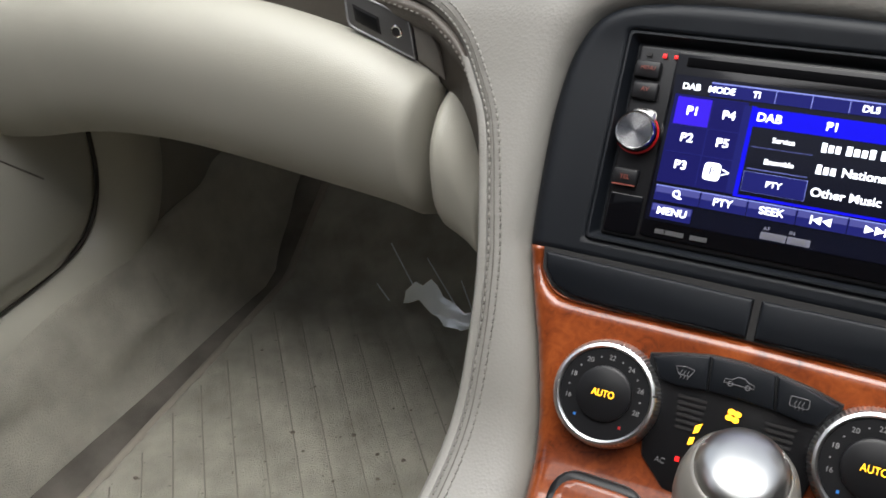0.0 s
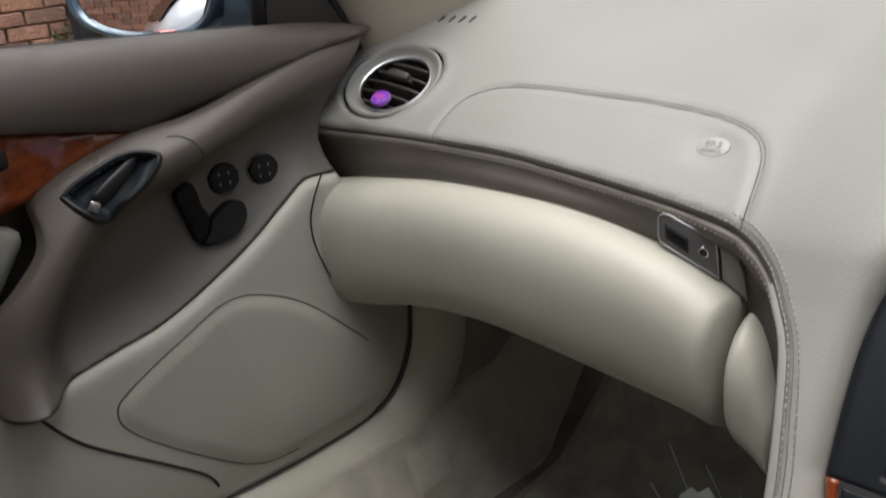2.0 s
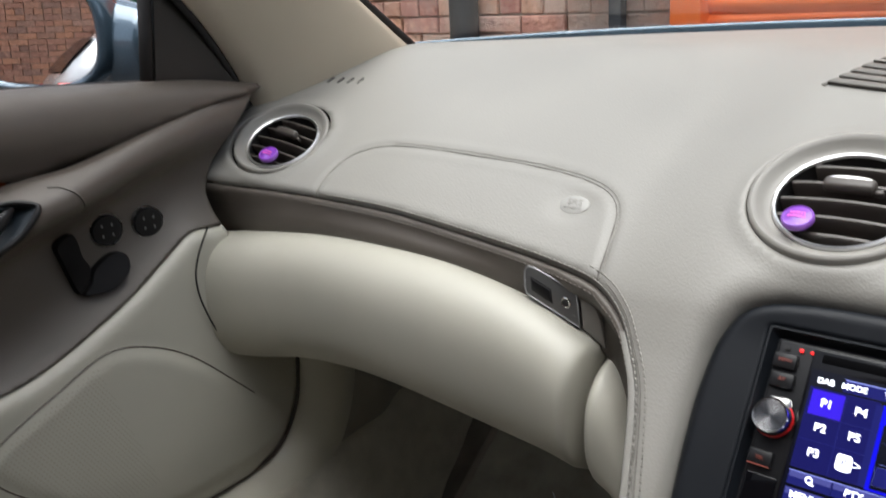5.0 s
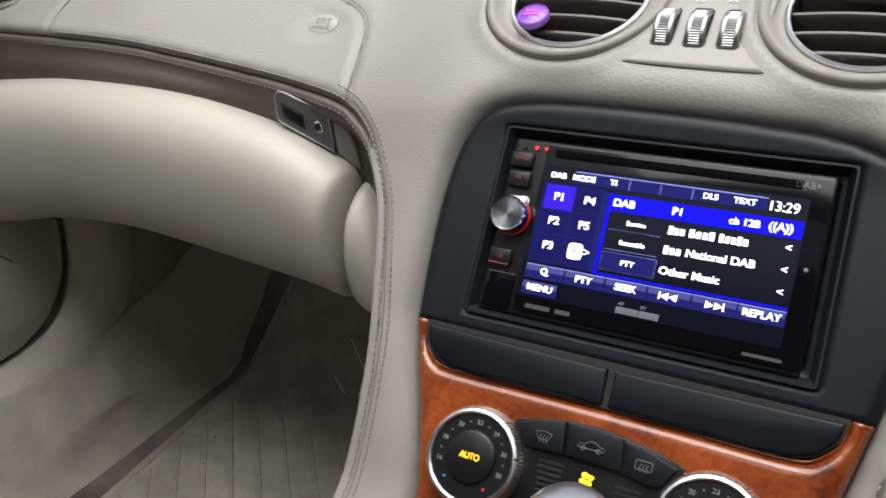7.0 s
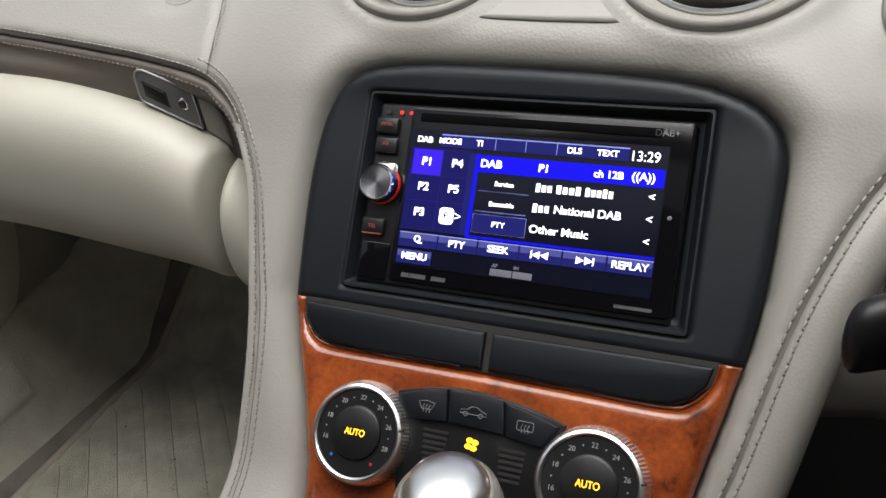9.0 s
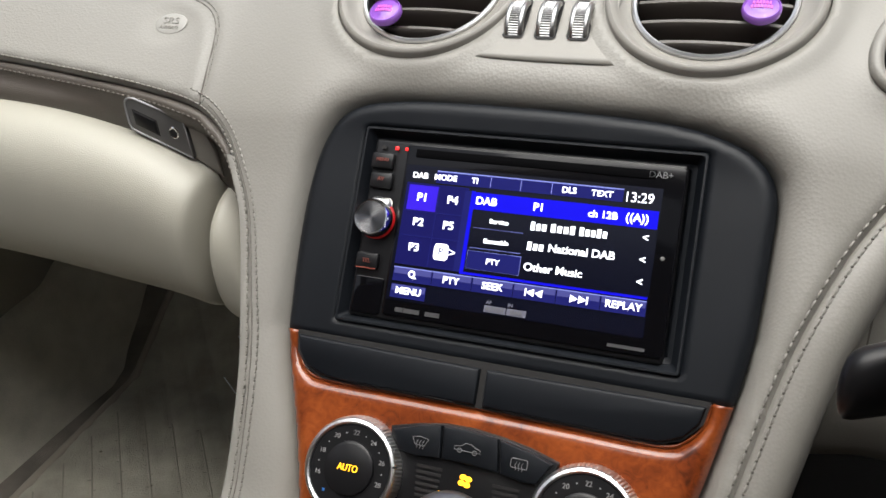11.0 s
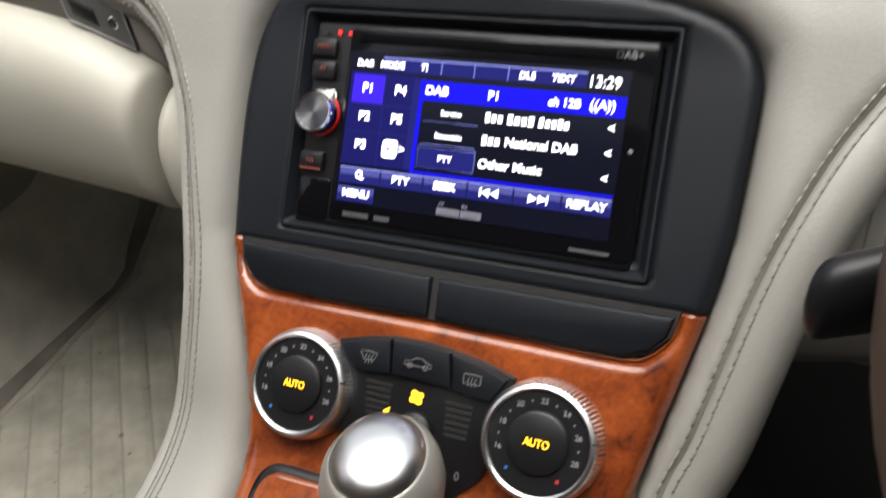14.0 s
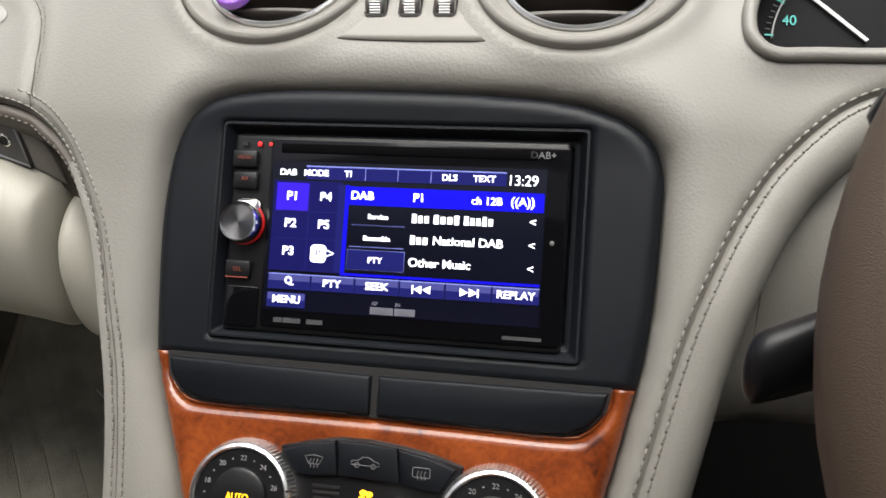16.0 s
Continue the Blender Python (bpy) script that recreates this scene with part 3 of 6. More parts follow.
# panel between the round vents
part("vent_panel", relief([(-0.024, 0.245), (-0.0225, 0.20), (-0.029, 0.180), (-0.046, 0.1628), (0.0, 0.1612), (0.064, 0.1608), (0.048, 0.180), (0.0415, 0.20), (0.043, 0.245)], [],
                          lambda u, v: dash_base(u, v) + 0.0010, in_stack, 0.003, 0.004), BEIGE_PLASTIC, dashboard, "smooth beige panel between the vents", smooth=None)


def tilt_at(u, v, spin=0.0):
    """A seat on the dash: its own z stands out of the skin there."""
    e = 0.004
    f = lambda a, b: float(dash_base(np.array([[a]]), np.array([[b]]))[0, 0])  # noqa: E731
    n = Vector((-(f(u + e, v) - f(u - e, v)) / (2 * e), -1, -(f(u, v + e) - f(u, v - e)) / (2 * e))).normalized()
    x = Vector((1, 0, 0))
    x = (x - n * x.dot(n)).normalized()
    y = n.cross(x)
    m = Matrix((x, y, n)).transposed().to_4x4()
    m.translation = (u, -f(u, v), v)
    return m


# thumbwheels
SATIN_CHROME = surface("satin_chrome", (0.46, 0.46, 0.45), 0.32, 1.0)
for k, u in enumerate((-0.0168, 0.0026, 0.0220)):
    seat = tilt_at(u, 0.1900)
    rim = [(r * math.cos(a * math.tau / 64), r * math.sin(a * math.tau / 64)) for a in range(64) for r in (0.0158,)]
    rows = [[(x, c * f, d * f) for c, d in rim] for x, f in ((-0.0052, 0.86), (-0.0049, 0.955), (-0.0042, 0.995), (-0.0032, 1.0), (-0.0026, 0.985))]
    wheel = part("thumbwheel", loft(rows, True), SATIN_CHROME, dashboard, "ribbed chrome thumbwheel", m=seat @ Matrix.Translation((0, 0, -0.0090)) @ Matrix.Diagonal((1.14, 1.10, 1.10, 1)))
    part("wheel_flange", loft([[(-x, y, z) for x, y, z in row] for row in rows], True), SATIN_CHROME, wheel, "smooth chrome flange")
    n = 144
    teeth = [[(x, (0.0155 + (0.0002 if a % 2 else -0.0002)) * math.cos(a * math.tau / n), (0.0155 + (0.0002 if a % 2 else -0.0002)) * math.sin(a * math.tau / n)) for a in range(n)] for x in (-0.0027, 0.0027)]
    part("wheel_band", loft(teeth, True), surface("dull_steel", (0.36, 0.36, 0.36), 0.4, 1.0), wheel, "finely toothed middle band", smooth=False)
    bm = bmesh.new()
    slot = rounded(-0.0066, -0.0155, 0.0066, 0.0155, 0.0030)
    vs = [bm.verts.new((x, y, 0.0014)) for x, y in slot]
    bm.faces.new(vs)
    part("wheel_slot", bm, RUBBER, dashboard, smooth=False, m=seat)
    part("air_mark", letters(("<<", "<>", ">>")[k], 0.0062), WHITE_PRINT, dashboard, "pale airflow mark", smooth=False, m=tilt_at(u - 0.0046, 0.2105) @ pose(0, 0, 0.0013, -90))


# paired press buttons above the thumbwheels
for dx in (-0.0165, 0.0085):
    m = tilt_at(0.0045 + dx, 0.2370)
    part("press_button", box(0, 0, 0.002, 0.0240, 0.007, 0.006, 0.0024, 3), BEIGE_PLASTIC, dashboard, "beige press button", m=m)


# ---- round air vents ----
def air_vent(label):
    ob = thing("air_vent", Matrix(), label, "air vent", "round air vents")
    part("bezel", spun([(BEZEL_R + 0.0005, -0.006), (BEZEL_R, 0.0020), (0.0602, 0.0036), (0.0584, 0.0042), (0.0564, 0.0034), (0.0546, 0.0016), (0.0520, -0.0018), (0.0490, -0.0038), (0.0468, -0.0044), (0.0452, -0.007)], 64), BEIGE_PLASTIC, ob, "broad beige bezel", smooth=None)
    part("chrome_ring", spun([(0.0464, -0.006), (0.0462, -0.0026), (0.0450, -0.0017), (0.0436, -0.0024), (0.0430, -0.0045)], 64), RING_CHROME, ob, "thin bright chrome ring", smooth=None)
    part("barrel", spun([(0.0438, -0.0035), (0.0436, -0.012), (0.040, -0.045), (0.0, -0.046)], 48), RUBBER, ob, "black hollow barrel", smooth=None)
    for k in range(5):
        y = -0.0335 + 0.0162 * k
        half = math.sqrt(0.0424**2 - y * y)
        rows = []
        for i in range(13):
            x = -half + 2 * half * i / 12
            bow = 0.003 * (1 - (x / 0.0424) ** 2)
            z0 = -0.0075 + bow
            rows.append([(x, y - 0.0022, z0 - 0.0004), (x, y - 0.0012, z0 + 0.0012), (x, y + 0.0006, z0 + 0.0014), (x, y + 0.0016, z0 + 0.0002), (x, y + 0.0026, z0 - 0.020), (x, y - 0.0002, z0 - 0.020)])
        part("slat", auto_sharp(loft(rows, True, True), 40), SLAT, ob, "dark brown flat slat", smooth=None)
    tab = part("slide_tab", box(0, 0.0102, -0.0002, 0.033, 0.0105, 0.009, 0.0034, 3), SLAT, ob, "brown sliding tab")
    part("tab_insert", slab(ellipse(0, 0, 0.0135, 0.0021, 24), 0, 0.0006, 0.0002), SATIN, tab, "silver tab insert", m=pose(0, 0.0128, 0.0041, -78), smooth=None)
    part("tab_pin", box(0.0185, 0.0080, -0.003, 0.006, 0.0040, 0.005, 0.0012), SLAT, tab, "short pin of the tab")
    return ob


vent = air_vent("round beige air vent with chrome ring and brown slats")
seats = []
for k, (cu, cv, size) in enumerate(VENTS):
    m = STACK @ tilt_at(cu, cv) @ Matrix.Diagonal((size, size, 1, 1))
    seats.append(m)
    ob = vent if k == 0 else copy_thing(vent, m)
    ob.matrix_basis = m

for k, (x, y) in enumerate(((0.0090, -0.0330), (-0.0200, -0.0300), (0.0265, -0.0160))):
    clip = thing("vent_air_freshener", seats[k] @ Matrix.Translation((x, y, 0.0045)) @ Matrix.Diagonal((1 / VENTS[k][2], 1 / VENTS[k][2], 1, 1)), "purple round vent air freshener clipped to the slats", "air freshener", "vent air fresheners")
    part("capsule", spun([(0.0, -0.003), (0.0088, -0.003), (0.0102, -0.001), (0.0104, 0.0010), (0.0097, 0.0024), (0.0088, 0.0022), (0.006, 0.0036), (0.0, 0.0043)], 36), PURPLE, clip, smooth=None)
    part("capsule_rim", spun([(0.0089, 0.0023), (0.0094, 0.0031), (0.0101, 0.0025), (0.0106, 0.0008), (0.0104, -0.0012)], 36), LILAC, clip, "pale lilac rim", smooth=None)
    part("clip_prong", box(0, 0, -0.008, 0.006, 0.0022, 0.010, 0.0005), SATIN_BLACK, clip)
    for j, n in ((0, 6), (1, 7)):
        for i in range(n):
            part("print_bar", box((i - (n - 1) / 2) * 0.0017, 0.0014 - 0.0030 * j, 0.0044 - 0.0002 * abs(i - (n - 1) / 2), 0.0012, 0.0022, 0.0006, 0.0002), PINK, clip, "pink lettering bar")

# ---- instrument cluster ----
cluster = thing("instrument_cluster", STACK, "dark instrument cluster with teal markings behind the wheel", "instrument cluster")
part("cluster_bezel", tube([on_dash(q[0], q[1], 0.001) for q in GAUGE], 0.0038, 8, closed=True), TAUPE, cluster, "rounded taupe bezel")
gw = float(dash_base(np.array([[0.3]]), np.array([[0.2]]))[0, 0]) - 0.024
part("dial_face", slab([(q[0] * 1.0, q[1]) for q in GAUGE], gw, 0.004), surface("dial_black", (0.006, 0.006, 0.007), 0.6, spec=0.2), cluster, smooth=None)
part("hood_wall", loft([[on_dash(q[0], q[1], -0.002) for q in GAUGE], [Vector((q[0], -gw, q[1])) for q in GAUGE]], True), SATIN_BLACK, cluster)
GC, GR = (0.2470, 0.1800), 0.0535
for k in range(25):
    a = radians(180 - 3.0 * k * 1.25 - 4)
    big = k % 6 == 0
    r0 = GR - (0.0050 if big else 0.0026)
    part("tick", box((GR + r0) / 2, 0, 0, GR - r0, 0.0005, 0.0008 if big else 0.0004), TEAL if big else DIAL_PRINT, cluster, smooth=False,
         m=Matrix.Translation((GC[0], -gw - 0.0008, GC[1])) @ pose(0, 0, 0, 0, -math.degrees(a), 0))
arc = [(GC[0] + (GR - 0.004) * math.cos(radians(178 - 4 * k)), -gw - 0.0006, GC[1] + (GR - 0.004) * math.sin(radians(178 - 4 * k))) for k in range(24)]
part("dial_arc", tube(arc, 0.0005, 5), WHITE_PRINT, cluster)
words("dial_number", "40", 0.0078, GC[0] - 0.0405, GC[1] + 0.0115, gw + 0.001, TEAL, cluster)
words("dial_number", "80", 0.0078, GC[0] - 0.0310, GC[1] + 0.0265, gw + 0.001, TEAL, cluster)
words("dial_number", "120°", 0.0078, GC[0] - 0.0170, GC[1] + 0.0390, gw + 0.001, TEAL, cluster)
part("needle", box(-0.024, 0, 0, 0.048, 0.001, 0.0020), WHITE_PRINT, cluster, "pale pointer", smooth=False, m=Matrix.Translation((GC[0], -gw - 0.002, GC[1])) @ pose(0, 0, 0, 0, 40, 0))
for k in range(3):
    part("temperature_symbol", box(GC[0] - 0.012, -gw - 0.0008, GC[1] + 0.026 + 0.0028 * k, 0.010 - 0.002 * k, 0.0005, 0.001), TEAL, cluster, smooth=False)
# ---- valance, knee pad, aux panel ----
def valance_y(x):
    return 0.093 - 0.10 * max(0, -0.56 - x)


PAD_Z = [(-0.745, 0.784), (-0.725, 0.786), (-0.66, 0.792), (-0.60, 0.798), (-0.53, 0.8025), (-0.47, 0.803), (-0.43, 0.8025), (-0.40, 0.8010), (-0.365, 0.7975), (-0.335, 0.7925), (-0.305, 0.7865), (-0.28, 0.780), (-0.24, 0.7625), (-0.215, 0.748), (-0.200, 0.73), (-0.190, 0.70)]
LOW_Z = [(-0.745, 0.69), (-0.725, 0.655), (-0.66, 0.648), (-0.60, 0.657), (-0.53, 0.665), (-0.47, 0.667), (-0.40, 0.662), (-0.335, 0.656), (-0.28, 0.652), (-0.24, 0.647), (-0.215, 0.640), (-0.200, 0.63), (-0.190, 0.62)]


def at_x(table, x):
    w = 0.028 if x < -0.30 else 0.028 * max(0.25, (-0.20 - x) / 0.10)
    return float(np.mean(np.interp(np.linspace(x - w, x + w, 7), [q[0] for q in table], [q[1] for q in table])))


xs = [-0.735 + 0.01 * k for k in range(56)]


def seam_at(x):
    """The dashboard's lower edge at a place across."""
    v = float(np.interp(x, [q[0] for q in S_LEFT[:14]], [q[1] for q in S_LEFT[:14]]))
    w = float(dash_height(np.array([[max(x, -0.712)]]), np.array([[v]]))[0, 0])
    return stack_point(x, v, w)


rows = []
for x in xs:
    p = seam_at(x)
    y, zb = min(valance_y(x), p.y + 0.012), at_x(PAD_Z, x) - 0.006
    zt = p.z
    rows.append([(x, p.y + 0.012, zt - 0.002), (x, p.y - 0.0002, zt - 0.0022), (x, p.y - 0.0022, zt - 0.0042), (x, p.y - 0.0024, zt - 0.0085),
                 (x, p.y * 0.7 + y * 0.3 - 0.001, zt - 0.016), (x, y, (zt + zb) / 2), (x, y - 0.001, zb), (x, y + 0.05, zb - 0.01)])
valance = thing("dash_valance", Matrix(), "dark taupe leather valance strip under the dashboard edge", "dash trim")
part("valance_skin", loft(rows), DARK_TAUPE, valance)
line = [(x, seam_at(x).y - 0.0025, seam_at(x).z - 0.0066) for x in xs[17:]]
part("valance_stitching", stitches(line, 0.0048, 0.0030, 0.0008), surface("taupe_thread", (0.135, 0.124, 0.108), 0.7), valance)


def pad_rows(xs, round_left=0.0, round_right=0.0):
    rows = []
    for x in xs:
        zt, zb = at_x(PAD_Z, x), at_x(LOW_Z, x)
        y0 = valance_y(x) + 0.012 - 0.20 * max(0.0, -0.60 - x)
        out = 0.062
        k = 1.0
        for edge, r in ((xs[0], round_left), (xs[-1], round_right)):
            if r:
                t = max(0.0, 1 - abs(x - edge) / r)
                k *= math.sqrt(max(0.0, 1 - t * t)) * 0.75 + 0.25
        row = []
        for a in range(25):
            t = math.pi * (a / 24)
            cz, cy = math.cos(t), math.sin(t)
            z = (zt + zb) / 2 + (zt - zb) / 2 * math.copysign(abs(cz) ** 0.8, cz) * (0.88 + 0.12 * k)
            y = y0 - out * k * abs(cy) ** 0.75 + 0.012 * (a / 24)
            row.append((x - 0.009 * cy * max(0.0, 1 - abs(x + 0.2292) / 0.05), y, z))
        row.append((x, y0 + 0.16, zb + 0.015))
        rows.append(row)
    return rows


knee_pad = thing("knee_pad", Matrix(), "cream padded leather knee bolster under the dashboard", "knee bolster")
part("main_pad", loft(pad_rows([-0.740 + k * 0.5095 / 84 for k in range(85)], 0.03, 0.012)), CREAM, knee_pad)
part("end_pad", loft(pad_rows([-0.2275 + k * 0.042 / 16 for k in range(17)], 0.012, 0.006)), CREAM, knee_pad, "short cream end pad by the console")

# aux panel set in the valance
aux = thing("aux_panel", Matrix.Translation((-0.278, 0.0925, 0.790)), "grey plastic panel with switch and socket in the valance", "switch panel")
FRAME = [(-0.0255, 0.016), (-0.0250, 0.0190), (-0.0235, 0.0208), (-0.0210, 0.0222), (-0.017, 0.0222), (0.019, 0.0106), (0.0228, 0.0090), (0.0258, -0.0195), (-0.020, -0.0026), (-0.0240, -0.0005), (-0.0252, 0.004)]
part("panel_frame", slab(FRAME, 0.0050, 0.012, 0.0012), surface("dark_grey_panel", (0.095, 0.093, 0.092), 0.32, vary=(30, 0.05)), aux, smooth=None)
part("panel_rim", tube([(x, -0.0046, z) for x, z in FRAME], 0.0010, 8, closed=True), surface("pale_grey_rim", (0.34, 0.34, 0.345), 0.25, 0.3), aux, "paler polished rim")
SWITCH = [(-0.0200, 0.0150), (0.0002, 0.0072), (0.0010, -0.0050), (-0.0190, 0.0030)]
part("switch_well", slab(SWITCH, 0.0053, 0.002, 0.0004), RUBBER, aux, "dark recess round the switch", smooth=None)
part("rocker_switch", slab([(x * 0.84 - 0.0015, z * 0.80 + 0.001) for x, z in SWITCH], 0.0062, 0.003, 0.0008), SATIN_BLACK, aux, "black rocker switch", smooth=None)
part("socket_ring", spun([(0.0030, 0), (0.0030, 0.0006), (0.0038, 0.0009), (0.0046, 0.0004), (0.0046, -0.002)], 24), CHROME, aux, "chrome socket ring", m=pose(0.0132, -0.0048, -0.0012, 90), smooth=None)
part("socket_hole", spun([(0.0, 0.0005), (0.0032, 0.0005)], 20), RUBBER, aux, m=pose(0.0132, -0.0048, -0.0012, 90), smooth=None)
part("blank_cover", slab([(0.0245, 0.0072), (0.0300, 0.0068), (0.0360, 0.0025), (0.0400, -0.004), (0.0435, -0.012), (0.0475, -0.033), (0.0272, -0.0205)], 0.0035, 0.010, 0.0012), surface("grey_cover_plastic", (0.20, 0.185, 0.165), 0.42, vary=(30, 0.05)), aux, "taupe grey blank cover", smooth=None)

# ---- facia, radio ----
TRIM = (-0.0985, -0.0045, 0.1045, 0.1160)
facia = thing("radio_facia", STACK, "matt black arched plastic facia round the car radio", "facia panel")
FACIA_LINE = [(q[0], q[1]) for q in ARCH]
part("facia_plate", relief(FACIA_LINE, [rounded(*TRIM, 0.002)], lambda u, v: 0.0005 + 0.0035 * np.exp(-(np.abs(v - 0.135) / 0.02) ** 2) - 0.004 * np.clip(1 - away(u, v, ARCH)[0] / 0.006, 0, 1) ** 2,
                           in_stack, 0.003, 0.01), BLACK, facia, smooth=None)
rows = []
for k, w in ((0.0, 0.0006), (0.0010, 0.0024), (0.0022, 0.0024), (0.0030, 0.0010), (0.006, -0.0045), (0.0085, -0.0055), (0.012, -0.012)):
    rows.append([Vector((q[0], -w, q[1])) for q in rounded(TRIM[0] + k, TRIM[1] + k, TRIM[2] - k, TRIM[3] - k, 0.0022)])
part("aperture_frame", auto_sharp(loft(rows, True), 30), BLACK, facia, "stepped black aperture frame", smooth=None)

SLOT_BLACK = surface("dull_slot_black", (0.0015, 0.0015, 0.002), 0.8, spec=0.05)
radio = thing("car_radio", STACK, "black touchscreen car radio showing blue digital radio menu", "car radio")
part("radio_body", box(0.0016, 0.024, 0.0545, 0.1852, 0.048, 0.1085, 0.0022, 3), SATIN_BLACK, radio)
part("screen_glass", slab(rounded(-0.0690, 0.0035, 0.0937, 0.1065, 0.0025), 0.0012, 0.003, 0.0006), GLOSS_BLACK, radio, "gloss black screen glass", smooth=None)
part("disc_slot", box(0.0075, -0.0012, 0.1012, 0.141, 0.0012, 0.0052, 0.0005), SLOT_BLACK, radio, "narrow disc slot")
lcd = part("display", box(0.0078, -0.0012, 0.0535, 0.150, 0.0005, 0.081), LCD_BASE, radio, "lit blue menu display", smooth=False)


def lcd_box(name, u0, v0, u1, v1, mat, lift=0.0018):
    part(name, box((u0 + u1) / 2, -lift, (v0 + v1) / 2, u1 - u0, 0.0002, v1 - v0), mat, lcd, smooth=False)


def lcd_words(text, size, u, v, align="CENTER", mat=None, wide=1.05):
    words("display_letters", text, size, u, v, 0.0024, mat or LCD_TEXT, lcd, align=align, wide=wide, bold=0.018)


lcd_box("top_bar", -0.0475, 0.0845, 0.062, 0.0915, LCD_NAVY)
lcd_box("top_bar_edge", -0.0475, 0.0912, 0.062, 0.0919, LCD_EDGE, 0.0019)
for u in (-0.014, 0.004, 0.022):
    lcd_box("bar_divider", u - 0.0002, 0.0848, u + 0.0002, 0.0910, LCD_EDGE, 0.0019)
for text, u in (("DAB", -0.0576), ("MODE", -0.0416), ("TI", -0.0235), ("DLS", 0.032), ("TEXT", 0.0505)):
    lcd_words(text, 0.0047, u, 0.0878)
words("display_letters", "13:29", 0.0078, 0.0706, 0.0874, 0.0024, LCD_TEXT, lcd, wide=0.95)
lcd_box("preset_glow", -0.0285, 0.0345, -0.0245, 0.0820, LCD_NAVY, 0.0016)
lcd_box("preset_panel", -0.0655, 0.0345, -0.0265, 0.0835, LCD_DEEP, 0.0015)
lcd_box("preset_field", -0.0636, 0.0672, -0.0452, 0.0822, LCD_VIOLET)
for v in (0.0520, 0.0668):
    lcd_box("preset_line", -0.0645, v - 0.0003, -0.0270, v + 0.0003, LCD_NAVY, 0.0017)
lcd_box("preset_line", -0.0450, 0.0350, -0.0444, 0.0820, LCD_NAVY, 0.0017)
for text, u, v in (("P1", -0.0542, 0.0749), ("P4", -0.0352, 0.075), ("P2", -0.0544, 0.0601), ("P5", -0.0354, 0.060), ("P3", -0.0546, 0.045)):
    lcd_words(text, 0.0066, u, v)
part("page_key", slab(rounded(-0.0420, 0.0396, -0.0332, 0.0492, 0.0022), 0.0018, 0.0003), LCD_TEXT, lcd, smooth=None)
words("display_letters", "P", 0.006, -0.0377, 0.0444, 0.0024, LCD_NAVY, lcd)
words("display_letters", ">", 0.0075, -0.0305, 0.0444, 0.0024, LCD_TEXT, lcd)
lcd_box("list_edge", -0.0245, 0.0345, -0.0222, 0.0820, LCD_BLUE)
lcd_box("title_bar", -0.0235, 0.0715, 0.0822, 0.0815, LCD_BLUE)
lcd_box("list_field", -0.0222, 0.0348, 0.0822, 0.0712, LCD_BASE)
lcd_box("lower_glow", -0.0245, 0.0335, 0.0822, 0.0350, LCD_BLUE)
for text, u in (("DAB", -0.0148), ("P1", 0.0163)):
    lcd_words(text, 0.0062, u, 0.0765)
lcd_words("ch 12B", 0.0056, 0.0525, 0.0762)
lcd_words("((A))", 0.0062, 0.0712, 0.0765)
for text, v in (("Service", 0.0655), ("Ensemble", 0.0539)):
    lcd_words(text, 0.0037, -0.0054, v)
    lcd_box("field_line", -0.0205, v - 0.0048, 0.0095, v - 0.0043, LCD_EDGE)
lcd_box("key_frame", -0.0215, 0.0368, 0.0105, 0.0478, LCD_EDGE)
lcd_box("key_field", -0.0211, 0.0372, 0.0101, 0.0474, LCD_NAVY, 0.0019)
lcd_words("PTY", 0.0044, -0.0056, 0.0423)
# station names stand as bars, word by word
for u0, u1, v in ((0.0133, 0.0232, 0.0657), (0.0250, 0.0395, 0.0657), (0.0412, 0.0572, 0.0657), (0.0130, 0.0232, 0.0543)):
    n = max(3, round((u1 - u0) / 0.0034))
    for k in range(n):
        a = u0 + (u1 - u0) * k / n
        lcd_box("name_bar", a, v - (0.0022 if k % 3 else 0.0024), a + 0.72 * (u1 - u0) / n, v + (0.0024 if k % 3 == 0 else 0.0015), LCD_TEXT, 0.0022)
lcd_words("National DAB", 0.0062, 0.0250, 0.0543, "LEFT")
lcd_words("Other Music", 0.0062, 0.0126, 0.0423, "LEFT")
for v in (0.0662, 0.0542, 0.0422):
    lcd_words("<", 0.0058, 0.0770, v)
for k in range(6):
    u0 = -0.0650 + 0.0246 * k
    lcd_box("menu_key", u0, 0.0243, u0 + 0.0243, 0.0326, LCD_NAVY)
    lcd_box("menu_key_sheen", u0 + 0.0004, 0.0288, u0 + 0.0238, 0.0322, LCD_SLATE, 0.0019)
    lcd_box("menu_key_edge", u0, 0.0322, u0 + 0.0243, 0.0328, LCD_EDGE, 0.0019)
lcd_box("menu_key", -0.0650, 0.0145, -0.0430, 0.0225, LCD_NAVY)
lcd_box("menu_key_sheen", -0.0646, 0.0185, -0.0434, 0.0222, LCD_SLATE, 0.0019)
lcd_words("MENU", 0.0056, -0.0536, 0.0187)
for text, u in (("PTY", -0.0286), ("SEEK", -0.0036), ("REPLAY", 0.0703)):
    lcd_words(text, 0.0056, u, 0.0285)
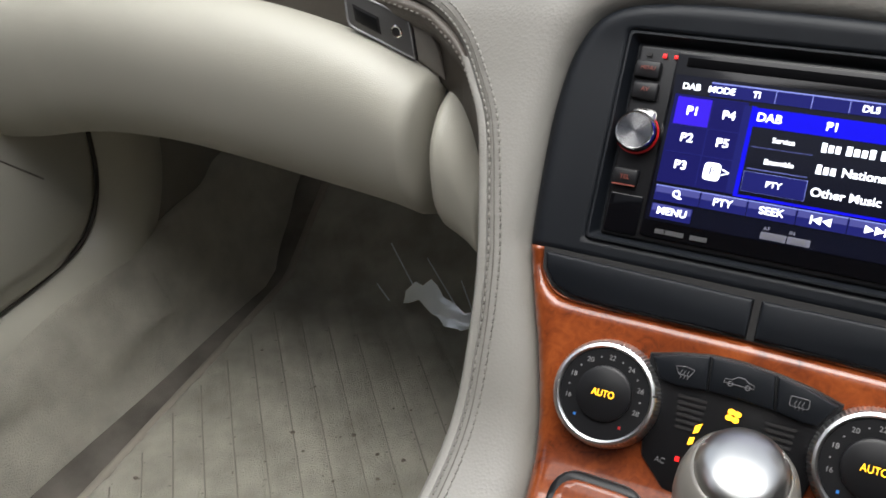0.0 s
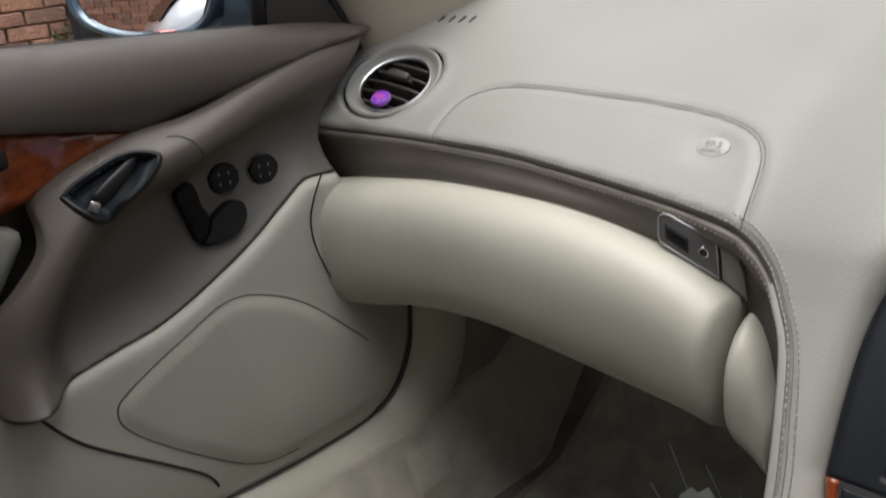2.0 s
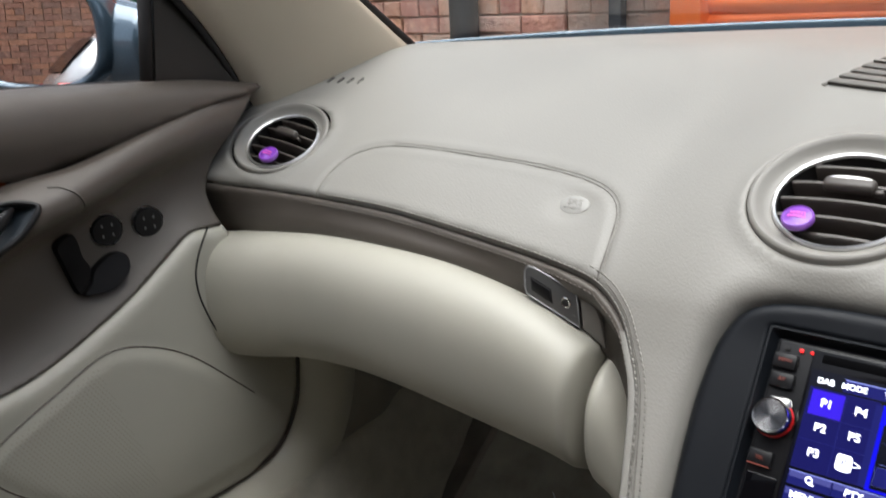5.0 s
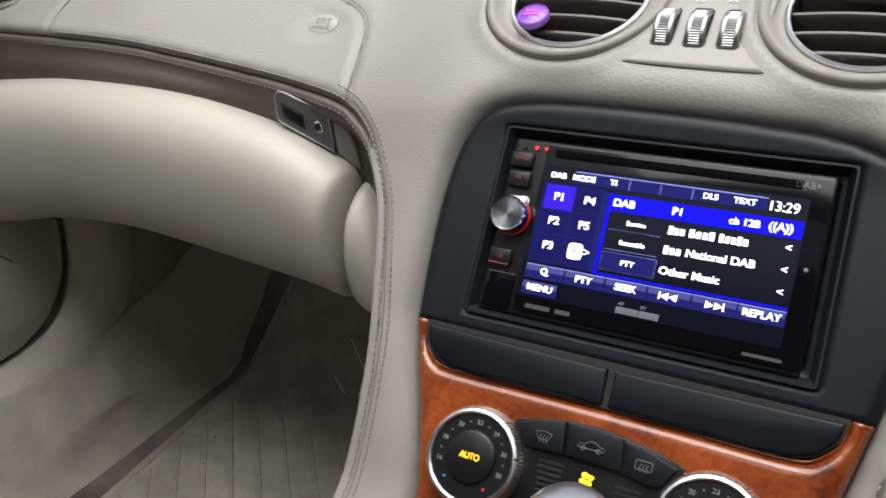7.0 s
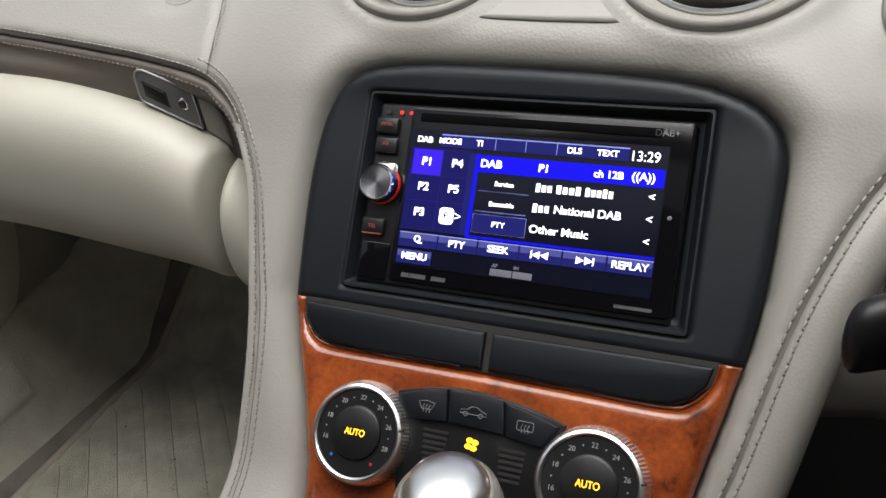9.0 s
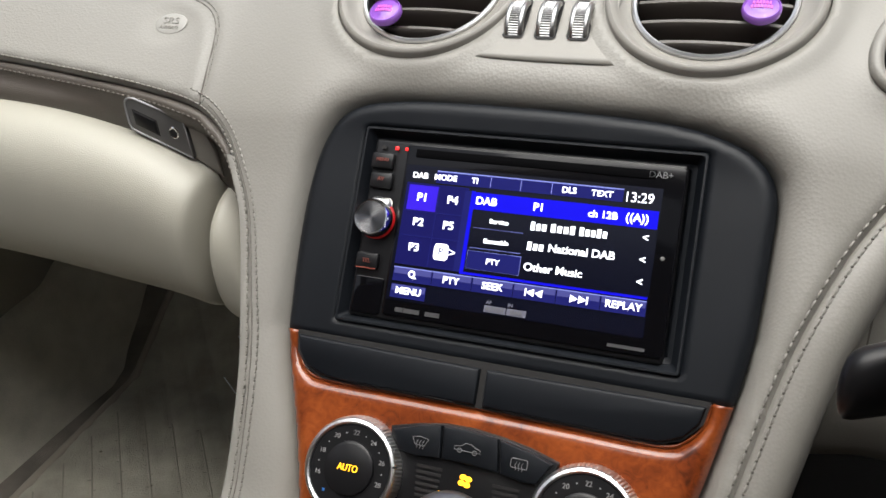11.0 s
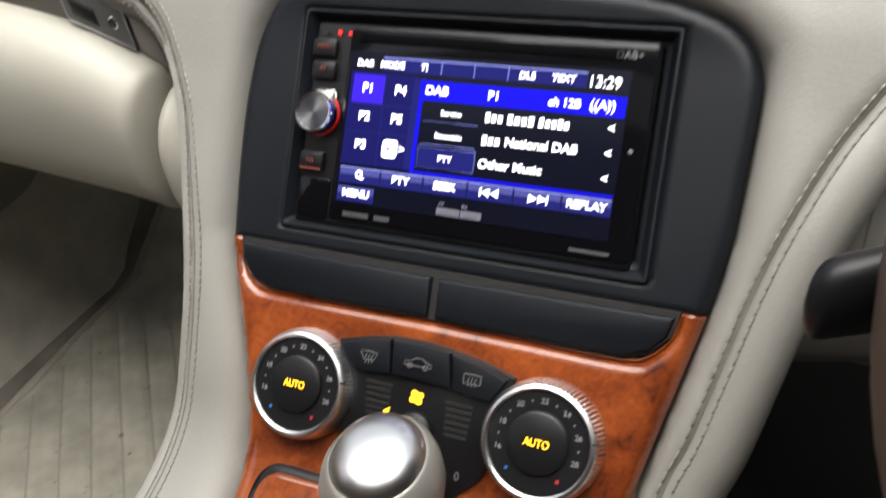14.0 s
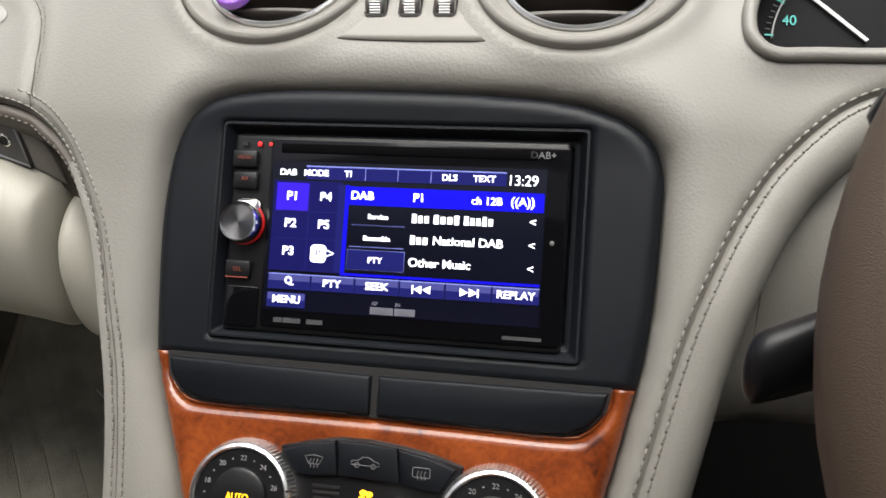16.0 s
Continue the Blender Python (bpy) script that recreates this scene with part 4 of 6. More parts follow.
for u, sign in ((0.0209, -1), (0.0457, 1)):
    for k in (-1, 1):
        bm = bmesh.new()
        c = u + k * 0.0024
        tri = [bm.verts.new((c - sign * 0.0022, -0.0021, 0.0285 + d)) for d in (-0.0022, 0.0022)] + [bm.verts.new((c + sign * 0.0022, -0.0021, 0.0285))]
        bm.faces.new(tri)
        part("skip_arrow", bm, LCD_TEXT, lcd, smooth=False)
    lcd_box("skip_bar", u + sign * 0.0050 - 0.0004, 0.0263, u + sign * 0.0050 + 0.0004, 0.0307, LCD_TEXT, 0.0022)
ring = [(-0.0532 + 0.0017 * math.cos(k * math.tau / 16), -0.0022, 0.0292 + 0.0017 * math.sin(k * math.tau / 16)) for k in range(16)]
part("search_ring", tube(ring, 0.0005, 5, closed=True), LCD_TEXT, lcd)
part("search_handle", box(-0.0514, -0.0022, 0.0270, 0.0026, 0.0003, 0.0008), LCD_TEXT, lcd, smooth=False)
lcd_box("status_key", -0.0065, 0.0140, 0.0062, 0.0178, LCD_GREY)
lcd_box("status_key", 0.0068, 0.0140, 0.0180, 0.0178, LCD_GREY)
for text, u, v, size in (("AUTO1", 0.0, 0.0159, 0.0032), ("DAB", 0.0124, 0.0159, 0.0032), ("AF", -0.004, 0.0196, 0.0028), ("IN", 0.0086, 0.0196, 0.0028)):
    lcd_words(text, size, u, v, mat=GREY_PRINT if v < 0.018 else LCD_GREY)
words("radio_letters", "DAB+", 0.0052, 0.0805, 0.1012, 0.0016, GREY_PRINT, radio)
for u, wd in ((-0.058, 0.005), (-0.050, 0.010), (-0.037, 0.009)):
    part("maker_bar", box(u, -0.0014, 0.0075, wd, 0.0003, 0.0026), FAINT_PRINT, radio, smooth=False)
part("model_bar", box(0.0745, -0.0014, 0.0068, 0.020, 0.0003, 0.0018), FAINT_PRINT, radio, smooth=False)
part("light_sensor", spun([(0.0, 0.0006), (0.0010, 0.0004), (0.0013, 0.0)], 12), GREY_PLASTIC, radio, m=pose(0.0872, -0.0013, 0.0563, 90), smooth=None)
# left key column
knob = part("volume_knob", spun([(0.0094, 0.0086), (0.0090, 0.0090), (0.0, 0.0086)], 40), TURNED, radio, "chrome volume knob", m=pose(-0.0815, -0.001, 0.0590, 90), smooth=None)
part("knob_skirt", spun([(0.0112, -0.002), (0.0114, 0.005), (0.0111, 0.0078), (0.0103, 0.0094), (0.0096, 0.0093), (0.0093, 0.0086)], 40), CHROME, knob, "polished knob skirt", smooth=None)
part("knob_rim", spun([(0.0114, -0.0002), (0.0120, 0.0002), (0.0119, 0.0014), (0.0113, 0.0020)], 40), RED_RIM, knob, "faint red lit rim", smooth=None)
part("knob_saddle", box(-0.0800, -0.0015, 0.0665, 0.014, 0.006, 0.012, 0.003, 3), SATIN, radio, "bright saddle behind the knob")
for u, v, lab in ((-0.0835, 0.0945, "menu"), (-0.0825, 0.0825, "source"), (-0.0830, 0.0338, "phone")):
    key = part("key", box(u, -0.0012, v, 0.0145, 0.004, 0.0098, 0.0012), SATIN_BLACK, radio, "small black key")
words("key_letters", "MENU", 0.0030, -0.0830, 0.0950, 0.0040, KEY_PRINT, radio)
words("key_letters", "AV", 0.0034, -0.0822, 0.0832, 0.0040, KEY_PRINT, radio)
words("key_letters", "TEL", 0.0034, -0.0828, 0.0335, 0.0040, KEY_PRINT, radio)
part("key_light", box(-0.0828, -0.0034, 0.0292, 0.013, 0.0006, 0.0007), KEY_PRINT, radio, smooth=False)
for u, r in ((-0.0758, 0.0012), (-0.0695, 0.0010)):
    part("status_light", box(u, -0.0014, 0.1030, 2 * r, 0.0008, 2 * r, 0.0004), RED_LIGHT, radio)
part("reset_dot", box(-0.0845, -0.0010, 0.1030, 0.003, 0.0006, 0.002), RUBBER, radio, smooth=False)
part("usb_flap", slab(rounded(-0.0895, 0.0025, -0.0705, 0.0245, 0.0015), 0.0008, 0.003, 0.0006), GLOSS_BLACK, radio, "gloss black socket flap", smooth=None)

# ---- drawers under the radio ----
LID_L = [(-0.1172, -0.0160), (-0.0020, -0.0176), (-0.0020, -0.0380), (-0.0800, -0.0385), (-0.0970, -0.0378), (-0.1085, -0.0335), (-0.1152, -0.0255)]
LID_R = [(0.0020, -0.0176), (0.1196, -0.0166), (0.1172, -0.0258), (0.1104, -0.0335), (0.0995, -0.0382), (0.0810, -0.0390), (0.0020, -0.0380)]
for outline in (LID_L, LID_R):
    lid = thing("storage_lid", STACK, "matt black flip lid of the storage tray below the radio", "storage lid", "storage lids")
    cx, cz = sum(q[0] for q in outline) / 7, sum(q[1] for q in outline) / 7
    bm = slab(outline, 0.0075, 0.012, 0.0022)
    part("lid_panel", bm, BLACK, lid, smooth=None)
    part("finger_lip", box(0.044 if cx > 0 else -0.044, -0.0040, -0.0386, 0.060, 0.004, 0.0012, 0.0004), SATIN_BLACK, lid, "slim lower lip")
backing = part("lid_recess", slab([(-0.1195, -0.0135), (0.1215, -0.0140), (0.119, -0.026), (0.110, -0.0355), (0.098, -0.0400), (0.0, -0.0395), (-0.098, -0.0395), (-0.110, -0.0350), (-0.1175, -0.026)], 0.0042, 0.006), RUBBER, facia, "dark recess round the lids", smooth=None)

# ---- wood console panel ----
CUT = spline([(-0.1195, -0.0140, 0), (-0.1180, -0.0265, 0), (-0.1105, -0.0358, 0), (-0.0975, -0.0402, 0), (-0.05, -0.0400, 0), (0.0, -0.0395, 0), (0.05, -0.0402, 0), (0.098, -0.0408, 0), (0.1110, -0.0362, 0), (0.1190, -0.0265, 0), (0.1215, -0.0145, 0)], 5)


def wood_height(u, v):
    w = 0.004 + 0.004 * np.clip((-0.02 - v) / 0.06, 0, 1) + 6.3 * np.clip(-0.105 - v, 0, None) ** 2
    for line, r, deep in ((WOOD_L, 0.010, 0.007), (WOOD_R, 0.010, 0.007), (CUT, 0.007, 0.005)):
        t = np.clip(1 - away(u, v, line)[0] / r, 0, 1)
        w = w - deep * (1 - np.sqrt(np.clip(1 - t * t, 0, 1)))
    return w


console = thing("wood_console", STACK, "glossy orange burl wood centre console panel", "console panel")
part("wood_veneer", relief([(q[0], q[1]) for q in WOOD_L[::-1]] + [(q[0], q[1]) for q in CUT] + [(q[0], q[1]) for q in WOOD_R], [], wood_height, in_stack, 0.003, 0.008), WOOD, console, smooth=None)

part("veneer_edge", tube([Vector((q[0], -float(wood_height(np.array([[q[0]]]), np.array([[q[1] - 0.001]]))[0, 0]) + 0.0006, q[1])) for q in CUT], 0.0010, 8), WOOD, console, "bright rounded veneer edge")


# ---- climate control ----
def wood_w(v):
    return float(wood_height(np.array([[0.0]]), np.array([[v]]))[0, 0])


climate = thing("climate_control", STACK, "black climate control panel with two temperature dials", "climate control")
BODY = [(-0.047, -0.0575), (-0.032, -0.0535), (-0.0156, -0.0505), (0.0, -0.0502), (0.0176, -0.0518), (0.034, -0.0545), (0.0500, -0.0590), (0.046, -0.09), (0.040, -0.112), (0.026, -0.126), (0.0, -0.129), (-0.026, -0.126), (-0.040, -0.112), (-0.044, -0.09)]
part("control_body", slab(BODY, 0.0115, 0.012, 0.0015), SATIN_BLACK, climate, "black control body", smooth=None)
SYMBOL_KEYS = [[(-0.0440, -0.0585), (-0.0300, -0.0540), (-0.0160, -0.0515), (-0.0145, -0.0690), (-0.0300, -0.0705), (-0.0390, -0.0690)],
        [(-0.0148, -0.0515), (0.0, -0.0510), (0.0165, -0.0525), (0.0190, -0.0700), (0.0, -0.0690), (-0.0133, -0.0690)],
        [(0.0178, -0.0527), (0.034, -0.0556), (0.0475, -0.0598), (0.0400, -0.0718), (0.0330, -0.0722), (0.0203, -0.0702)]]
for k, outline in enumerate(SYMBOL_KEYS):
    key = part("climate_key", slab(outline, 0.0150, 0.006, 0.0012), BLACK, climate, "black symbol key", smooth=None)
    cx, cz = ((-0.0268, -0.0625), (0.0005, -0.0607), (0.0300, -0.0630))[k]
    if k == 1:
        body = [(-0.0075, -0.0015), (-0.0070, 0.0004), (-0.0035, 0.0008), (-0.0012, 0.0026), (0.0022, 0.0026), (0.0045, 0.0010), (0.0072, 0.0004), (0.0076, -0.0015)]
    elif k == 0:
        body = [(-0.0048, 0.0022), (0.0, 0.0030), (0.0048, 0.0022), (0.0028, -0.0016), (-0.0028, -0.0016)]
    else:
        body = rounded(-0.0045, -0.0022, 0.0045, 0.0026, 0.0008, 2)
    pts = [(cx + x, -0.0154, cz + z) for x, z in body]
    part("key_symbol", tube(pts, 0.00028, 4, closed=True), GREY_PRINT, key, "pale outline symbol")
    if k == 1:
        for dx in (-0.0042, 0.0044):
            part("key_symbol", tube([(cx + dx + 0.0012 * math.cos(a * math.tau / 10), -0.0154, cz - 0.0016 + 0.0012 * math.sin(a * math.tau / 10)) for a in range(10)], 0.00028, 4, closed=True), GREY_PRINT, key)
    else:
        for dx in (-0.0018, 0.0, 0.0018):
            part("key_symbol", tube([(cx + dx + 0.0004 * math.sin(j * 1.6), -0.0154, cz - 0.0035 + 0.0009 * j) for j in range(6)], 0.00028, 4), GREY_PRINT, key)
for side in (-1, 1):
    for k in range(6):
        part("grille_slit", box(0.0018 + side * 0.0222, -0.0117, -0.0765 - 0.0032 * k - 0.001 * side, 0.0150 - 0.0006 * k, 0.0008, 0.0016), RUBBER, climate, "dark grille slit", smooth=False)
# lit fan symbol and airflow marks
for k in range(4):
    a = math.tau * k / 4 + 0.6
    part("fan_light", slab(ellipse(0.0010 + 0.0023 * math.cos(a), -0.0785 + 0.0023 * math.sin(a), 0.0019, 0.0015, 12), 0.0123, 0.0006), AMBER, climate, "amber lit fan symbol", smooth=None)
part("flow_light", slab([(-0.0160, -0.0885), (-0.0128, -0.0865), (-0.0140, -0.0915), (-0.0165, -0.0930)], 0.0123, 0.0006), AMBER, climate, "amber lit airflow mark", smooth=None)
part("flow_light", slab([(-0.0178, -0.0955), (-0.0150, -0.0945), (-0.0158, -0.0985), (-0.0182, -0.0992)], 0.0123, 0.0006), AMBER, climate, "amber lit airflow mark", smooth=None)
part("status_light", box(-0.0215, -0.0122, -0.1082, 0.0022, 0.0006, 0.0024), RED_LIGHT, climate, smooth=False)
words("panel_letters", "AC", 0.0042, -0.0300, -0.1115, 0.0119, GREY_PRINT, climate)
words("panel_letters", "0", 0.0060, 0.0278, -0.1130, 0.0119, GREY_PRINT, climate)
part("flow_knob", spun([(0.0105, 0.0), (0.0105, 0.004), (0.0085, 0.006), (0.0, 0.006)], 32), SATIN_BLACK, climate, "small black rotary knob", m=pose(0.0025, -0.0115, -0.0960, 90), smooth=None)


def dial(u, v, w):
    ob = part("temperature_dial", spun([(0.0245, 0.002), (0.0245, 0.0056), (0.0150, 0.0056), (0.0148, 0.0074), (0.0130, 0.0084), (0.0, 0.0078)], 48), SATIN_BLACK, climate, "black temperature dial", m=pose(u, -w, v, 90 - 6), smooth=None)
    bm = bmesh.new()
    n = 168
    rows = []
    for r, z, rib in ((0.0300, -0.009, 0), (0.0298, -0.004, 0.0003), (0.0290, 0.0020, 0.0003), (0.0281, 0.0052, 0.00025), (0.0272, 0.0068, 0), (0.0257, 0.0074, 0), (0.0247, 0.0066, 0), (0.0243, 0.003, 0)):
        rows.append([((r + (rib if k % 2 else -rib)) * math.cos(k * math.tau / n), (r + (rib if k % 2 else -rib)) * math.sin(k * math.tau / n), z) for k in range(n)])
    part("ribbed_ring", loft(rows, True), RING_CHROME, ob, "ribbed chrome ring", smooth=False)
    for k, text in enumerate(("16", "18", "20", "22", "24", "26", "28")):
        a = radians(196 - 35.5 * k)
        part("dial_number", letters(text, 0.0038), DIAL_PRINT, ob, smooth=False, m=pose(0.0196 * math.cos(a), 0.0196 * math.sin(a), 0.0060, -90))
        if k < 6:
            a -= radians(17.75)
            part("dial_dot", box(0.0196 * math.cos(a), 0.0196 * math.sin(a), 0.0058, 0.0008, 0.0008, 0.0004), DIAL_PRINT, ob, smooth=False)
    for a, mat in ((228, BLUE_DOT), (-52, RED_DOT)):
        part("dial_dot", box(0.0196 * math.cos(radians(a)), 0.0196 * math.sin(radians(a)), 0.0058, 0.0014, 0.0016, 0.0005), mat, ob, smooth=False)
    part("auto_letters", letters("AUTO", 0.0047), AMBER, ob, "amber lit lettering", smooth=False, m=pose(0, 0, 0.0086, -90) @ Matrix.Diagonal((0.95, 1, 1.15, 1)))
    part("dial_mark", box(0.0272, 0.0, 0.0066, 0.0034, 0.0012, 0.0012), RUBBER, ob, smooth=False, m=pose(0, 0, 0, 0, 0, 12))
    return ob


dial(-0.0650, -0.0850, 0.0125)
dial(0.0680, -0.0850, 0.0145)

# ---- gear lever and console lid ----
lever = thing("gear_lever", Matrix.Translation(stack_point(0.008, -0.160, 0.030)), "beige gear lever with a satin silver knob top", "gear lever")
KNOB = Matrix.Translation(stack_point(0.0125, -0.1085, 0.0640) - stack_point(0.008, -0.160, 0.030)) @ pose(0, 0, 0, 4, 3, 0) @ Matrix.Diagonal((1.13, 1.13, 1.05, 1))
prof = [(0.0130, -0.060), (0.0150, -0.045), (0.0190, -0.028), (0.0225, -0.010), (0.0243, 0.002), (0.0238, 0.010), (0.0222, 0.0165), (0.0196, 0.0208), (0.0186, 0.0216)]
bm = spun(prof + [(0.018, 0.0216), (0.0, 0.0216)], 40)
bm.transform(Matrix.Diagonal((1.0, 1.12, 1, 1)))
part("knob_body", bm, surface("beige_lacquer", (0.27, 0.255, 0.23), 0.34, 0.35, vary=(40, 0.05)), lever, "beige leather knob body", smooth=None, m=KNOB)
bm = spun([(0.0184, 0.0205), (0.0182, 0.0226), (0.0168, 0.0256), (0.0135, 0.0284), (0.0080, 0.0300), (0.0, 0.0306)], 40)
bm.transform(Matrix.Diagonal((1.0, 1.12, 1, 1)))
part("knob_cap", bm, surface("polished_satin", (0.62, 0.62, 0.61), 0.3, 1.0), lever, "satin silver cap", smooth=None, m=KNOB)
part("shaft", spun([(0.0085, -0.120), (0.0085, -0.055)], 20), CHROME, lever, "chrome shaft", smooth=None, m=KNOB)
gate = thing("shift_gate", STACK, "chrome framed gear gate in the wood console", "shift gate")
part("gate_plate", relief(rounded(-0.024, -0.24, 0.048, -0.165, 0.012), [], lambda u, v: wood_height(u, v) + 0.002, in_stack, 0.004, 0.004), CHROME, gate, smooth=None)
part("gate_slot", relief(rounded(-0.012, -0.235, 0.034, -0.172, 0.010), [], lambda u, v: wood_height(u, v) + 0.003, in_stack, 0.004, 0.003), RUBBER, gate, smooth=None)
ashtray = thing("ashtray_lid", STACK, "glossy wood ashtray lid with black edging on the console", "ashtray")
part("lid_edging", relief(rounded(-0.083, -0.235, -0.030, -0.130, 0.014), [], lambda u, v: wood_height(u, v) + 0.0025, in_stack, 0.003, 0.004), SATIN_BLACK, ashtray, smooth=None)
part("lid_veneer", relief(rounded(-0.079, -0.231, -0.034, -0.134, 0.011), [], lambda u, v: wood_height(u, v) + 0.0045, in_stack, 0.003, 0.003), WOOD, ashtray, smooth=None)

# ---- passenger door ----
def in_door(u, v, w):
    return (-0.70 + w, u, v)


BELT = [(-0.95, 1.005), (-0.5, 0.990), (-0.22, 0.970), (0.01, 0.955), (0.09, 0.948), (0.146, 0.938)]
UPPER_LOW = [(0.146, 0.934), (0.08, 0.926), (0.011, 0.913), (-0.045, 0.899), (-0.087, 0.890), (-0.125, 0.884), (-0.24, 0.908), (-0.5, 0.945), (-0.95, 0.97)]
SWEEP_TOP = [(0.146, 0.934), (0.08, 0.926), (0.011, 0.913), (-0.045, 0.899), (-0.087, 0.890), (-0.137, 0.884), (-0.185, 0.871), (-0.214, 0.859), (-0.231, 0.846), (-0.2345, 0.828), (-0.242, 0.810), (-0.260, 0.790), (-0.282, 0.768), (-0.297, 0.745), (-0.305, 0.715), (-0.305, 0.690)]
CREAM_TOP = [(0.062, 0.802), (0.046, 0.803), (0.021, 0.802), (-0.011, 0.782), (-0.063, 0.750), (-0.143, 0.715), (-0.20, 0.703), (-0.24, 0.696), (-0.285, 0.692), (-0.305, 0.690)]
SWEEP_MID = [(0.155, 0.915), (0.06, 0.905), (-0.019, 0.890), (-0.081, 0.872), (-0.137, 0.858), (-0.185, 0.842), (-0.213, 0.820), (-0.240, 0.790), (-0.263, 0.760), (-0.277, 0.725), (-0.282, 0.690)]
line3 = lambda pts: spline([(*q, 0) for q in pts])  # noqa: E731
SWEEP_TOP_L, CREAM_TOP_L, SWEEP_MID_L, BELT_L = line3(SWEEP_TOP), line3(CREAM_TOP), line3(SWEEP_MID), line3(BELT)
SPEAKER = spline([(-0.045, 0.703, 0), (0.0, 0.675, 0), (0.05, 0.625, 0), (0.10, 0.572, 0), (0.118, 0.548, 0), (0.108, 0.528, 0), (0.06, 0.519, 0), (-0.02, 0.516, 0), (-0.085, 0.524, 0), (-0.15, 0.572, 0),
                  (-0.205, 0.625, 0), (-0.214, 0.652, 0), (-0.195, 0.669, 0), (-0.14, 0.694, 0), (-0.089, 0.713, 0)], closed=True)
POCKET = line3([(-0.60, 0.690), (-0.40, 0.690), (-0.30, 0.688), (-0.282, 0.681), (-0.249, 0.636), (-0.184, 0.580), (-0.146, 0.545), (-0.134, 0.524)])


def door_dark(u, v):
    w = 0.004 + 0.0 * u
    d = away(u, v, SWEEP_MID_L)[0]
    ridge = 0.046 * np.clip((0.20 - u) / 0.30, 0.15, 1.0) * np.exp(-((d / 0.026) ** 2) ** 1.3)
    below = np.clip(1 - away(u, v, CREAM_TOP_L)[0] / 0.05, 0, 1)
    return w + ridge + 0.022 * below**2


def door_upper(u, v):
    d = away(u, v, BELT_L)[0]
    t = np.clip(1 - d / 0.018, 0, 1)
    low = np.clip((v - 0.89) / 0.07, 0, 1)
    return 0.006 + 0.012 * np.sin(np.pi * np.clip(low, 0, 1)) - 0.016 * (1 - np.sqrt(np.clip(1 - t * t, 0, 1)))


def door_cream(u, v):
    t = np.clip(1 - away(u, v, CREAM_TOP_L)[0] / 0.016, 0, 1)
    w = 0.034 - 0.010 * (1 - np.sqrt(np.clip(1 - t * t, 0, 1))) - 0.012 * np.clip((0.60 - v) / 0.1, 0, 1) ** 2
    w = w - 0.014 * np.clip((u - 0.03) / 0.1, 0, 1) ** 2
    d = away(u, v, SPEAKER, True)[0]
    inn = inside(u, v, [(q[0], q[1]) for q in SPEAKER])
    return w + 0.0035 * np.where(inn, np.clip(d / 0.012, 0, 1), 0)


def cream_w(y, z):
    return float(door_cream(np.array([[y]]), np.array([[z]]))[0, 0])


def dark_w(y, z):
    return float(door_dark(np.array([[y]]), np.array([[z]]))[0, 0])


door = thing("door_1", Matrix(), "passenger door with taupe and cream leather and wood trim", "car door", kind="structure")
xy = lambda line: [(q[0], q[1]) for q in line]  # noqa: E731
part("door_upper_panel", relief(xy(BELT_L) + UPPER_LOW, [], door_upper, in_door, 0.006, 0.02), DARK_TAUPE, door, "dark taupe upper door panel", smooth=None)
part("door_wood_trim", relief(UPPER_LOW[4:] + [(-0.95, 0.832), (-0.5, 0.834), (-0.262, 0.842), (-0.222, 0.851), (-0.185, 0.869), (-0.137, 0.882)], [], lambda u, v: 0.003 + 0 * u, in_door, 0.006, 0.01), WOOD, door, "glossy burl wood inlay", smooth=None)
CUP = xy(line3([(-0.2120, 0.8505), (-0.1974, 0.8598), (-0.1681, 0.8707), (-0.1496, 0.8737), (-0.1350, 0.8707), (-0.1340, 0.8653), (-0.1506, 0.8480), (-0.1691, 0.8372), (-0.1828, 0.8259), (-0.1954, 0.8293), (-0.2071, 0.8411), (-0.2120, 0.8505)]))[:-1]
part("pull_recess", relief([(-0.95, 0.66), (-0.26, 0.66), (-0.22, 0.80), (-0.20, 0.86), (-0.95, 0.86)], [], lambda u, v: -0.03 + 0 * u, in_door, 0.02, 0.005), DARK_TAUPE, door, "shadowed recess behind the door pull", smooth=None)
part("door_centre_pad", relief([(-0.95, 0.828), (-0.262, 0.832), (-0.243, 0.824), (-0.243, 0.814), (-0.268, 0.780), (-0.30, 0.74), (-0.33, 0.72), (-0.95, 0.70)], [], lambda u, v: -0.004 + 0 * u, in_door, 0.008, 0.03), CREAM, door, "cream centre pad", smooth=None)
part("door_pull_sweep", relief(xy(SWEEP_TOP_L) + xy(CREAM_TOP_L)[::-1] + [(0.060, 0.815), (0.060, 0.835), (0.070, 0.860), (0.10, 0.900), (0.128, 0.927)], [CUP], door_dark, in_door, 0.0028, 0.02), DARK_TAUPE, door, "curved dark taupe door pull and recess", smooth=None)
CREAM_LINE = xy(CREAM_TOP_L)[::-1] + [(0.068, 0.76), (0.08, 0.70), (0.12, 0.645), (0.142, 0.632), (0.143, 0.60), (0.128, 0.545), (0.10, 0.518), (0.06, 0.504), (-0.04, 0.499), (-0.20, 0.508), (-0.31, 0.509), (-0.95, 0.52), (-0.95, 0.690)]
part("door_lower_panel", relief(CREAM_LINE, [], door_cream, in_door, 0.005, 0.03), CREAM, door, "cream lower door panel with speaker outline", smooth=None)
part("pocket_gap", tube([in_door(q[0], q[1], cream_w(q[0], q[1]) + 0.0002) for q in POCKET[16:]], 0.0015, 6), RUBBER, door, "black pocket gap")
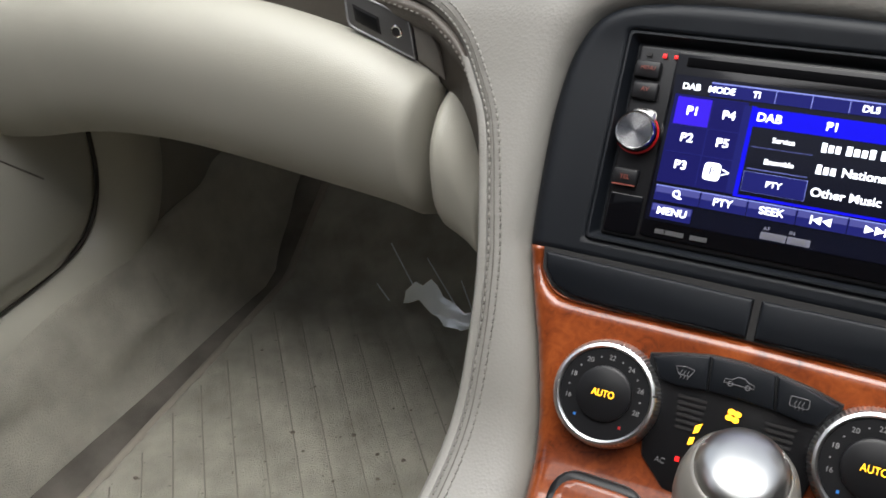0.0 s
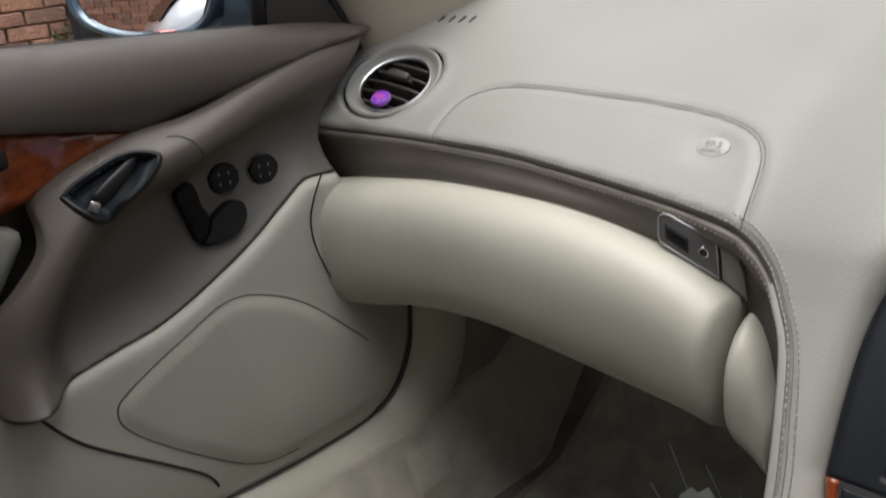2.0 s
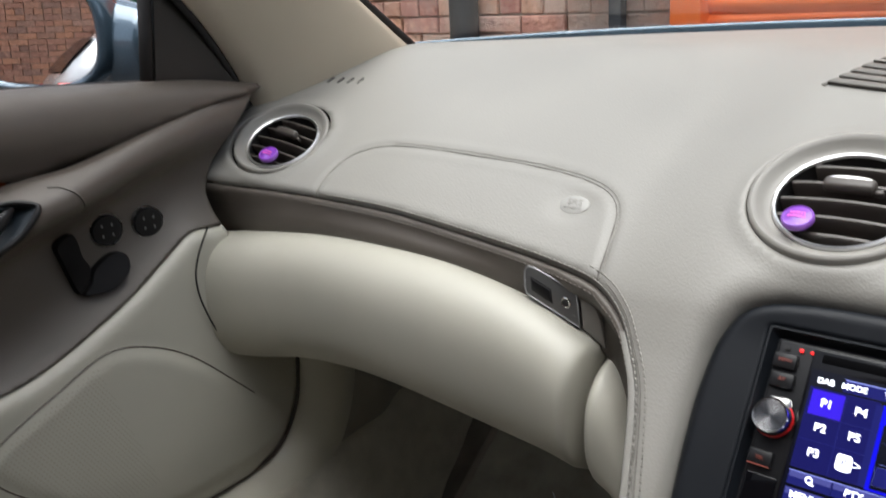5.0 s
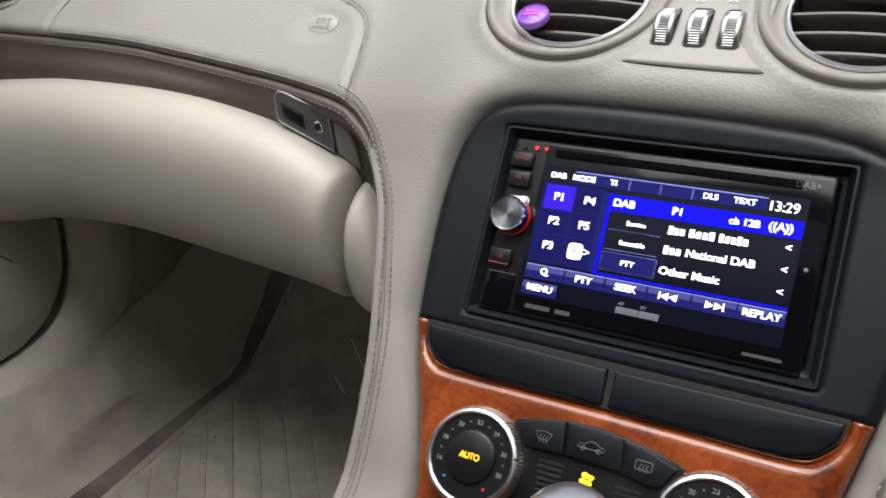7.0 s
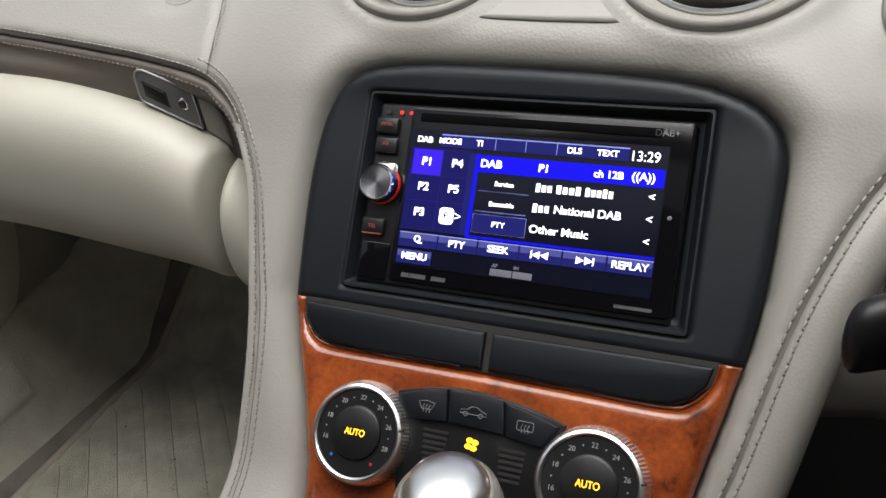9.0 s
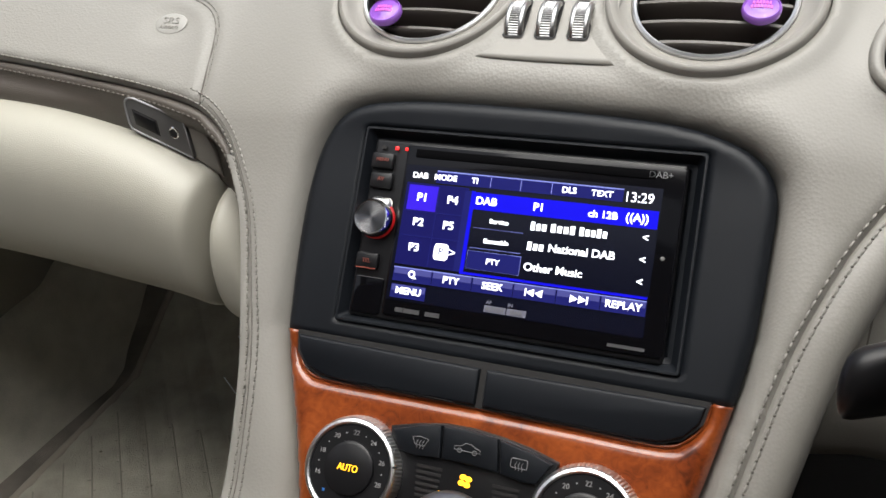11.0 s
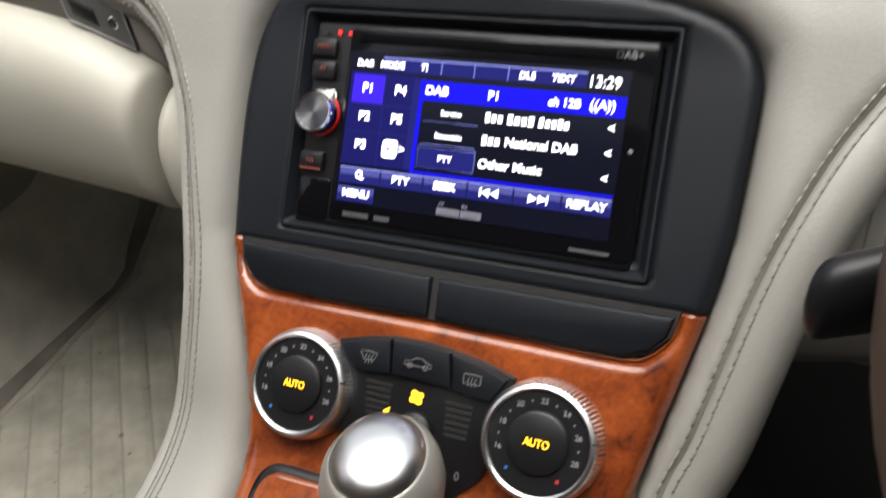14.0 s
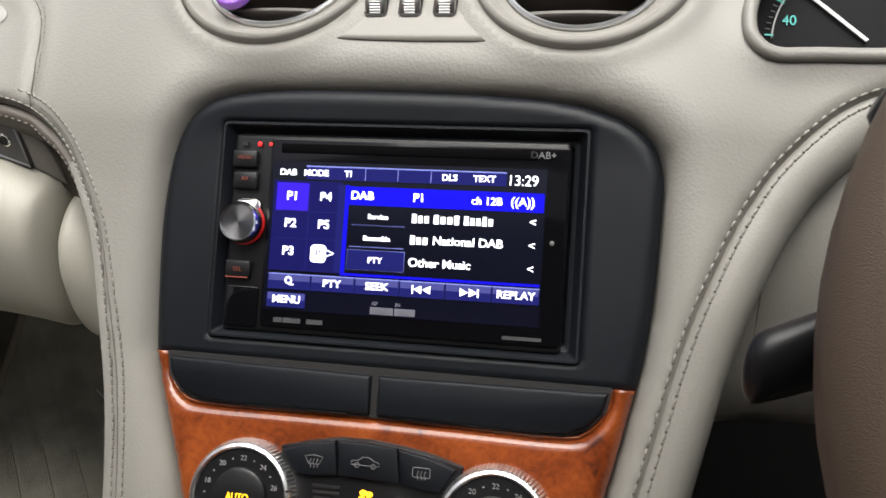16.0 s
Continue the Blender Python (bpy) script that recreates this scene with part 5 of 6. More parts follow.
joint = spline([(-0.117, 0.881, 0), (-0.107, 0.8795, 0), (-0.097, 0.872, 0), (-0.091, 0.861, 0), (-0.089, 0.850, 0)], 6)
part("sweep_joint", tube([in_door(q[0], q[1], dark_w(q[0], q[1]) + 0.0006) for q in joint], 0.0009, 5), HOLE, door, "thin panel joint")
part("speaker_joint", tube([in_door(q[0], q[1], cream_w(q[0], q[1]) - 0.0002) for q in SPEAKER[58:] + SPEAKER[:20]], 0.0011, 6), DARK_TAUPE, door, "fine joint round the speaker")
# perforated grille dots of the speaker
bm = bmesh.new()
for i in range(40):
    for j in range(46):
        y, z = -0.212 + 0.0042 * i + 0.0021 * (j % 2), 0.560 + 0.0037 * j
        if y > -0.06 - 0.30 * (z - 0.56):
            continue
        if inside(np.array([y]), np.array([z]), xy(SPEAKER))[0] and away(np.array([y]), np.array([z]), SPEAKER, True)[0][0] > 0.006:
            x = -0.70 + float(door_cream(np.array([[y]]), np.array([[z]]))[0, 0]) + 0.0002
            bm.faces.new([bm.verts.new((x, y + 0.0009 * math.cos(a), z + 0.0009 * math.sin(a))) for a in (0, 1.26, 2.51, 3.77, 5.03)])
tagged(part("grille_holes", bm, surface("grille_shade", (0.345, 0.322, 0.266), 0.6), door, "fine perforation of the speaker grille", smooth=False), kind="stuff")
# gap lines round the door's leading edge
gap_a = spline([(-0.664, 0.037, 0.806), (-0.661, 0.020, 0.781), (-0.660, 0.013, 0.758), (-0.661, 0.018, 0.726), (-0.664, 0.039, 0.682), (-0.668, 0.082, 0.653), (-0.676, 0.138, 0.624)])
part("door_edge_gap", tube(gap_a, 0.0010, 6), RUBBER, door, "dark gap beside the knee pad")
gap_b = spline([(-0.690, 0.052, 0.797), (-0.698, 0.059, 0.832), (-0.698, 0.068, 0.858), (-0.698, 0.100, 0.900), (-0.699, 0.128, 0.928), (-0.700, 0.148, 0.936)])
part("door_edge_gap", tube(gap_b, 0.0022, 6), RUBBER, door, "dark gap beside the dashboard end")
gap_c = spline([(-0.676, 0.142, 0.622), (-0.678, 0.135, 0.566), (-0.680, 0.110, 0.523), (-0.681, 0.068, 0.504), (-0.680, -0.04, 0.499), (-0.680, -0.20, 0.506), (-0.680, -0.31, 0.508), (-0.68, -0.95, 0.518)])
part("door_seal", tube(gap_c, 0.0024, 6), surface("brown_seal_rubber", (0.042, 0.034, 0.029), 0.7), door, "dark brown rubber door seal")
part("door_core", box(-0.742, -0.40, 0.715, 0.012, 1.10, 0.43), RUBBER, door, "dark door shell", smooth=False)
# inner handle
handle = part("door_handle", relief(CUP, [], lambda u, v: door_dark(u, v) + 0.0006 - 0.020 * np.clip((away(u, v, CUP, True)[0] - 0.0025) / 0.006, 0, 1) ** 0.7, in_door, 0.0022, 0.004),
              surface("blue_black_plastic", (0.018, 0.025, 0.032), 0.5, vary=(40, 0.1), spec=0.3), door, "blue-black recessed handle cup", smooth=None)
part("cup_rim", tube([in_door(q[0], q[1], dark_w(q[0], q[1]) + 0.0004) for q in CUP], 0.0028, 10, closed=True), SATIN_BLACK, handle, "rounded black rim of the cup")
lever_rows = []
for t in (0, 0.12, 0.35, 0.6, 0.85, 1.0):
    y, z = -0.194 + 0.045 * t, 0.842 + 0.0275 * t
    wide = (0.0060, 0.0072, 0.0076, 0.0066, 0.0048, 0.0020)[(0, 0.12, 0.35, 0.6, 0.85, 1.0).index(t)]
    c = Vector((-0.700 + dark_w(y, z) - 0.0045, y, z))
    lever_rows.append([c + 0.0032 * math.cos(a) * Vector((1, 0, 0)) + wide * math.sin(a) * Vector((0, -0.42, 0.90)) for a in [k * math.tau / 14 for k in range(14)]])
part("handle_lever", loft(lever_rows, True, True), SATIN_BLACK, handle, "slim dark handle lever")
y, z = -0.1955, 0.8405
part("lever_cap", box(0, 0, 0, 0.005, 0.009, 0.010, 0.0022, 3), SATIN, handle, "silver lever cap", m=Matrix.Translation((-0.700 + dark_w(y, z) - 0.003, y, z)) @ pose(0, 0, 0, -32, 0, 0))
part("lock_button", box(-0.693, -0.262, 0.888, 0.012, 0.045, 0.018, 0.005, 3), SATIN_BLACK, door, "black lock switch on the wood")
# seat controls
SEAT_BLACK = surface("worn_black_plastic", (0.007, 0.0065, 0.007), 0.5, spec=0.2, vary=(60, 0.2))
for y, z, x in ((-0.055, 0.8225, -0.692), (-0.012, 0.8205, -0.692)):
    knob_b = part("round_switch", spun([(0.0, 0.005), (0.0165, 0.0045), (0.0185, 0.002), (0.0188, -0.006)], 36), SATIN_BLACK, door, "round black seat switch", smooth=None, m=pose(-0.7 + dark_w(y, z) + 0.0015, y, z, 0, 90, -8) @ Matrix.Diagonal((0.82, 0.82, 0.8, 1)))
    part("switch_rim", spun([(0.0184, 0.001), (0.0194, 0.002), (0.0200, 0.0), (0.0200, -0.004)], 36), SATIN, knob_b, smooth=None)
    for dx, dy in ((0.006, 0.006), (-0.006, 0.006), (0.006, -0.006), (-0.006, -0.006)):
        part("switch_mark", box(dx, dy, 0.0052, 0.004, 0.002, 0.0004), GREY_PRINT, knob_b, smooth=False)


def control(outline, top):
    bm = bmesh.new()
    lo = [bm.verts.new((-0.704 + dark_w(y, z), y, z)) for y, z in outline]
    cy, cz = sum(q[0] for q in outline) / len(outline), sum(q[1] for q in outline) / len(outline)
    mid = [bm.verts.new((-0.700 + dark_w(y, z) + top, y, z)) for y, z in outline]
    hi = [bm.verts.new((-0.698 + dark_w(y, z) + top, y + (cy - y) * 0.07, z + (cz - z) * 0.07)) for y, z in outline]
    n = len(lo)
    for a, b in ((lo, mid), (mid, hi)):
        for k in range(n):
            bm.faces.new([a[k], a[(k + 1) % n], b[(k + 1) % n], b[k]])
    bm.faces.new(hi)
    bmesh.ops.recalc_face_normals(bm, faces=bm.faces)
    return auto_sharp(bm, 28)


part("seat_back_switch", control(xy(spline([(-0.1091, 0.8205, 0), (-0.1018, 0.8277, 0), (-0.0926, 0.8287, 0), (-0.0880, 0.8215, 0), (-0.0852, 0.8042, 0), (-0.0797, 0.7927, 0), (-0.0843, 0.7793, 0), (-0.0953, 0.7697, 0), (-0.0999, 0.7841, 0), (-0.1054, 0.8042, 0)], 4, True)), 0.007), SEAT_BLACK, door, "black seat backrest switch", smooth=None)
part("seat_base_switch", control(xy(spline([(-0.0797, 0.7860, 0), (-0.0705, 0.7937, 0), (-0.0567, 0.7999, 0), (-0.0447, 0.7975, 0), (-0.0429, 0.7869, 0), (-0.0502, 0.7764, 0), (-0.0631, 0.7687, 0), (-0.0778, 0.7668, 0), (-0.0926, 0.7682, 0), (-0.0834, 0.7773, 0)], 4, True)), 0.007), SEAT_BLACK, door, "black seat cushion switch", smooth=None)
part("armrest", box(-0.655, -0.492, 0.712, 0.085, 0.345, 0.050, 0.012, 4), CREAM, door, "padded cream armrest")
# window seal, mirror triangle
part("window_seal", tube([(-0.724, q[0], q[1] - 0.001) for q in BELT_L], 0.0025, 6), RUBBER, door, "black window seal")
# Taupe trim: the shade on the triangle is put into its near-black colour.
part("mirror_triangle", auto_sharp(loft([[Vector((x, y, z)) for y, z in ((0.036, 0.950), (0.052, 1.066), (0.075, 1.040), (0.130, 0.985), (0.172, 0.940), (0.12, 0.942))] for x in (-0.735, -0.718)], True, True), 30), surface("dark_brown_vinyl", (0.016, 0.014, 0.012), 0.5, grain=(1200, 0.0002, "cells"), vary=(8, 0.06)), door, "taupe triangle trim behind the mirror, toned near black for shade", smooth=None)
part("triangle_seal", tube([(-0.722, 0.028, 0.950), (-0.722, 0.035, 1.00), (-0.722, 0.044, 1.075)], 0.0068, 8), RUBBER, door, "upright black window seal")

# ---- door frame, pillar, windscreen ----
pillar = thing("windscreen_pillar", Matrix(), "cream trimmed windscreen pillar beside the passenger door", "pillar", kind="structure")


def pillar_row(t):
    """t from the base (0) to the roof (1)."""
    z = 0.925 + 0.375 * t
    rear = Vector((-0.715 + 0.05 * t, float(np.interp(z, [0.90, 0.937, 0.995, 1.071, 1.142, 1.30], [0.160, 0.142, 0.103, 0.032, -0.062, -0.275])), z))
    front = Vector((-0.668, 0.366, 0.956)).lerp(Vector((-0.620, -0.200, 1.330)), t)
    bulge = Vector((0.030, -0.005, 0.022))
    row = []
    for k in range(13):
        s = k / 12
        row.append(rear.lerp(front, s) + bulge * math.sin(math.pi * s) ** 0.6)
    row.append(front + Vector((-0.04, 0.0, -0.005)))
    row.append(rear + Vector((-0.02, 0.0, 0.0)))
    return row


part("pillar_trim", loft([pillar_row(k / 14) for k in range(-1, 15)], True), surface("cream_pillar_vinyl", (0.53, 0.475, 0.375), 0.6, grain=(900, 0.0003, "noise"), vary=(7, 0.05)), pillar)
part("pillar_seal", tube([pillar_row(k / 14)[0] + Vector((-0.008, -0.003, 0.0)) for k in range(-1, 15)], 0.0045, 8), RUBBER, pillar, "black door seal")
part("shut_face", box(-0.724, 0.25, 0.78, 0.008, 0.42, 0.31), RUBBER, pillar, "dark shut face behind the door edge", smooth=False)
part("screen_seal", tube([pillar_row(k / 14)[12] + Vector((0.001, 0.006, 0.000)) for k in range(-1, 15)], 0.0048, 8), RUBBER, pillar, "black windscreen seal")
tag_m = Matrix.Translation((-0.640, 0.141, 1.1015)) @ pose(0, 0, 0, -34, 0, 4)
tag = thing("pass_holder", tag_m, "small black permit holder stuck beside the pillar", "permit holder")
part("holder_body", box(0, 0, 0, 0.018, 0.058, 0.022, 0.002), SATIN_BLACK, tag)
part("holder_flap", box(0.004, -0.002, 0.008, 0.010, 0.034, 0.004, 0.001), RUBBER, tag)

screen = thing("windscreen", Matrix(), "clear curved windscreen glass above the dashboard", "windscreen", kind="structure")
rows = []
for k in range(13):
    t = k / 12
    rows.append([Vector((x, (0.372 + 0.245 * (1 - (x / 0.68) ** 2)) * (1 - t) + (-0.205 + 0.06 * (1 - (x / 0.68) ** 2)) * t, 0.958 + 0.374 * t)) for x in [(-0.665 + 1.33 * j / 24) * (1 - 0.07 * t) for j in range(25)]])
bm = loft(rows)
bm.normal_update()
for f in bm.faces:
    if f.normal.z > 0:
        f.normal_flip()
part("screen_pane", bm, SCREEN_GLASS, screen)

# the body outside: cowl and bonnet, seen over the dash edge
bonnet = thing("bonnet", Matrix(), "metallic blue-grey car bonnet beyond the windscreen", "bonnet")
rows = []
for k in range(22):
    y = 0.655 + 1.10 * k / 21
    z = 0.9665 - 0.030 * (k / 21) - 0.09 * (k / 21) ** 3
    rows.append([Vector((-0.72 + 1.44 * j / 24, y - 0.25 * abs(-1 + 2 * j / 24) ** 2 * (1 - k / 21), z - 0.008 * abs(-1 + 2 * j / 24) ** 3)) for j in range(25)])
part("bonnet_skin", loft([[q + Vector((0, 0.004, -0.030)) for q in rows[0]], [q + Vector((0, 0.0, -0.002)) for q in rows[0]]] + rows), PAINT_BLUE, bonnet)
part("bonnet_liner", loft([[q + Vector((0, 0, -0.02)) for q in r] for r in rows[1:]]), RUBBER, bonnet)
part("cowl", loft([[Vector((-0.70 + 1.4 * j / 24, 0.60 - 0.25 * abs(-1 + 2 * j / 24) ** 2, 0.940)) for j in range(25)], [Vector((-0.71 + 1.42 * j / 24, 0.65 - 0.25 * abs(-1 + 2 * j / 24) ** 2, 0.935)) for j in range(25)]]), RUBBER, bonnet, "black cowl")

# ---- footwell ----
floor = thing("floor", Matrix(), "beige carpeted footwell floor", "carpet", kind="structure")


def floor_z(x, y):
    return 0.340 + 0.62 * max(0.0, y - 0.30) + 0.10 * max(0, -0.56 - x) ** 1.0 + 0.003 * math.sin(7 * x + 3 * y)


rows = [[Vector((x, y, floor_z(x, y))) for x in [-0.66 + 0.02 * i for i in range(28)]] for y in [-0.95 + 0.03 * k for k in range(55)]]
part("floor_carpet", loft(rows), surface("brown_grey_carpet", (0.19, 0.172, 0.15), 0.95, grain=(900, 0.003, "noise"), vary=(14, 0.4), spec=0.1), floor)
rows = []
for i, q in enumerate(gap_c):
    d = gap_c[min(i + 1, len(gap_c) - 1)] - gap_c[max(i - 1, 0)]
    n = Vector((0, -d.z, d.y)).normalized()
    if n.z > 0.3 or n.y < -0.3:
        n = -n
    rows.append([Vector((x, q.y, q.z)) + n * o for x, o in ((-0.692, -0.002), (-0.686, 0.003), (-0.678, 0.009), (-0.668, 0.020), (-0.661, 0.034), (-0.659, 0.056), (-0.666, 0.080), (-0.676, 0.095))])
part("sill_trim", loft(rows), surface("cream_sill_plastic", (0.48, 0.46, 0.385), 0.34, vary=(9, 0.06), coat=0.2), floor, "smooth cream sill cover")

# Same carpet as the bulkhead, made paler for the light on the sill.
LIT_SILL_CARPET = surface("pale_sill_carpet", (0.50, 0.475, 0.40), 0.95, grain=(700, 0.003, "noise"), vary=(34, 0.12), spec=0.1)


def kick_row(y):
    up = min(1.0, max(0.0, (y - 0.05) / 0.25)) ** 2
    n = 0.004 * math.sin(9 * y) + 0.003 * math.sin(23 * y)
    return [(x + n * (j % 3 == 1), y, z) for j, (x, z) in enumerate(((-0.700, 0.478 + 0.03 * up), (-0.668, 0.474 + 0.025 * up), (-0.655, 0.457 + 0.01 * up), (-0.646, 0.436), (-0.637, 0.405), (-0.628, 0.376), (-0.618, 0.354), (-0.608, 0.336)))]


part("sill_bead", tube([Vector(kick_row(-0.95 + 0.03 * k)[2]) + Vector((-0.004, 0, -0.003)) for k in range(35)], 0.0050, 8), surface("cream_bead", (0.46, 0.44, 0.37), 0.4, vary=(9, 0.06)), floor, "rounded lower lip of the sill cover")
part("kick_carpet", loft([[tuple(q) for q in spline(kick_row(-0.95 + 1.58 * k / 159), 3)] for k in range(160)]), LIT_SILL_CARPET, floor, "carpet over the sill and kick panel")
rows = []
for k in range(17):
    t = k / 16
    prof = spline(kick_row(0.088 + 0.060 * t), 6)[15:27]
    edge_k = min(1.0, 8 * min(t, 1 - t)) ** 0.5
    rows.append([Vector(q) + Vector((0.0022 * edge_k * min(1.0, 5 * min(j, 11 - j) / 11) ** 0.5, 0, 0.001 * edge_k)) for j, q in enumerate(prof)])
part("carpet_flap", loft(rows), LIT_SILL_CARPET, floor, "loose carpet flap over the kick panel")
rows = [[Vector((-0.70 + 0.56 * i / 20, 0.56 + 0.02 * math.sin(8 * i / 20), 0.40 + 0.5 * k / 10)) for i in range(21)] for k in range(11)]
part("kick_wall", loft([[Vector((-0.683 + 0.012 * math.cos(k / 9) + 0.008 * math.exp(-(((k - 9) / 3.0) ** 2)) + 0.010 * math.exp(-(((k - 17 - 0.2 * i) / 2.5) ** 2)), 0.165 + 0.410 * k / 36, 0.36 + 0.025 * i)) for i in range(21)] for k in range(37)]),
     surface("beige_kick_plastic", (0.25, 0.235, 0.197), 0.5, grain=(1200, 0.0001, "noise"), vary=(10, 0.12)), floor, "moulded beige kick panel with soft ridges")
part("front_bulkhead", loft(rows), SHADED_CARPET, floor, "carpeted bulkhead")

mat = thing("floor_mat", Matrix(), "worn beige floor mat with a quilted square pattern", "floor mat")


def mat_edge(y):
    return -0.562 - 0.07 * max(0.0, y + 0.1)


bm_rows = []
PITCH = 0.030
nx, ny = 118, 300
for k in range(ny):
    y = -0.55 + 1.0 * k / (ny - 1)
    row = []
    for i in range(nx):
        t = i / (nx - 1)
        x = mat_edge(y) * (1 - t) - 0.165 * t
        across, along = 0.75 * x + 0.66 * y, 0.66 * x - 0.75 * y
        gx = abs((across / PITCH) % 1 - 0.5)
        gy = abs((along / 0.038 + 0.5 * (math.floor(across / PITCH) % 2)) % 1 - 0.5)
        g = max(math.exp(-(((0.5 - gx) * PITCH / 0.0030) ** 2)), 0.4 * math.exp(-(((0.5 - gy) * 0.038 / 0.0030) ** 2)))
        edge = min(t, 1 - t) * 0.38
        z = floor_z(x, y) + 0.014 - 0.0028 * g - 0.010 * max(0, 1 - edge / 0.008) ** 2
        row.append(Vector((x, y, z + 0.002 * noise.noise(Vector((x * 11, y * 11, 0))))))
    bm_rows.append(row)
part("mat_surface", loft(bm_rows), MAT_PILE, mat)
part("mat_binding", tube([(mat_edge(-0.55 + 0.02 * k), -0.55 + 0.02 * k, floor_z(mat_edge(-0.55 + 0.02 * k), -0.55 + 0.02 * k) + 0.006) for k in range(51)], 0.007, 8), surface("mat_binding_tape", (0.26, 0.235, 0.195), 0.8, vary=(30, 0.1)), mat, "darker bound edge")

bm = bmesh.new()


def mat_z(x, y):
    return floor_z(x, y) + 0.0125 + 0.002 * noise.noise(Vector((x * 11, y * 11, 0)))


for i in range(-22, 12):
    c = PITCH * i
    run = []
    for k in range(90):
        a = -0.62 + 0.012 * k
        x, y = 0.75 * c + 0.66 * a, 0.66 * c - 0.75 * a
        if mat_edge(y) + 0.012 < x < -0.17 and -0.5 < y < 0.24:
            run.append((x, y, mat_z(x, y)))
    if len(run) > 2:
        tube(run, 0.0008, 5, bm)
    for k in range(-16, 16):
        a = 0.038 * (k + 0.5 * (i % 2))
        ends = [(0.75 * (c + PITCH * t) + 0.66 * a, 0.66 * (c + PITCH * t) - 0.75 * a) for t in (0.05, 0.5, 0.95)]
        if all(mat_edge(y) + 0.012 < x < -0.17 and -0.5 < y < 0.24 for x, y in ends):
            tube([(x, y, mat_z(x, y) - 0.0004) for x, y in ends], 0.0008, 5, bm)
tagged(part("quilting_thread", bm, surface("grey_brown_thread", (0.235, 0.223, 0.187), 0.95), mat, "darker quilting lines sunk in the pile"), kind="stuff")
crumbs = thing("mat_dirt", Matrix(), "dark crumbs of dirt scattered on the floor mat", "dirt", kind="stuff")
rnd = random.Random(21)
bm = bmesh.new()
for k in range(70):
    x, y = rnd.gauss(-0.385, 0.07), rnd.gauss(0.075, 0.06)
    if not mat_edge(y) + 0.02 < x < -0.19:
        continue
    r = 0.0010 + 0.0026 * rnd.random() ** 3
    z = mat_z(x, y) + 0.0008
    ring = [(x + r * (0.6 + 0.6 * rnd.random()) * math.cos(j * math.tau / 7), y + r * (0.6 + 0.6 * rnd.random()) * math.sin(j * math.tau / 7)) for j in range(7)]
    top = bm.verts.new((x, y, z + 0.5 * r))
    low = [bm.verts.new((px, py, z)) for px, py in ring]
    for j in range(7):
        bm.faces.new([low[j], low[(j + 1) % 7], top])
tagged(part("crumbs", bm, surface("dry_dirt", (0.13, 0.112, 0.088), 0.95, vary=(40, 0.3)), crumbs), kind="stuff")

FILM = surface("white_plastic_film", (0.88, 0.94, 0.98), 0.30, 0.55, coat=0.6)


def film(label, cx, cy, length, width, turn, seed):
    rnd = random.Random(seed)
    rows = []
    for k in range(15):
        t = k / 14
        wd = width * (0.35 + 0.65 * math.sin(math.pi * min(1, t * 1.15 + 0.08))) * (0.5 + 0.9 * rnd.random())
        row = []
        for j in range(6):
            x, y = (t - 0.5) * length, (j / 5 - 0.5) * wd + 0.006 * math.sin(9 * t)
            gx, gy = cx + x * math.cos(turn) - y * math.sin(turn), cy + x * math.sin(turn) + y * math.cos(turn)
            row.append(Vector((gx, gy, floor_z(gx, gy) + 0.016 + 0.004 * rnd.random() + 0.85 * (y + wd / 2))))
        rows.append(row)
    return solo("plastic_scrap", loft(rows), FILM, label, "plastic scrap", smooth=True, group="plastic scraps")


film("torn scrap of shiny white plastic film lying on the mat", -0.350, 0.304, 0.145, 0.020, -0.06, 4)
for k, (x0, y0, x1, y1) in enumerate(((-0.405, 0.315, -0.470, 0.366), (-0.348, 0.310, -0.415, 0.359), (-0.322, 0.302, -0.362, 0.344), (-0.442, 0.304, -0.466, 0.318))):
    line = [(x0 + (x1 - x0) * t / 6, y0 + (y1 - y0) * t / 6, floor_z(x0 + (x1 - x0) * t / 6, y0 + (y1 - y0) * t / 6) + 0.016) for t in range(7)]
    solo("plastic_strand", tube(line, 0.0009, 5), FILM, "thin pale plastic strand lying on the mat", "plastic strand", group="plastic strands")

# ---- tunnel and driver's side ----
tunnel = thing("transmission_tunnel", Matrix(), "carpeted transmission tunnel under the centre console", "tunnel", kind="structure")
prof = [(-0.95, 0.30), (-0.95, 0.53), (-0.30, 0.53), (-0.19, 0.545), (-0.11, 0.565), (-0.03, 0.655), (0.04, 0.735), (0.10, 0.79), (0.60, 0.80), (0.60, 0.30)]
part("tunnel_side", auto_sharp(loft([[Vector((x, y, z)) for y, z in prof] for x in (-0.150, 0.118)], True, True), 30), SHADED_CARPET, tunnel, smooth=None)
knee = thing("driver_knee_panel", Matrix(), "taupe vinyl knee panel under the steering column", "knee panel")
rows = []
for x in [0.150 + 0.0125 * k for k in range(34)]:
    d = x - 0.150
    g = 0.28 * min(d, 0.05)
    rows.append([(x, 0.150, 0.83), (x, 0.090 + g, 0.80), (x, 0.055 + g, 0.765), (x, 0.042 + g, 0.72), (x, 0.034 + g, 0.68), (x, 0.036 + g, 0.652), (x, 0.042 + g, 0.640), (x, 0.056 + g, 0.633), (x, 0.16 + g, 0.640)])
part("panel_skin", loft(rows), TAUPE, knee)
part("panel_joint", tube([(0.198, 0.102, 0.80), (0.197, 0.068, 0.765), (0.195, 0.055, 0.72), (0.193, 0.047, 0.68), (0.191, 0.048, 0.655)], 0.0007, 6), HOLE, knee, "dark vertical joint")
rows = []
edge = RIGHT_SEAM
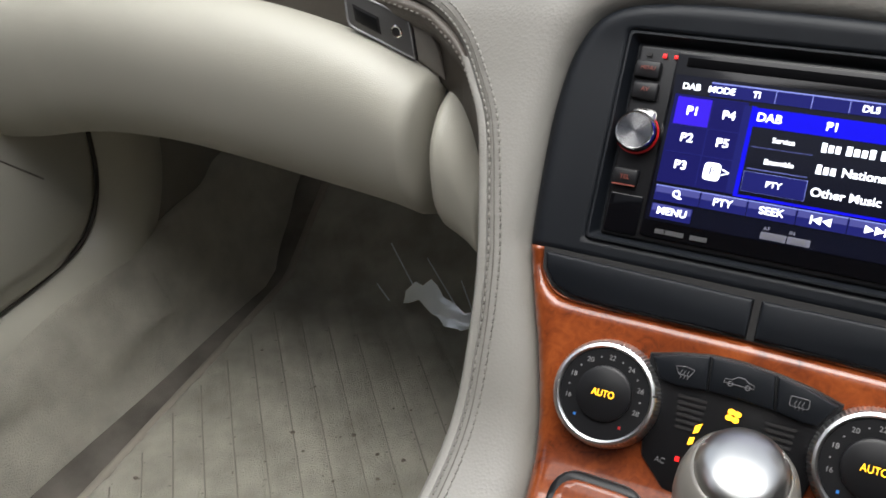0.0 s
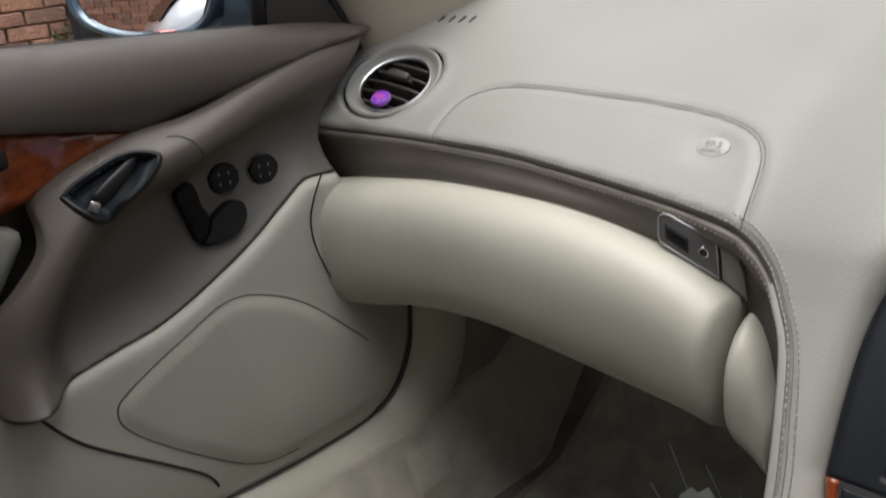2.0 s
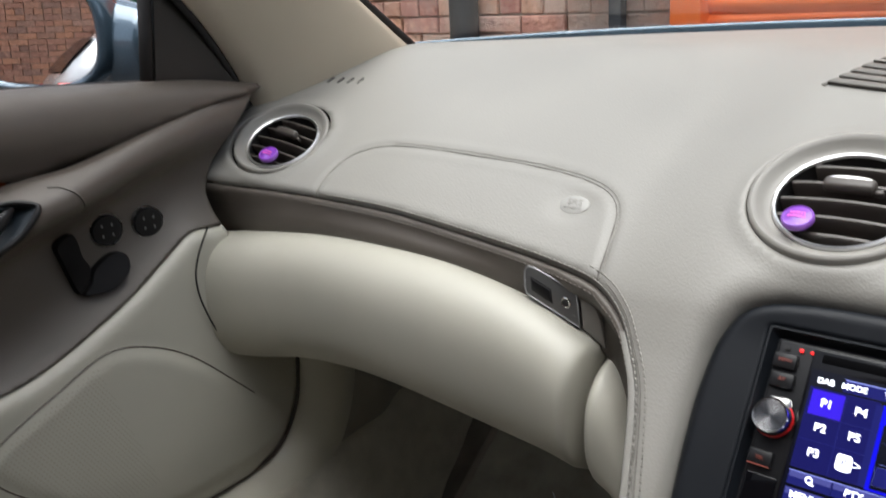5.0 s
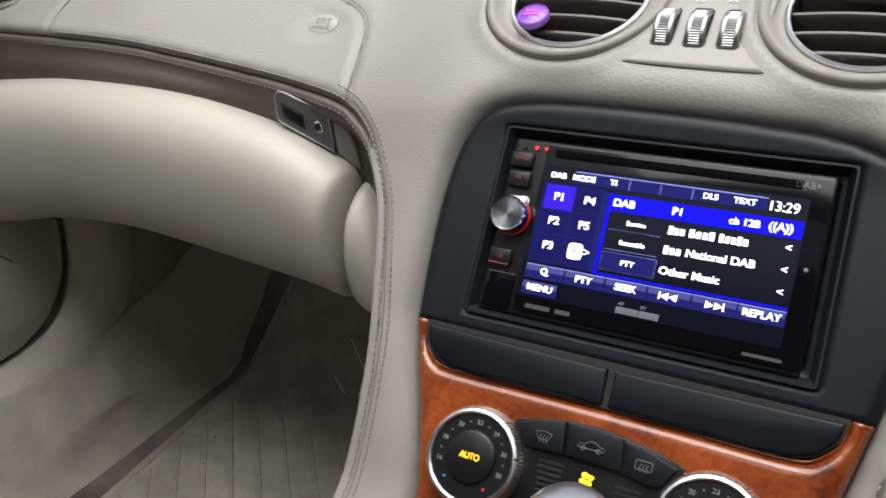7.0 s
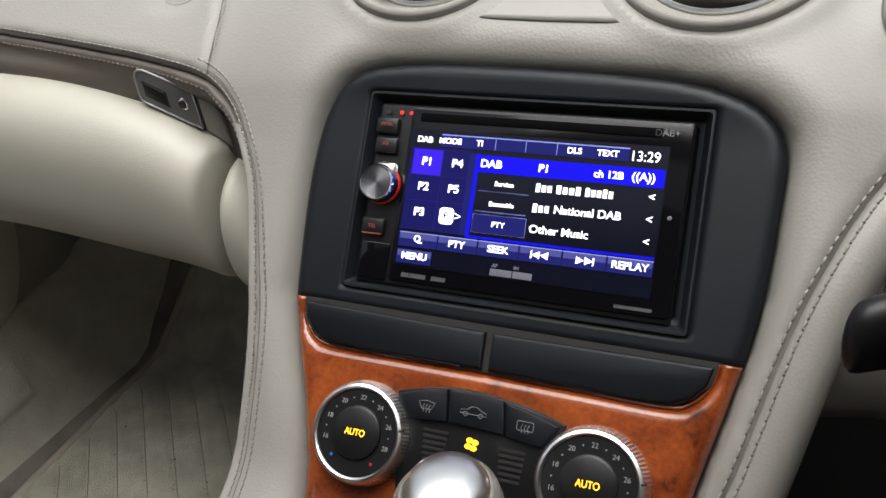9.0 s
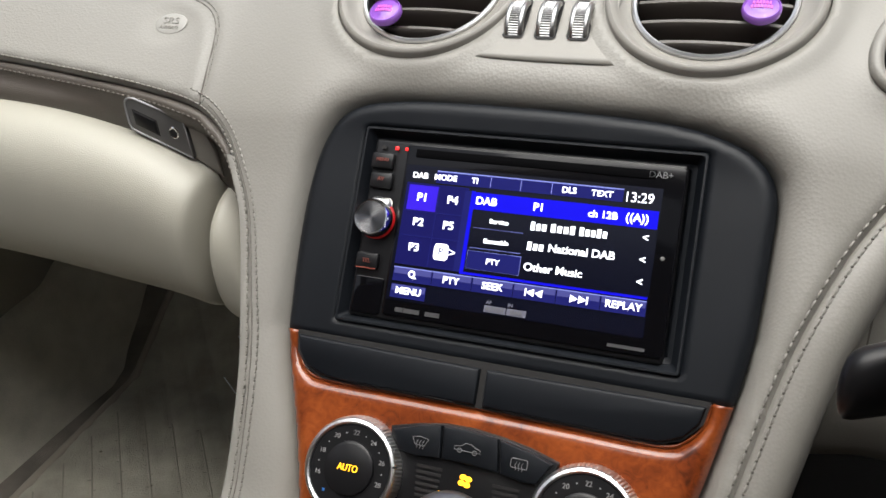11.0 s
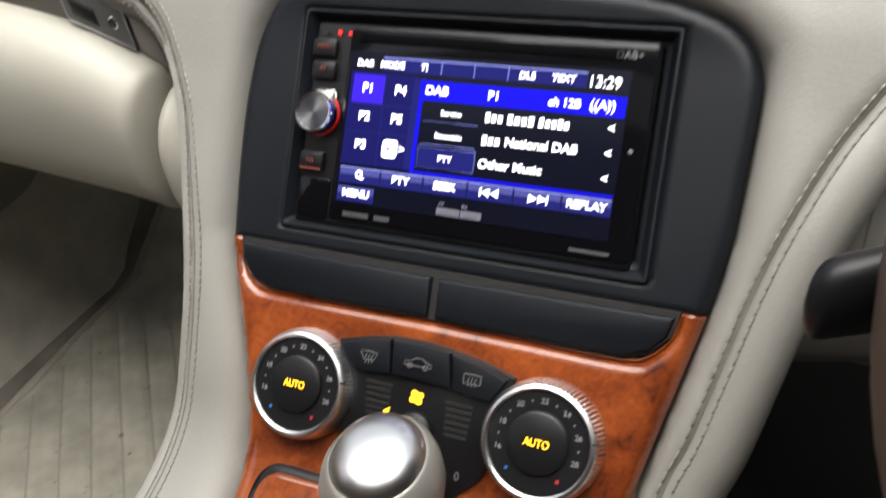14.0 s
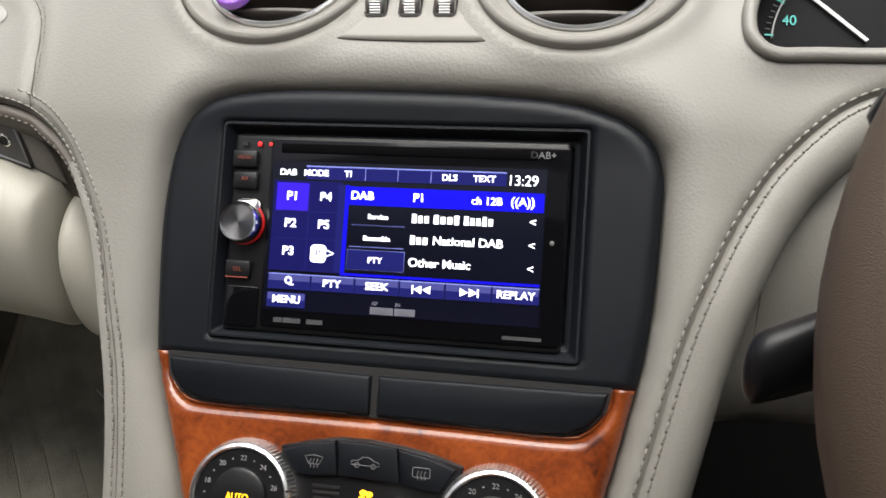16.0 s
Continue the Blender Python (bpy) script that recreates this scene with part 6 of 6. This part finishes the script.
face = STACK.to_3x3() @ Vector((0, -1, 0))
for i, q in enumerate(edge):
    p = STACK @ on_dash(q[0], q[1], 0.001)
    a, b = edge[max(i - 1, 0)], edge[min(i + 1, len(edge) - 1)]
    run = STACK.to_3x3() @ Vector((b[0] - a[0], 0, b[1] - a[1])).normalized()
    out = run.cross(face).normalized()
    if out.x < 0 and q[1] < 0.1 or out.z > 0.2:
        out = -out
    rows.append([p + out * d + face * h for d, h in ((-0.001, -0.003), (0.0008, 0.0006), (0.0035, 0.0020), (0.011, 0.0028), (0.018, 0.0005), (0.0235, -0.007), (0.026, -0.020), (0.025, -0.07))])
part("edge_roll", loft(rows), TAUPE, knee, "rounded leather edge roll")
part("edge_roll_stitching", stitches([r[2] + face * 0.0002 for r in rows], 0.0060, 0.0036, 0.0008), THREAD, knee)
tagged(part("needle_trace", stitches([r[2] + face * 0.0001 for r in rows], 0.0060, 0.0014, 0.0008, 0.0), HOLE, knee), kind="stuff")
rows = []
for q in LEFT_SEAM[76:]:
    p = STACK @ on_dash(q[0], q[1], 0.001)
    nrm = (STACK.to_3x3() @ Vector((0, -1, 0)))
    rows.append([p + Vector((-d, 0, 0)) + nrm * h for d, h in ((-0.001, -0.001), (0.0035, 0.0005), (0.0065, -0.004), (0.0075, -0.012), (0.006, -0.05), (0.0, -0.13))])
roll = thing("console_edge_roll", Matrix(), "taupe leather edge roll along the centre stack", "console trim")
part("roll_skin", loft(rows), TAUPE, roll)

# steering column, stalk, wheel
column = thing("steering_column", Matrix.Translation((0.33, 0.02, 0.78)), "dark steering column shroud with a black stalk", "steering column")
COLUMN_AXIS = pose(0, 0, 0, 64, 0, 0)
part("shroud", spun([(0.0, -0.12), (0.062, -0.12), (0.066, -0.02), (0.060, 0.08), (0.045, 0.10), (0.0, 0.10)], 40), SATIN_BLACK, column, smooth=None, m=COLUMN_AXIS)
stalk_tip = Vector((0.170, -0.074, 0.7775)) - Vector((0.33, 0.02, 0.78))
stalk_in = Vector((0.285, -0.040, 0.806)) - Vector((0.33, 0.02, 0.78))
rows = []
for t in (0.0, 0.006, 0.018, 0.035, 0.06, 0.09, 0.12, 0.2, 0.35, 0.5, 0.75, 1.0):
    c = stalk_tip.lerp(stalk_in, t)
    k = math.sqrt(max(0.01, 1 - (1 - t / 0.09) ** 4)) if t < 0.09 else 1.0
    rows.append([c + Vector((0, 0.011 * k * math.cos(a), (0.0160 + 0.006 * t) * k * math.sin(a))) for a in [j * math.tau / 18 for j in range(18)]])
part("stalk", loft(rows, True, True), SATIN_BLACK, column, "black wiper and indicator stalk")
cruise_in, cruise_tip = Vector((-0.05, -0.06, 0.055)), Vector((0.212, -0.020, 0.866)) - Vector((0.33, 0.02, 0.78))
part("cruise_lever", tube([cruise_in, cruise_in.lerp(cruise_tip, 0.75), cruise_in.lerp(cruise_tip, 0.80), cruise_in.lerp(cruise_tip, 0.96), cruise_tip], [0.005, 0.005, 0.0085, 0.0088, 0.006], 14), SATIN_BLACK, column, "short black cruise lever")
wheel_t = thing("steering_wheel", Matrix.Translation((0.393, -0.095, 0.812)) @ pose(0, 0, 0, 62, 0, 0), "dark brown leather steering wheel", "steering wheel")
RIM = 0.188
n = 72
rows = [[Vector((RIM * math.cos(a), RIM * math.sin(a), 0)) + 0.0175 * (math.cos(b) * Vector((math.cos(a), math.sin(a), 0)) + 1.1 * math.sin(b) * Vector((0, 0, 1))) for b in [j * math.tau / 14 for j in range(14)]] for a in [k * math.tau / n for k in range(n + 1)]]
part("rim", loft(rows, True), BROWN_LEATHER, wheel_t, "brown leather rim")
part("airbag_boss", spun([(0.0, 0.015), (0.06, 0.012), (0.072, 0.0), (0.07, -0.04), (0.0, -0.05)], 40), BROWN_LEATHER, wheel_t, smooth=None)
for a in (0, 180, 270):
    part("spoke", box(0.12, 0, -0.012, 0.125, 0.034, 0.014, 0.006, 3), BROWN_LEATHER, wheel_t, m=pose(0, 0, 0, 0, 0, a))

# ---- closing the cabin ----
cabin = thing("cabin_shell", Matrix(), "unseen plain taupe cabin closing with an added tinted roof pane", "cabin lining", kind="structure")


def roof_z(x, y):
    return 1.352 - 0.09 * x * x - 0.05 * max(0, -y - 0.6)


for name, x0, x1, y0, y1 in (("roof_side", -0.66, -0.50, -0.70, -0.34), ("roof_side", 0.50, 0.66, -0.70, -0.34), ("roof_rear", -0.50, 0.50, -0.70, -0.66), ("roof_front", -0.50, 0.50, -0.42, -0.34)):
    for dz, mt in ((0.0, HEADLINER), (0.03, PAINT_BLUE)):
        part(name, loft([[Vector((x0 + (x1 - x0) * i / 6, y0 + (y1 - y0) * k / 8, roof_z(x0 + (x1 - x0) * i / 6, y0 + (y1 - y0) * k / 8) + dz)) for i in range(7)] for k in range(9)]), mt, cabin)
# Added pane, nowhere in view, that lets soft light down into the cabin.
part("roof_pane", loft([[Vector((-0.50 + 1.0 * i / 8, -0.66 + 0.24 * k / 4, roof_z(-0.50 + 1.0 * i / 8, -0.66 + 0.24 * k / 4) + 0.015)) for i in range(9)] for k in range(5)]), ADDED_ROOF_TINT, cabin, "unseen tinted pane added to let top light in")
part("screen_header", box(0, -0.345, 1.325, 1.26, 0.06, 0.035, 0.012, 3), HEADLINER, cabin, "padded windscreen header")
# Unseen wall set close behind the camera to hold back rear light.
part("rear_wall", box(0, -0.68, 0.81, 1.44, 0.04, 1.02), DARK_TAUPE, cabin, smooth=False)
# Unseen wall across the driver's window, added to keep light off the door.
part("driver_side_wall", box(0.735, -0.40, 0.84, 0.03, 1.60, 1.04), DARK_TAUPE, cabin, smooth=False)
# Driver's footwell shade is put into the near-black colour of floor and bulkhead.
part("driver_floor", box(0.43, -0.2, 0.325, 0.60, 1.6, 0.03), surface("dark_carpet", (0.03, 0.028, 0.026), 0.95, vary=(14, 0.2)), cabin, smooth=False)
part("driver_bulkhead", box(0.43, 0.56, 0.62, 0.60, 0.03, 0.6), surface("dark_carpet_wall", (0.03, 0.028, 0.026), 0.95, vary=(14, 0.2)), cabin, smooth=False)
part("outer_sill", box(-0.75, -0.3, 0.40, 0.05, 1.7, 0.20), PAINT_BLUE, cabin, smooth=False)
# ---- wing mirror ----
MN = Vector((0.459, -0.888, 0.0475)).normalized()
MC = Vector((-0.861, -0.022, 1.003))
MX = Vector((0, 0, 1)).cross(MN).normalized()
MY = MN.cross(MX)
MM = Matrix((MX, MY, MN)).transposed().to_4x4()
MM.translation = MC
wing = thing("wing_mirror", MM, "metallic blue wing mirror reflecting the yard", "wing mirror")


def mirror_line(k, grow=0.0):
    a = k * math.tau / 48
    c, s = math.cos(a), math.sin(a)
    x = 0.093 * math.copysign(abs(c) ** 0.72, c)
    y = (0.058 if s > 0 else 0.056) * math.copysign(abs(s) ** 0.75, s)
    y *= 1.0 + 0.12 * (x / 0.09)
    f = 1 + grow
    return x * f, y * f


bm = bmesh.new()
bm.faces.new([bm.verts.new((*mirror_line(k, -0.10), -0.002)) for k in range(48)])
part("mirror_pane", bm, MIRROR, wing, "clear mirror pane", smooth=False)
rows = []
for grow, z in ((-0.10, -0.004), (-0.06, 0.004), (0.0, 0.006), (0.06, 0.0), (0.09, -0.012), (0.08, -0.035), (-0.02, -0.065), (-0.25, -0.085), (-0.6, -0.095), (-0.97, -0.098)):
    rows.append([Vector((*mirror_line(k, grow), z)) for k in range(48)])
part("mirror_shell", loft(rows, True), PAINT_BLUE, wing, "glossy blue-grey shell")
part("mirror_arm", loft([[Vector((0.072 + 0.066 * t, -0.012 - 0.004 * t, -0.040 + 0.006 * t)) + Vector((0.0, (0.052 - 0.014 * t) * math.cos(a), (0.036 - 0.006 * t) * math.sin(a))) for a in [k * math.tau / 20 for k in range(20)]] for t in (0, 0.25, 0.5, 0.75, 1)], True, True), PAINT_BLUE, wing, "painted mirror foot")

# ---- outside ----
ground = thing("ground", Matrix(), "asphalt yard reaching to the horizon", "ground", kind="structure")
bm = bmesh.new()
bm.faces.new([bm.verts.new(q) for q in ((-300, -300, 0), (300, -300, 0), (300, 300, 0), (-300, 300, 0))])
part("ground_sheet", bm, ASPHALT, ground, smooth=False)
bank = thing("grass_bank", Matrix(), "mossy grass bank along the foot of the wall", "grass bank", kind="structure")
WA, WB = Vector((-5.09, 2.70, 0)), Vector((-5.09, -7.5, 0))
BANK = ((-0.05, 0.46), (0.4, 0.435), (0.95, 0.33), (1.6, 0.12), (1.95, 0.02), (2.3, -0.05))
rnd = random.Random(5)
rows = []
for k in range(110):
    p = WA.lerp(WB, k / 109)
    rows.append([p + Vector((d + 0.04 * rnd.random(), 0, z + 0.05 * rnd.random())) for d, z in BANK])
part("bank_turf", loft(rows), MOSS, bank)
bm = bmesh.new()
for k in range(16000):
    d = 0.02 + 1.6 * rnd.random() ** 1.3
    p = WA.lerp(WB, rnd.random()) + Vector((d, 0, 0))
    h = 0.02 + 0.06 * rnd.random()
    z = float(np.interp(d, [q[0] for q in BANK], [q[1] for q in BANK])) + 0.015
    a = rnd.random() * math.tau
    s = Vector((math.cos(a), math.sin(a), 0)) * 0.006
    b = p + Vector((0, 0, z))
    bm.faces.new([bm.verts.new(b - s), bm.verts.new(b + s), bm.verts.new(b + Vector((rnd.uniform(-0.03, 0.03), rnd.uniform(-0.03, 0.03), h)))])
tagged(part("grass_blades", bm, surface("grass", (0.085, 0.098, 0.035), 0.8, vary=(6, 0.3)), bank, smooth=False), kind="stuff")
ivy = thing("wall_ivy", Matrix(), "dark straggling weeds along the foot of the wall", "weeds", kind="stuff")
bm = bmesh.new()
for k in range(9000):
    q = Vector((-5.07 + 0.10 * rnd.random(), rnd.uniform(-4.0, 2.6), 0))
    top = 0.12 + 0.05 * math.sin(q.y * 5.1) + 0.03 * math.sin(q.y * 13.7)
    q.z = 0.42 + 1.5 * top * rnd.random() ** 0.7
    r = 0.008 + 0.012 * rnd.random()
    m = Matrix.Translation(q) @ pose(0, 0, 0, rnd.uniform(-50, 50), rnd.uniform(30, 110), rnd.uniform(-60, 60))
    bm.faces.new([bm.verts.new(m @ Vector((r * x, r * y, 0))) for x, y in ((-1, 0), (0, -0.6), (1, 0), (0, 0.6))])
tagged(part("weed_leaves", bm, surface("weed_leaf", (0.055, 0.062, 0.028), 0.7, vary=(5, 0.4)), ivy, smooth=False), kind="stuff")


def far_brick(stone):
    """The same bricks where they are joined into one mesh."""
    m = stone.copy()
    m.name = stone.name + "_joined"
    n, l = m.node_tree.nodes, m.node_tree.links
    geo = next(x for x in n if x.bl_idname == "ShaderNodeNewGeometry")
    ramp = next(x for x in n if x.bl_idname == "ShaderNodeValToRGB")
    l.new(geo.outputs["Random Per Island"], ramp.inputs[0])
    return m


def brick_mesh(stone):
    bm = box(0, 0, 0, 0.224, 0.03, 0.071, 0.006, 1)
    return mesh_from("brick", bm, stone, False)


def brick_wall(name, a, b, height, lo, pick, label, stone, bed):
    """A wall from a to b; bricks that pick(along, z) takes are parts, the rest one mesh."""
    run = b - a
    length, d = run.length, run.normalized()
    nrm = Vector((d.y, -d.x, 0))
    if nrm.dot(Vector((0, 0, 0)) - a) < 0:
        nrm = -nrm
    wall = thing(name, Matrix(), label, "brick wall", kind="structure")
    m = Matrix((d, -nrm, Vector((0, 0, 1)))).transposed().to_4x4()
    body = box(length / 2, 0.115, height / 2, length, 0.20, height)
    part("mortar_bed", body, bed, wall, smooth=False, m=Matrix.Translation(a) @ m)
    rnd = random.Random(len(name) * 7 + 3)
    one, joined = brick_mesh(stone), far_brick(stone)
    rest = bmesh.new()
    for row in range(int(height / 0.080)):
        z = row * 0.080 + 0.04
        x = -0.1175 * (row % 2)
        header = row % 6 == 5
        stepx = 0.1175 if header else 0.235
        while x < length:
            cx = x + stepx / 2
            x += stepx
            if not 0.02 < cx < length - 0.02 or z < lo:
                continue
            q = a + d * cx + nrm * rnd.uniform(-0.007, 0.006) + Vector((0, 0, z + rnd.uniform(-0.002, 0.002)))
            mm = Matrix.Translation(q) @ m @ pose(0, 0, 0, 0, rnd.uniform(-0.6, 0.6), rnd.uniform(-0.8, 0.8)) @ Matrix.Diagonal(((0.48 if header else 1.0) * rnd.uniform(0.95, 1.035), 1, rnd.uniform(0.95, 1.08), 1))
            if pick(cx, z):
                ob = new("brick", one)
                ob.parent = wall
                ob.matrix_basis = mm
            else:
                vs = [rest.verts.new(mm @ Vector(c)) for c in ((-0.112, -0.015, -0.0355), (0.112, -0.015, -0.0355), (0.112, -0.015, 0.0355), (-0.112, -0.015, 0.0355),
                                                               (-0.112, 0.01, -0.0355), (0.112, 0.01, -0.0355), (0.112, 0.01, 0.0355), (-0.112, 0.01, 0.0355))]
                for f in ((0, 1, 2, 3), (0, 4, 5, 1), (1, 5, 6, 2), (2, 6, 7, 3), (3, 7, 4, 0)):
                    rest.faces.new([vs[i] for i in f])
    if len(rest.faces):
        tagged(part("brick_courses", rest, joined, wall, smooth=False), kind="stuff")
    else:
        rest.free()
    return wall


brick_wall("wall_north", Vector((-5.0, 2.72, 0)), Vector((-1.48, 2.72, 0)), 2.2, 0.45, lambda x, z: 0.55 < z < 1.55 and x > 1.4, "weathered pink brick wall ahead of the car, toned paler for its light", BRICK, MORTAR)
brick_wall("wall_west", Vector((-5.122, -12.0, 0)), Vector((-5.122, 2.72, 0)), 3.8, 0.35, lambda x, z: 12.0 < x < 14.7 and 0.6 < z < 1.95, "sooty old red brick boundary wall beside the yard, toned darker for shade", OLD_BRICK, OLD_MORTAR)
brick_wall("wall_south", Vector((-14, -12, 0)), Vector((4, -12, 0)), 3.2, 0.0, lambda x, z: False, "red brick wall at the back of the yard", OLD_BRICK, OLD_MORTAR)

# orange roller shutter
shutter = thing("roller_shutter", Matrix.Translation((-1.32, 2.66, 0)), "orange painted roller shutter door with frame", "roller shutter")
part("jamb", box(-0.055, 0.02, 1.25, 0.12, 0.14, 2.5, 0.006), ORANGE, shutter, "flat orange jamb")
for k in range(34):
    z = 0.04 + 0.075 * k
    rows = [[(x, 0.03 - 0.016 * math.sin(math.pi * t / 6), z + 0.074 * t / 6) for t in range(7)] for x in (0.0, 1.3, 2.6)]
    part("shutter_slat", loft(rows), ORANGE, shutter, "curved orange slat")
part("shutter_back", box(1.3, 0.10, 1.3, 2.7, 0.04, 2.6), ORANGE, shutter, smooth=False)
wall_e = thing("wall_east", Matrix.Translation((-1.32, 2.66, 0)), "plain rendered wall beyond the shutter", "wall", kind="structure")
part("wall_face", box(4.2, 0.16, 1.6, 3.2, 0.2, 3.2), MORTAR, wall_e, smooth=False)

# white board on a post
board = thing("notice_board", Matrix.Translation((-1.685, 2.62, 0)), "blank white notice board on a dark post", "notice board")
part("board_panel", box(0.0, 0, 1.436, 0.50, 0.03, 0.95, 0.003), BOARD, board)
part("post", box(0.012, 0.03, 0.6, 0.055, 0.05, 1.2, 0.004), IRON, board, "dark metal post")
for dz in (0.0, 0.02, 0.05):
    part("print_bar", box(0.115, -0.0165, 1.036 + dz, 0.004, 0.001, 0.012), RUBBER, board, smooth=False)

# drain pipe, window and railing on the wall
pipe = thing("drain_pipe", Matrix.Translation((-2.43, 2.63, 0)), "dark grey iron drain pipe on the wall", "drain pipe")
part("pipe_tube", tube([(0, 0, 0), (0, 0, 1.3), (0, 0, 3.0)], 0.066, 16), IRON, pipe)
part("pipe_collar", tube([(0, 0, 1.45), (0, 0, 1.52)], 0.078, 16), IRON, pipe)
window = thing("window_1", Matrix.Translation((-3.75, 2.60, 1.50)), "white framed window behind iron railings", "window", kind="structure")
part("window_frame", box(0, 0.06, 0.3, 0.75, 0.05, 0.75, 0.006), BOARD, window)
part("pane", box(0, 0.03, 0.34, 0.60, 0.01, 0.56), surface("dull_window_glass", (0.35, 0.40, 0.38), 0.1), window, smooth=False)
rail = thing("iron_railing", Matrix.Translation((-3.9, 2.50, 1.38)), "black iron railing along the top of the wall", "railing")
part("bottom_rail", box(0.75, 0, 0.0, 2.1, 0.04, 0.03, 0.003), IRON, rail)
for k in range(20):
    part("railing_bar", box(-0.25 + 0.105 * k, 0, 0.32, 0.016, 0.016, 0.64), IRON, rail, smooth=False)

# posts and pipes before the boundary wall
for x, y, half in ((-4.85, 1.499, 0.060), (-4.945, 1.691, 0.025), (-4.85, 1.990, 0.057)):
    post = thing("iron_post", Matrix.Translation((x, y, 0)), "tall dark iron post before the brick wall", "post", "iron posts")
    part("post_shaft", box(0, 0, 2.0, 2 * half, 2 * half, 4.0, 0.006), IRON, post)
    part("post_bracket", box(0.0, -0.012, 1.31, 2.3 * half, 2.4 * half, 0.022, 0.005), IRON, post)
solo("green_pipe", tube([(-5.0, 2.593, 0), (-5.0, 2.593, 3.8)], 0.065, 14), GREEN_PAINT, "green painted pipe on the brick wall", "pipe")
solo("white_pipe", tube([(-5.0, 2.668, 0), (-5.0, 2.668, 3.8)], 0.026, 12), BOARD, "thin white pipe beside the green pipe", "pipe")

# parked silver hatchback behind
hatch = thing("parked_hatchback", Matrix.Translation((-2.50, -9.15, 0)) @ pose(0, 0, 0, 0, 0, 73), "parked silver hatchback with red tail lights", "car")
rows = []
for y, zs, half, low in ((0.02, (0.48, 0.62, 0.84, 0.90, 0.92), 0.70, 0.34), (-0.06, (0.52, 0.70, 0.92, 0.99, 1.01), 0.79, 0.28), (-0.20, (0.55, 0.75, 0.97, 1.14, 1.18), 0.83, 0.25), (-0.42, (0.56, 0.78, 0.99, 1.32, 1.38), 0.85, 0.24),
                         (-0.62, (0.56, 0.78, 0.99, 1.40, 1.47), 0.86, 0.23), (-1.6, (0.55, 0.78, 0.98, 1.43, 1.50), 0.86, 0.22), (-2.4, (0.55, 0.76, 0.96, 1.25, 1.32), 0.85, 0.22), (-3.0, (0.52, 0.72, 0.90, 0.95, 0.97), 0.82, 0.22), (-3.8, (0.48, 0.60, 0.70, 0.72, 0.73), 0.74, 0.25)):
    ring = [(-half * 0.9, y, low), (-half, y, zs[0]), (-half, y, zs[1]), (-half * 0.96, y, zs[2]), (-half * 0.76, y, zs[3]), (-half * 0.5, y, zs[4])]
    rows.append([Vector(q) for q in ring] + [Vector((-x, yy, z)) for x, yy, z in reversed(ring)])
part("car_body", auto_sharp(loft(rows, True, True), 48), PAINT_SILVER, hatch, smooth=None)
part("rear_window", loft([[(-0.56, -0.075, 1.045), (0.56, -0.075, 1.045)], [(-0.58, -0.20, 1.195), (0.58, -0.20, 1.195)], [(-0.54, -0.42, 1.394), (0.54, -0.42, 1.394)]]), GLOSS_BLACK, hatch, "dark sloping rear window")
for s in (-1, 1):
    part("tail_light", box(s * 0.735, -0.10, 0.86, 0.20, 0.24, 0.16, 0.06, 4), TAIL_RED, hatch, "red tail light")
    part("side_window", loft([[(s * 0.862, -0.45, 1.02), (s * 0.862, -2.3, 1.0)], [(s * 0.70, -0.6, 1.34), (s * 0.70, -2.0, 1.36)]]), GLOSS_BLACK, hatch, "dark side window")
    for y in (-0.75, -3.05):
        w = part("wheel", spun([(0.0, 0.09), (0.20, 0.09), (0.30, 0.08), (0.31, 0.0), (0.30, -0.08), (0.0, -0.09)], 28), RUBBER, hatch, "black tyre and wheel", smooth=None, m=pose(s * 0.76, y, 0.31, 0, 90, 0))
        part("wheel_rim", spun([(0.0, 0.0), (0.19, 0.0)], 20), SATIN, w, smooth=None, m=pose(0, 0, s * 0.092))
part("rear_bumper", box(0, 0.02, 0.42, 1.5, 0.14, 0.22, 0.05, 3), PAINT_SILVER, hatch)
part("number_plate", box(0, 0.10, 0.60, 0.50, 0.01, 0.11), surface("plain_plate", (0.55, 0.45, 0.06), 0.4), hatch, "plain yellow plate", smooth=False)
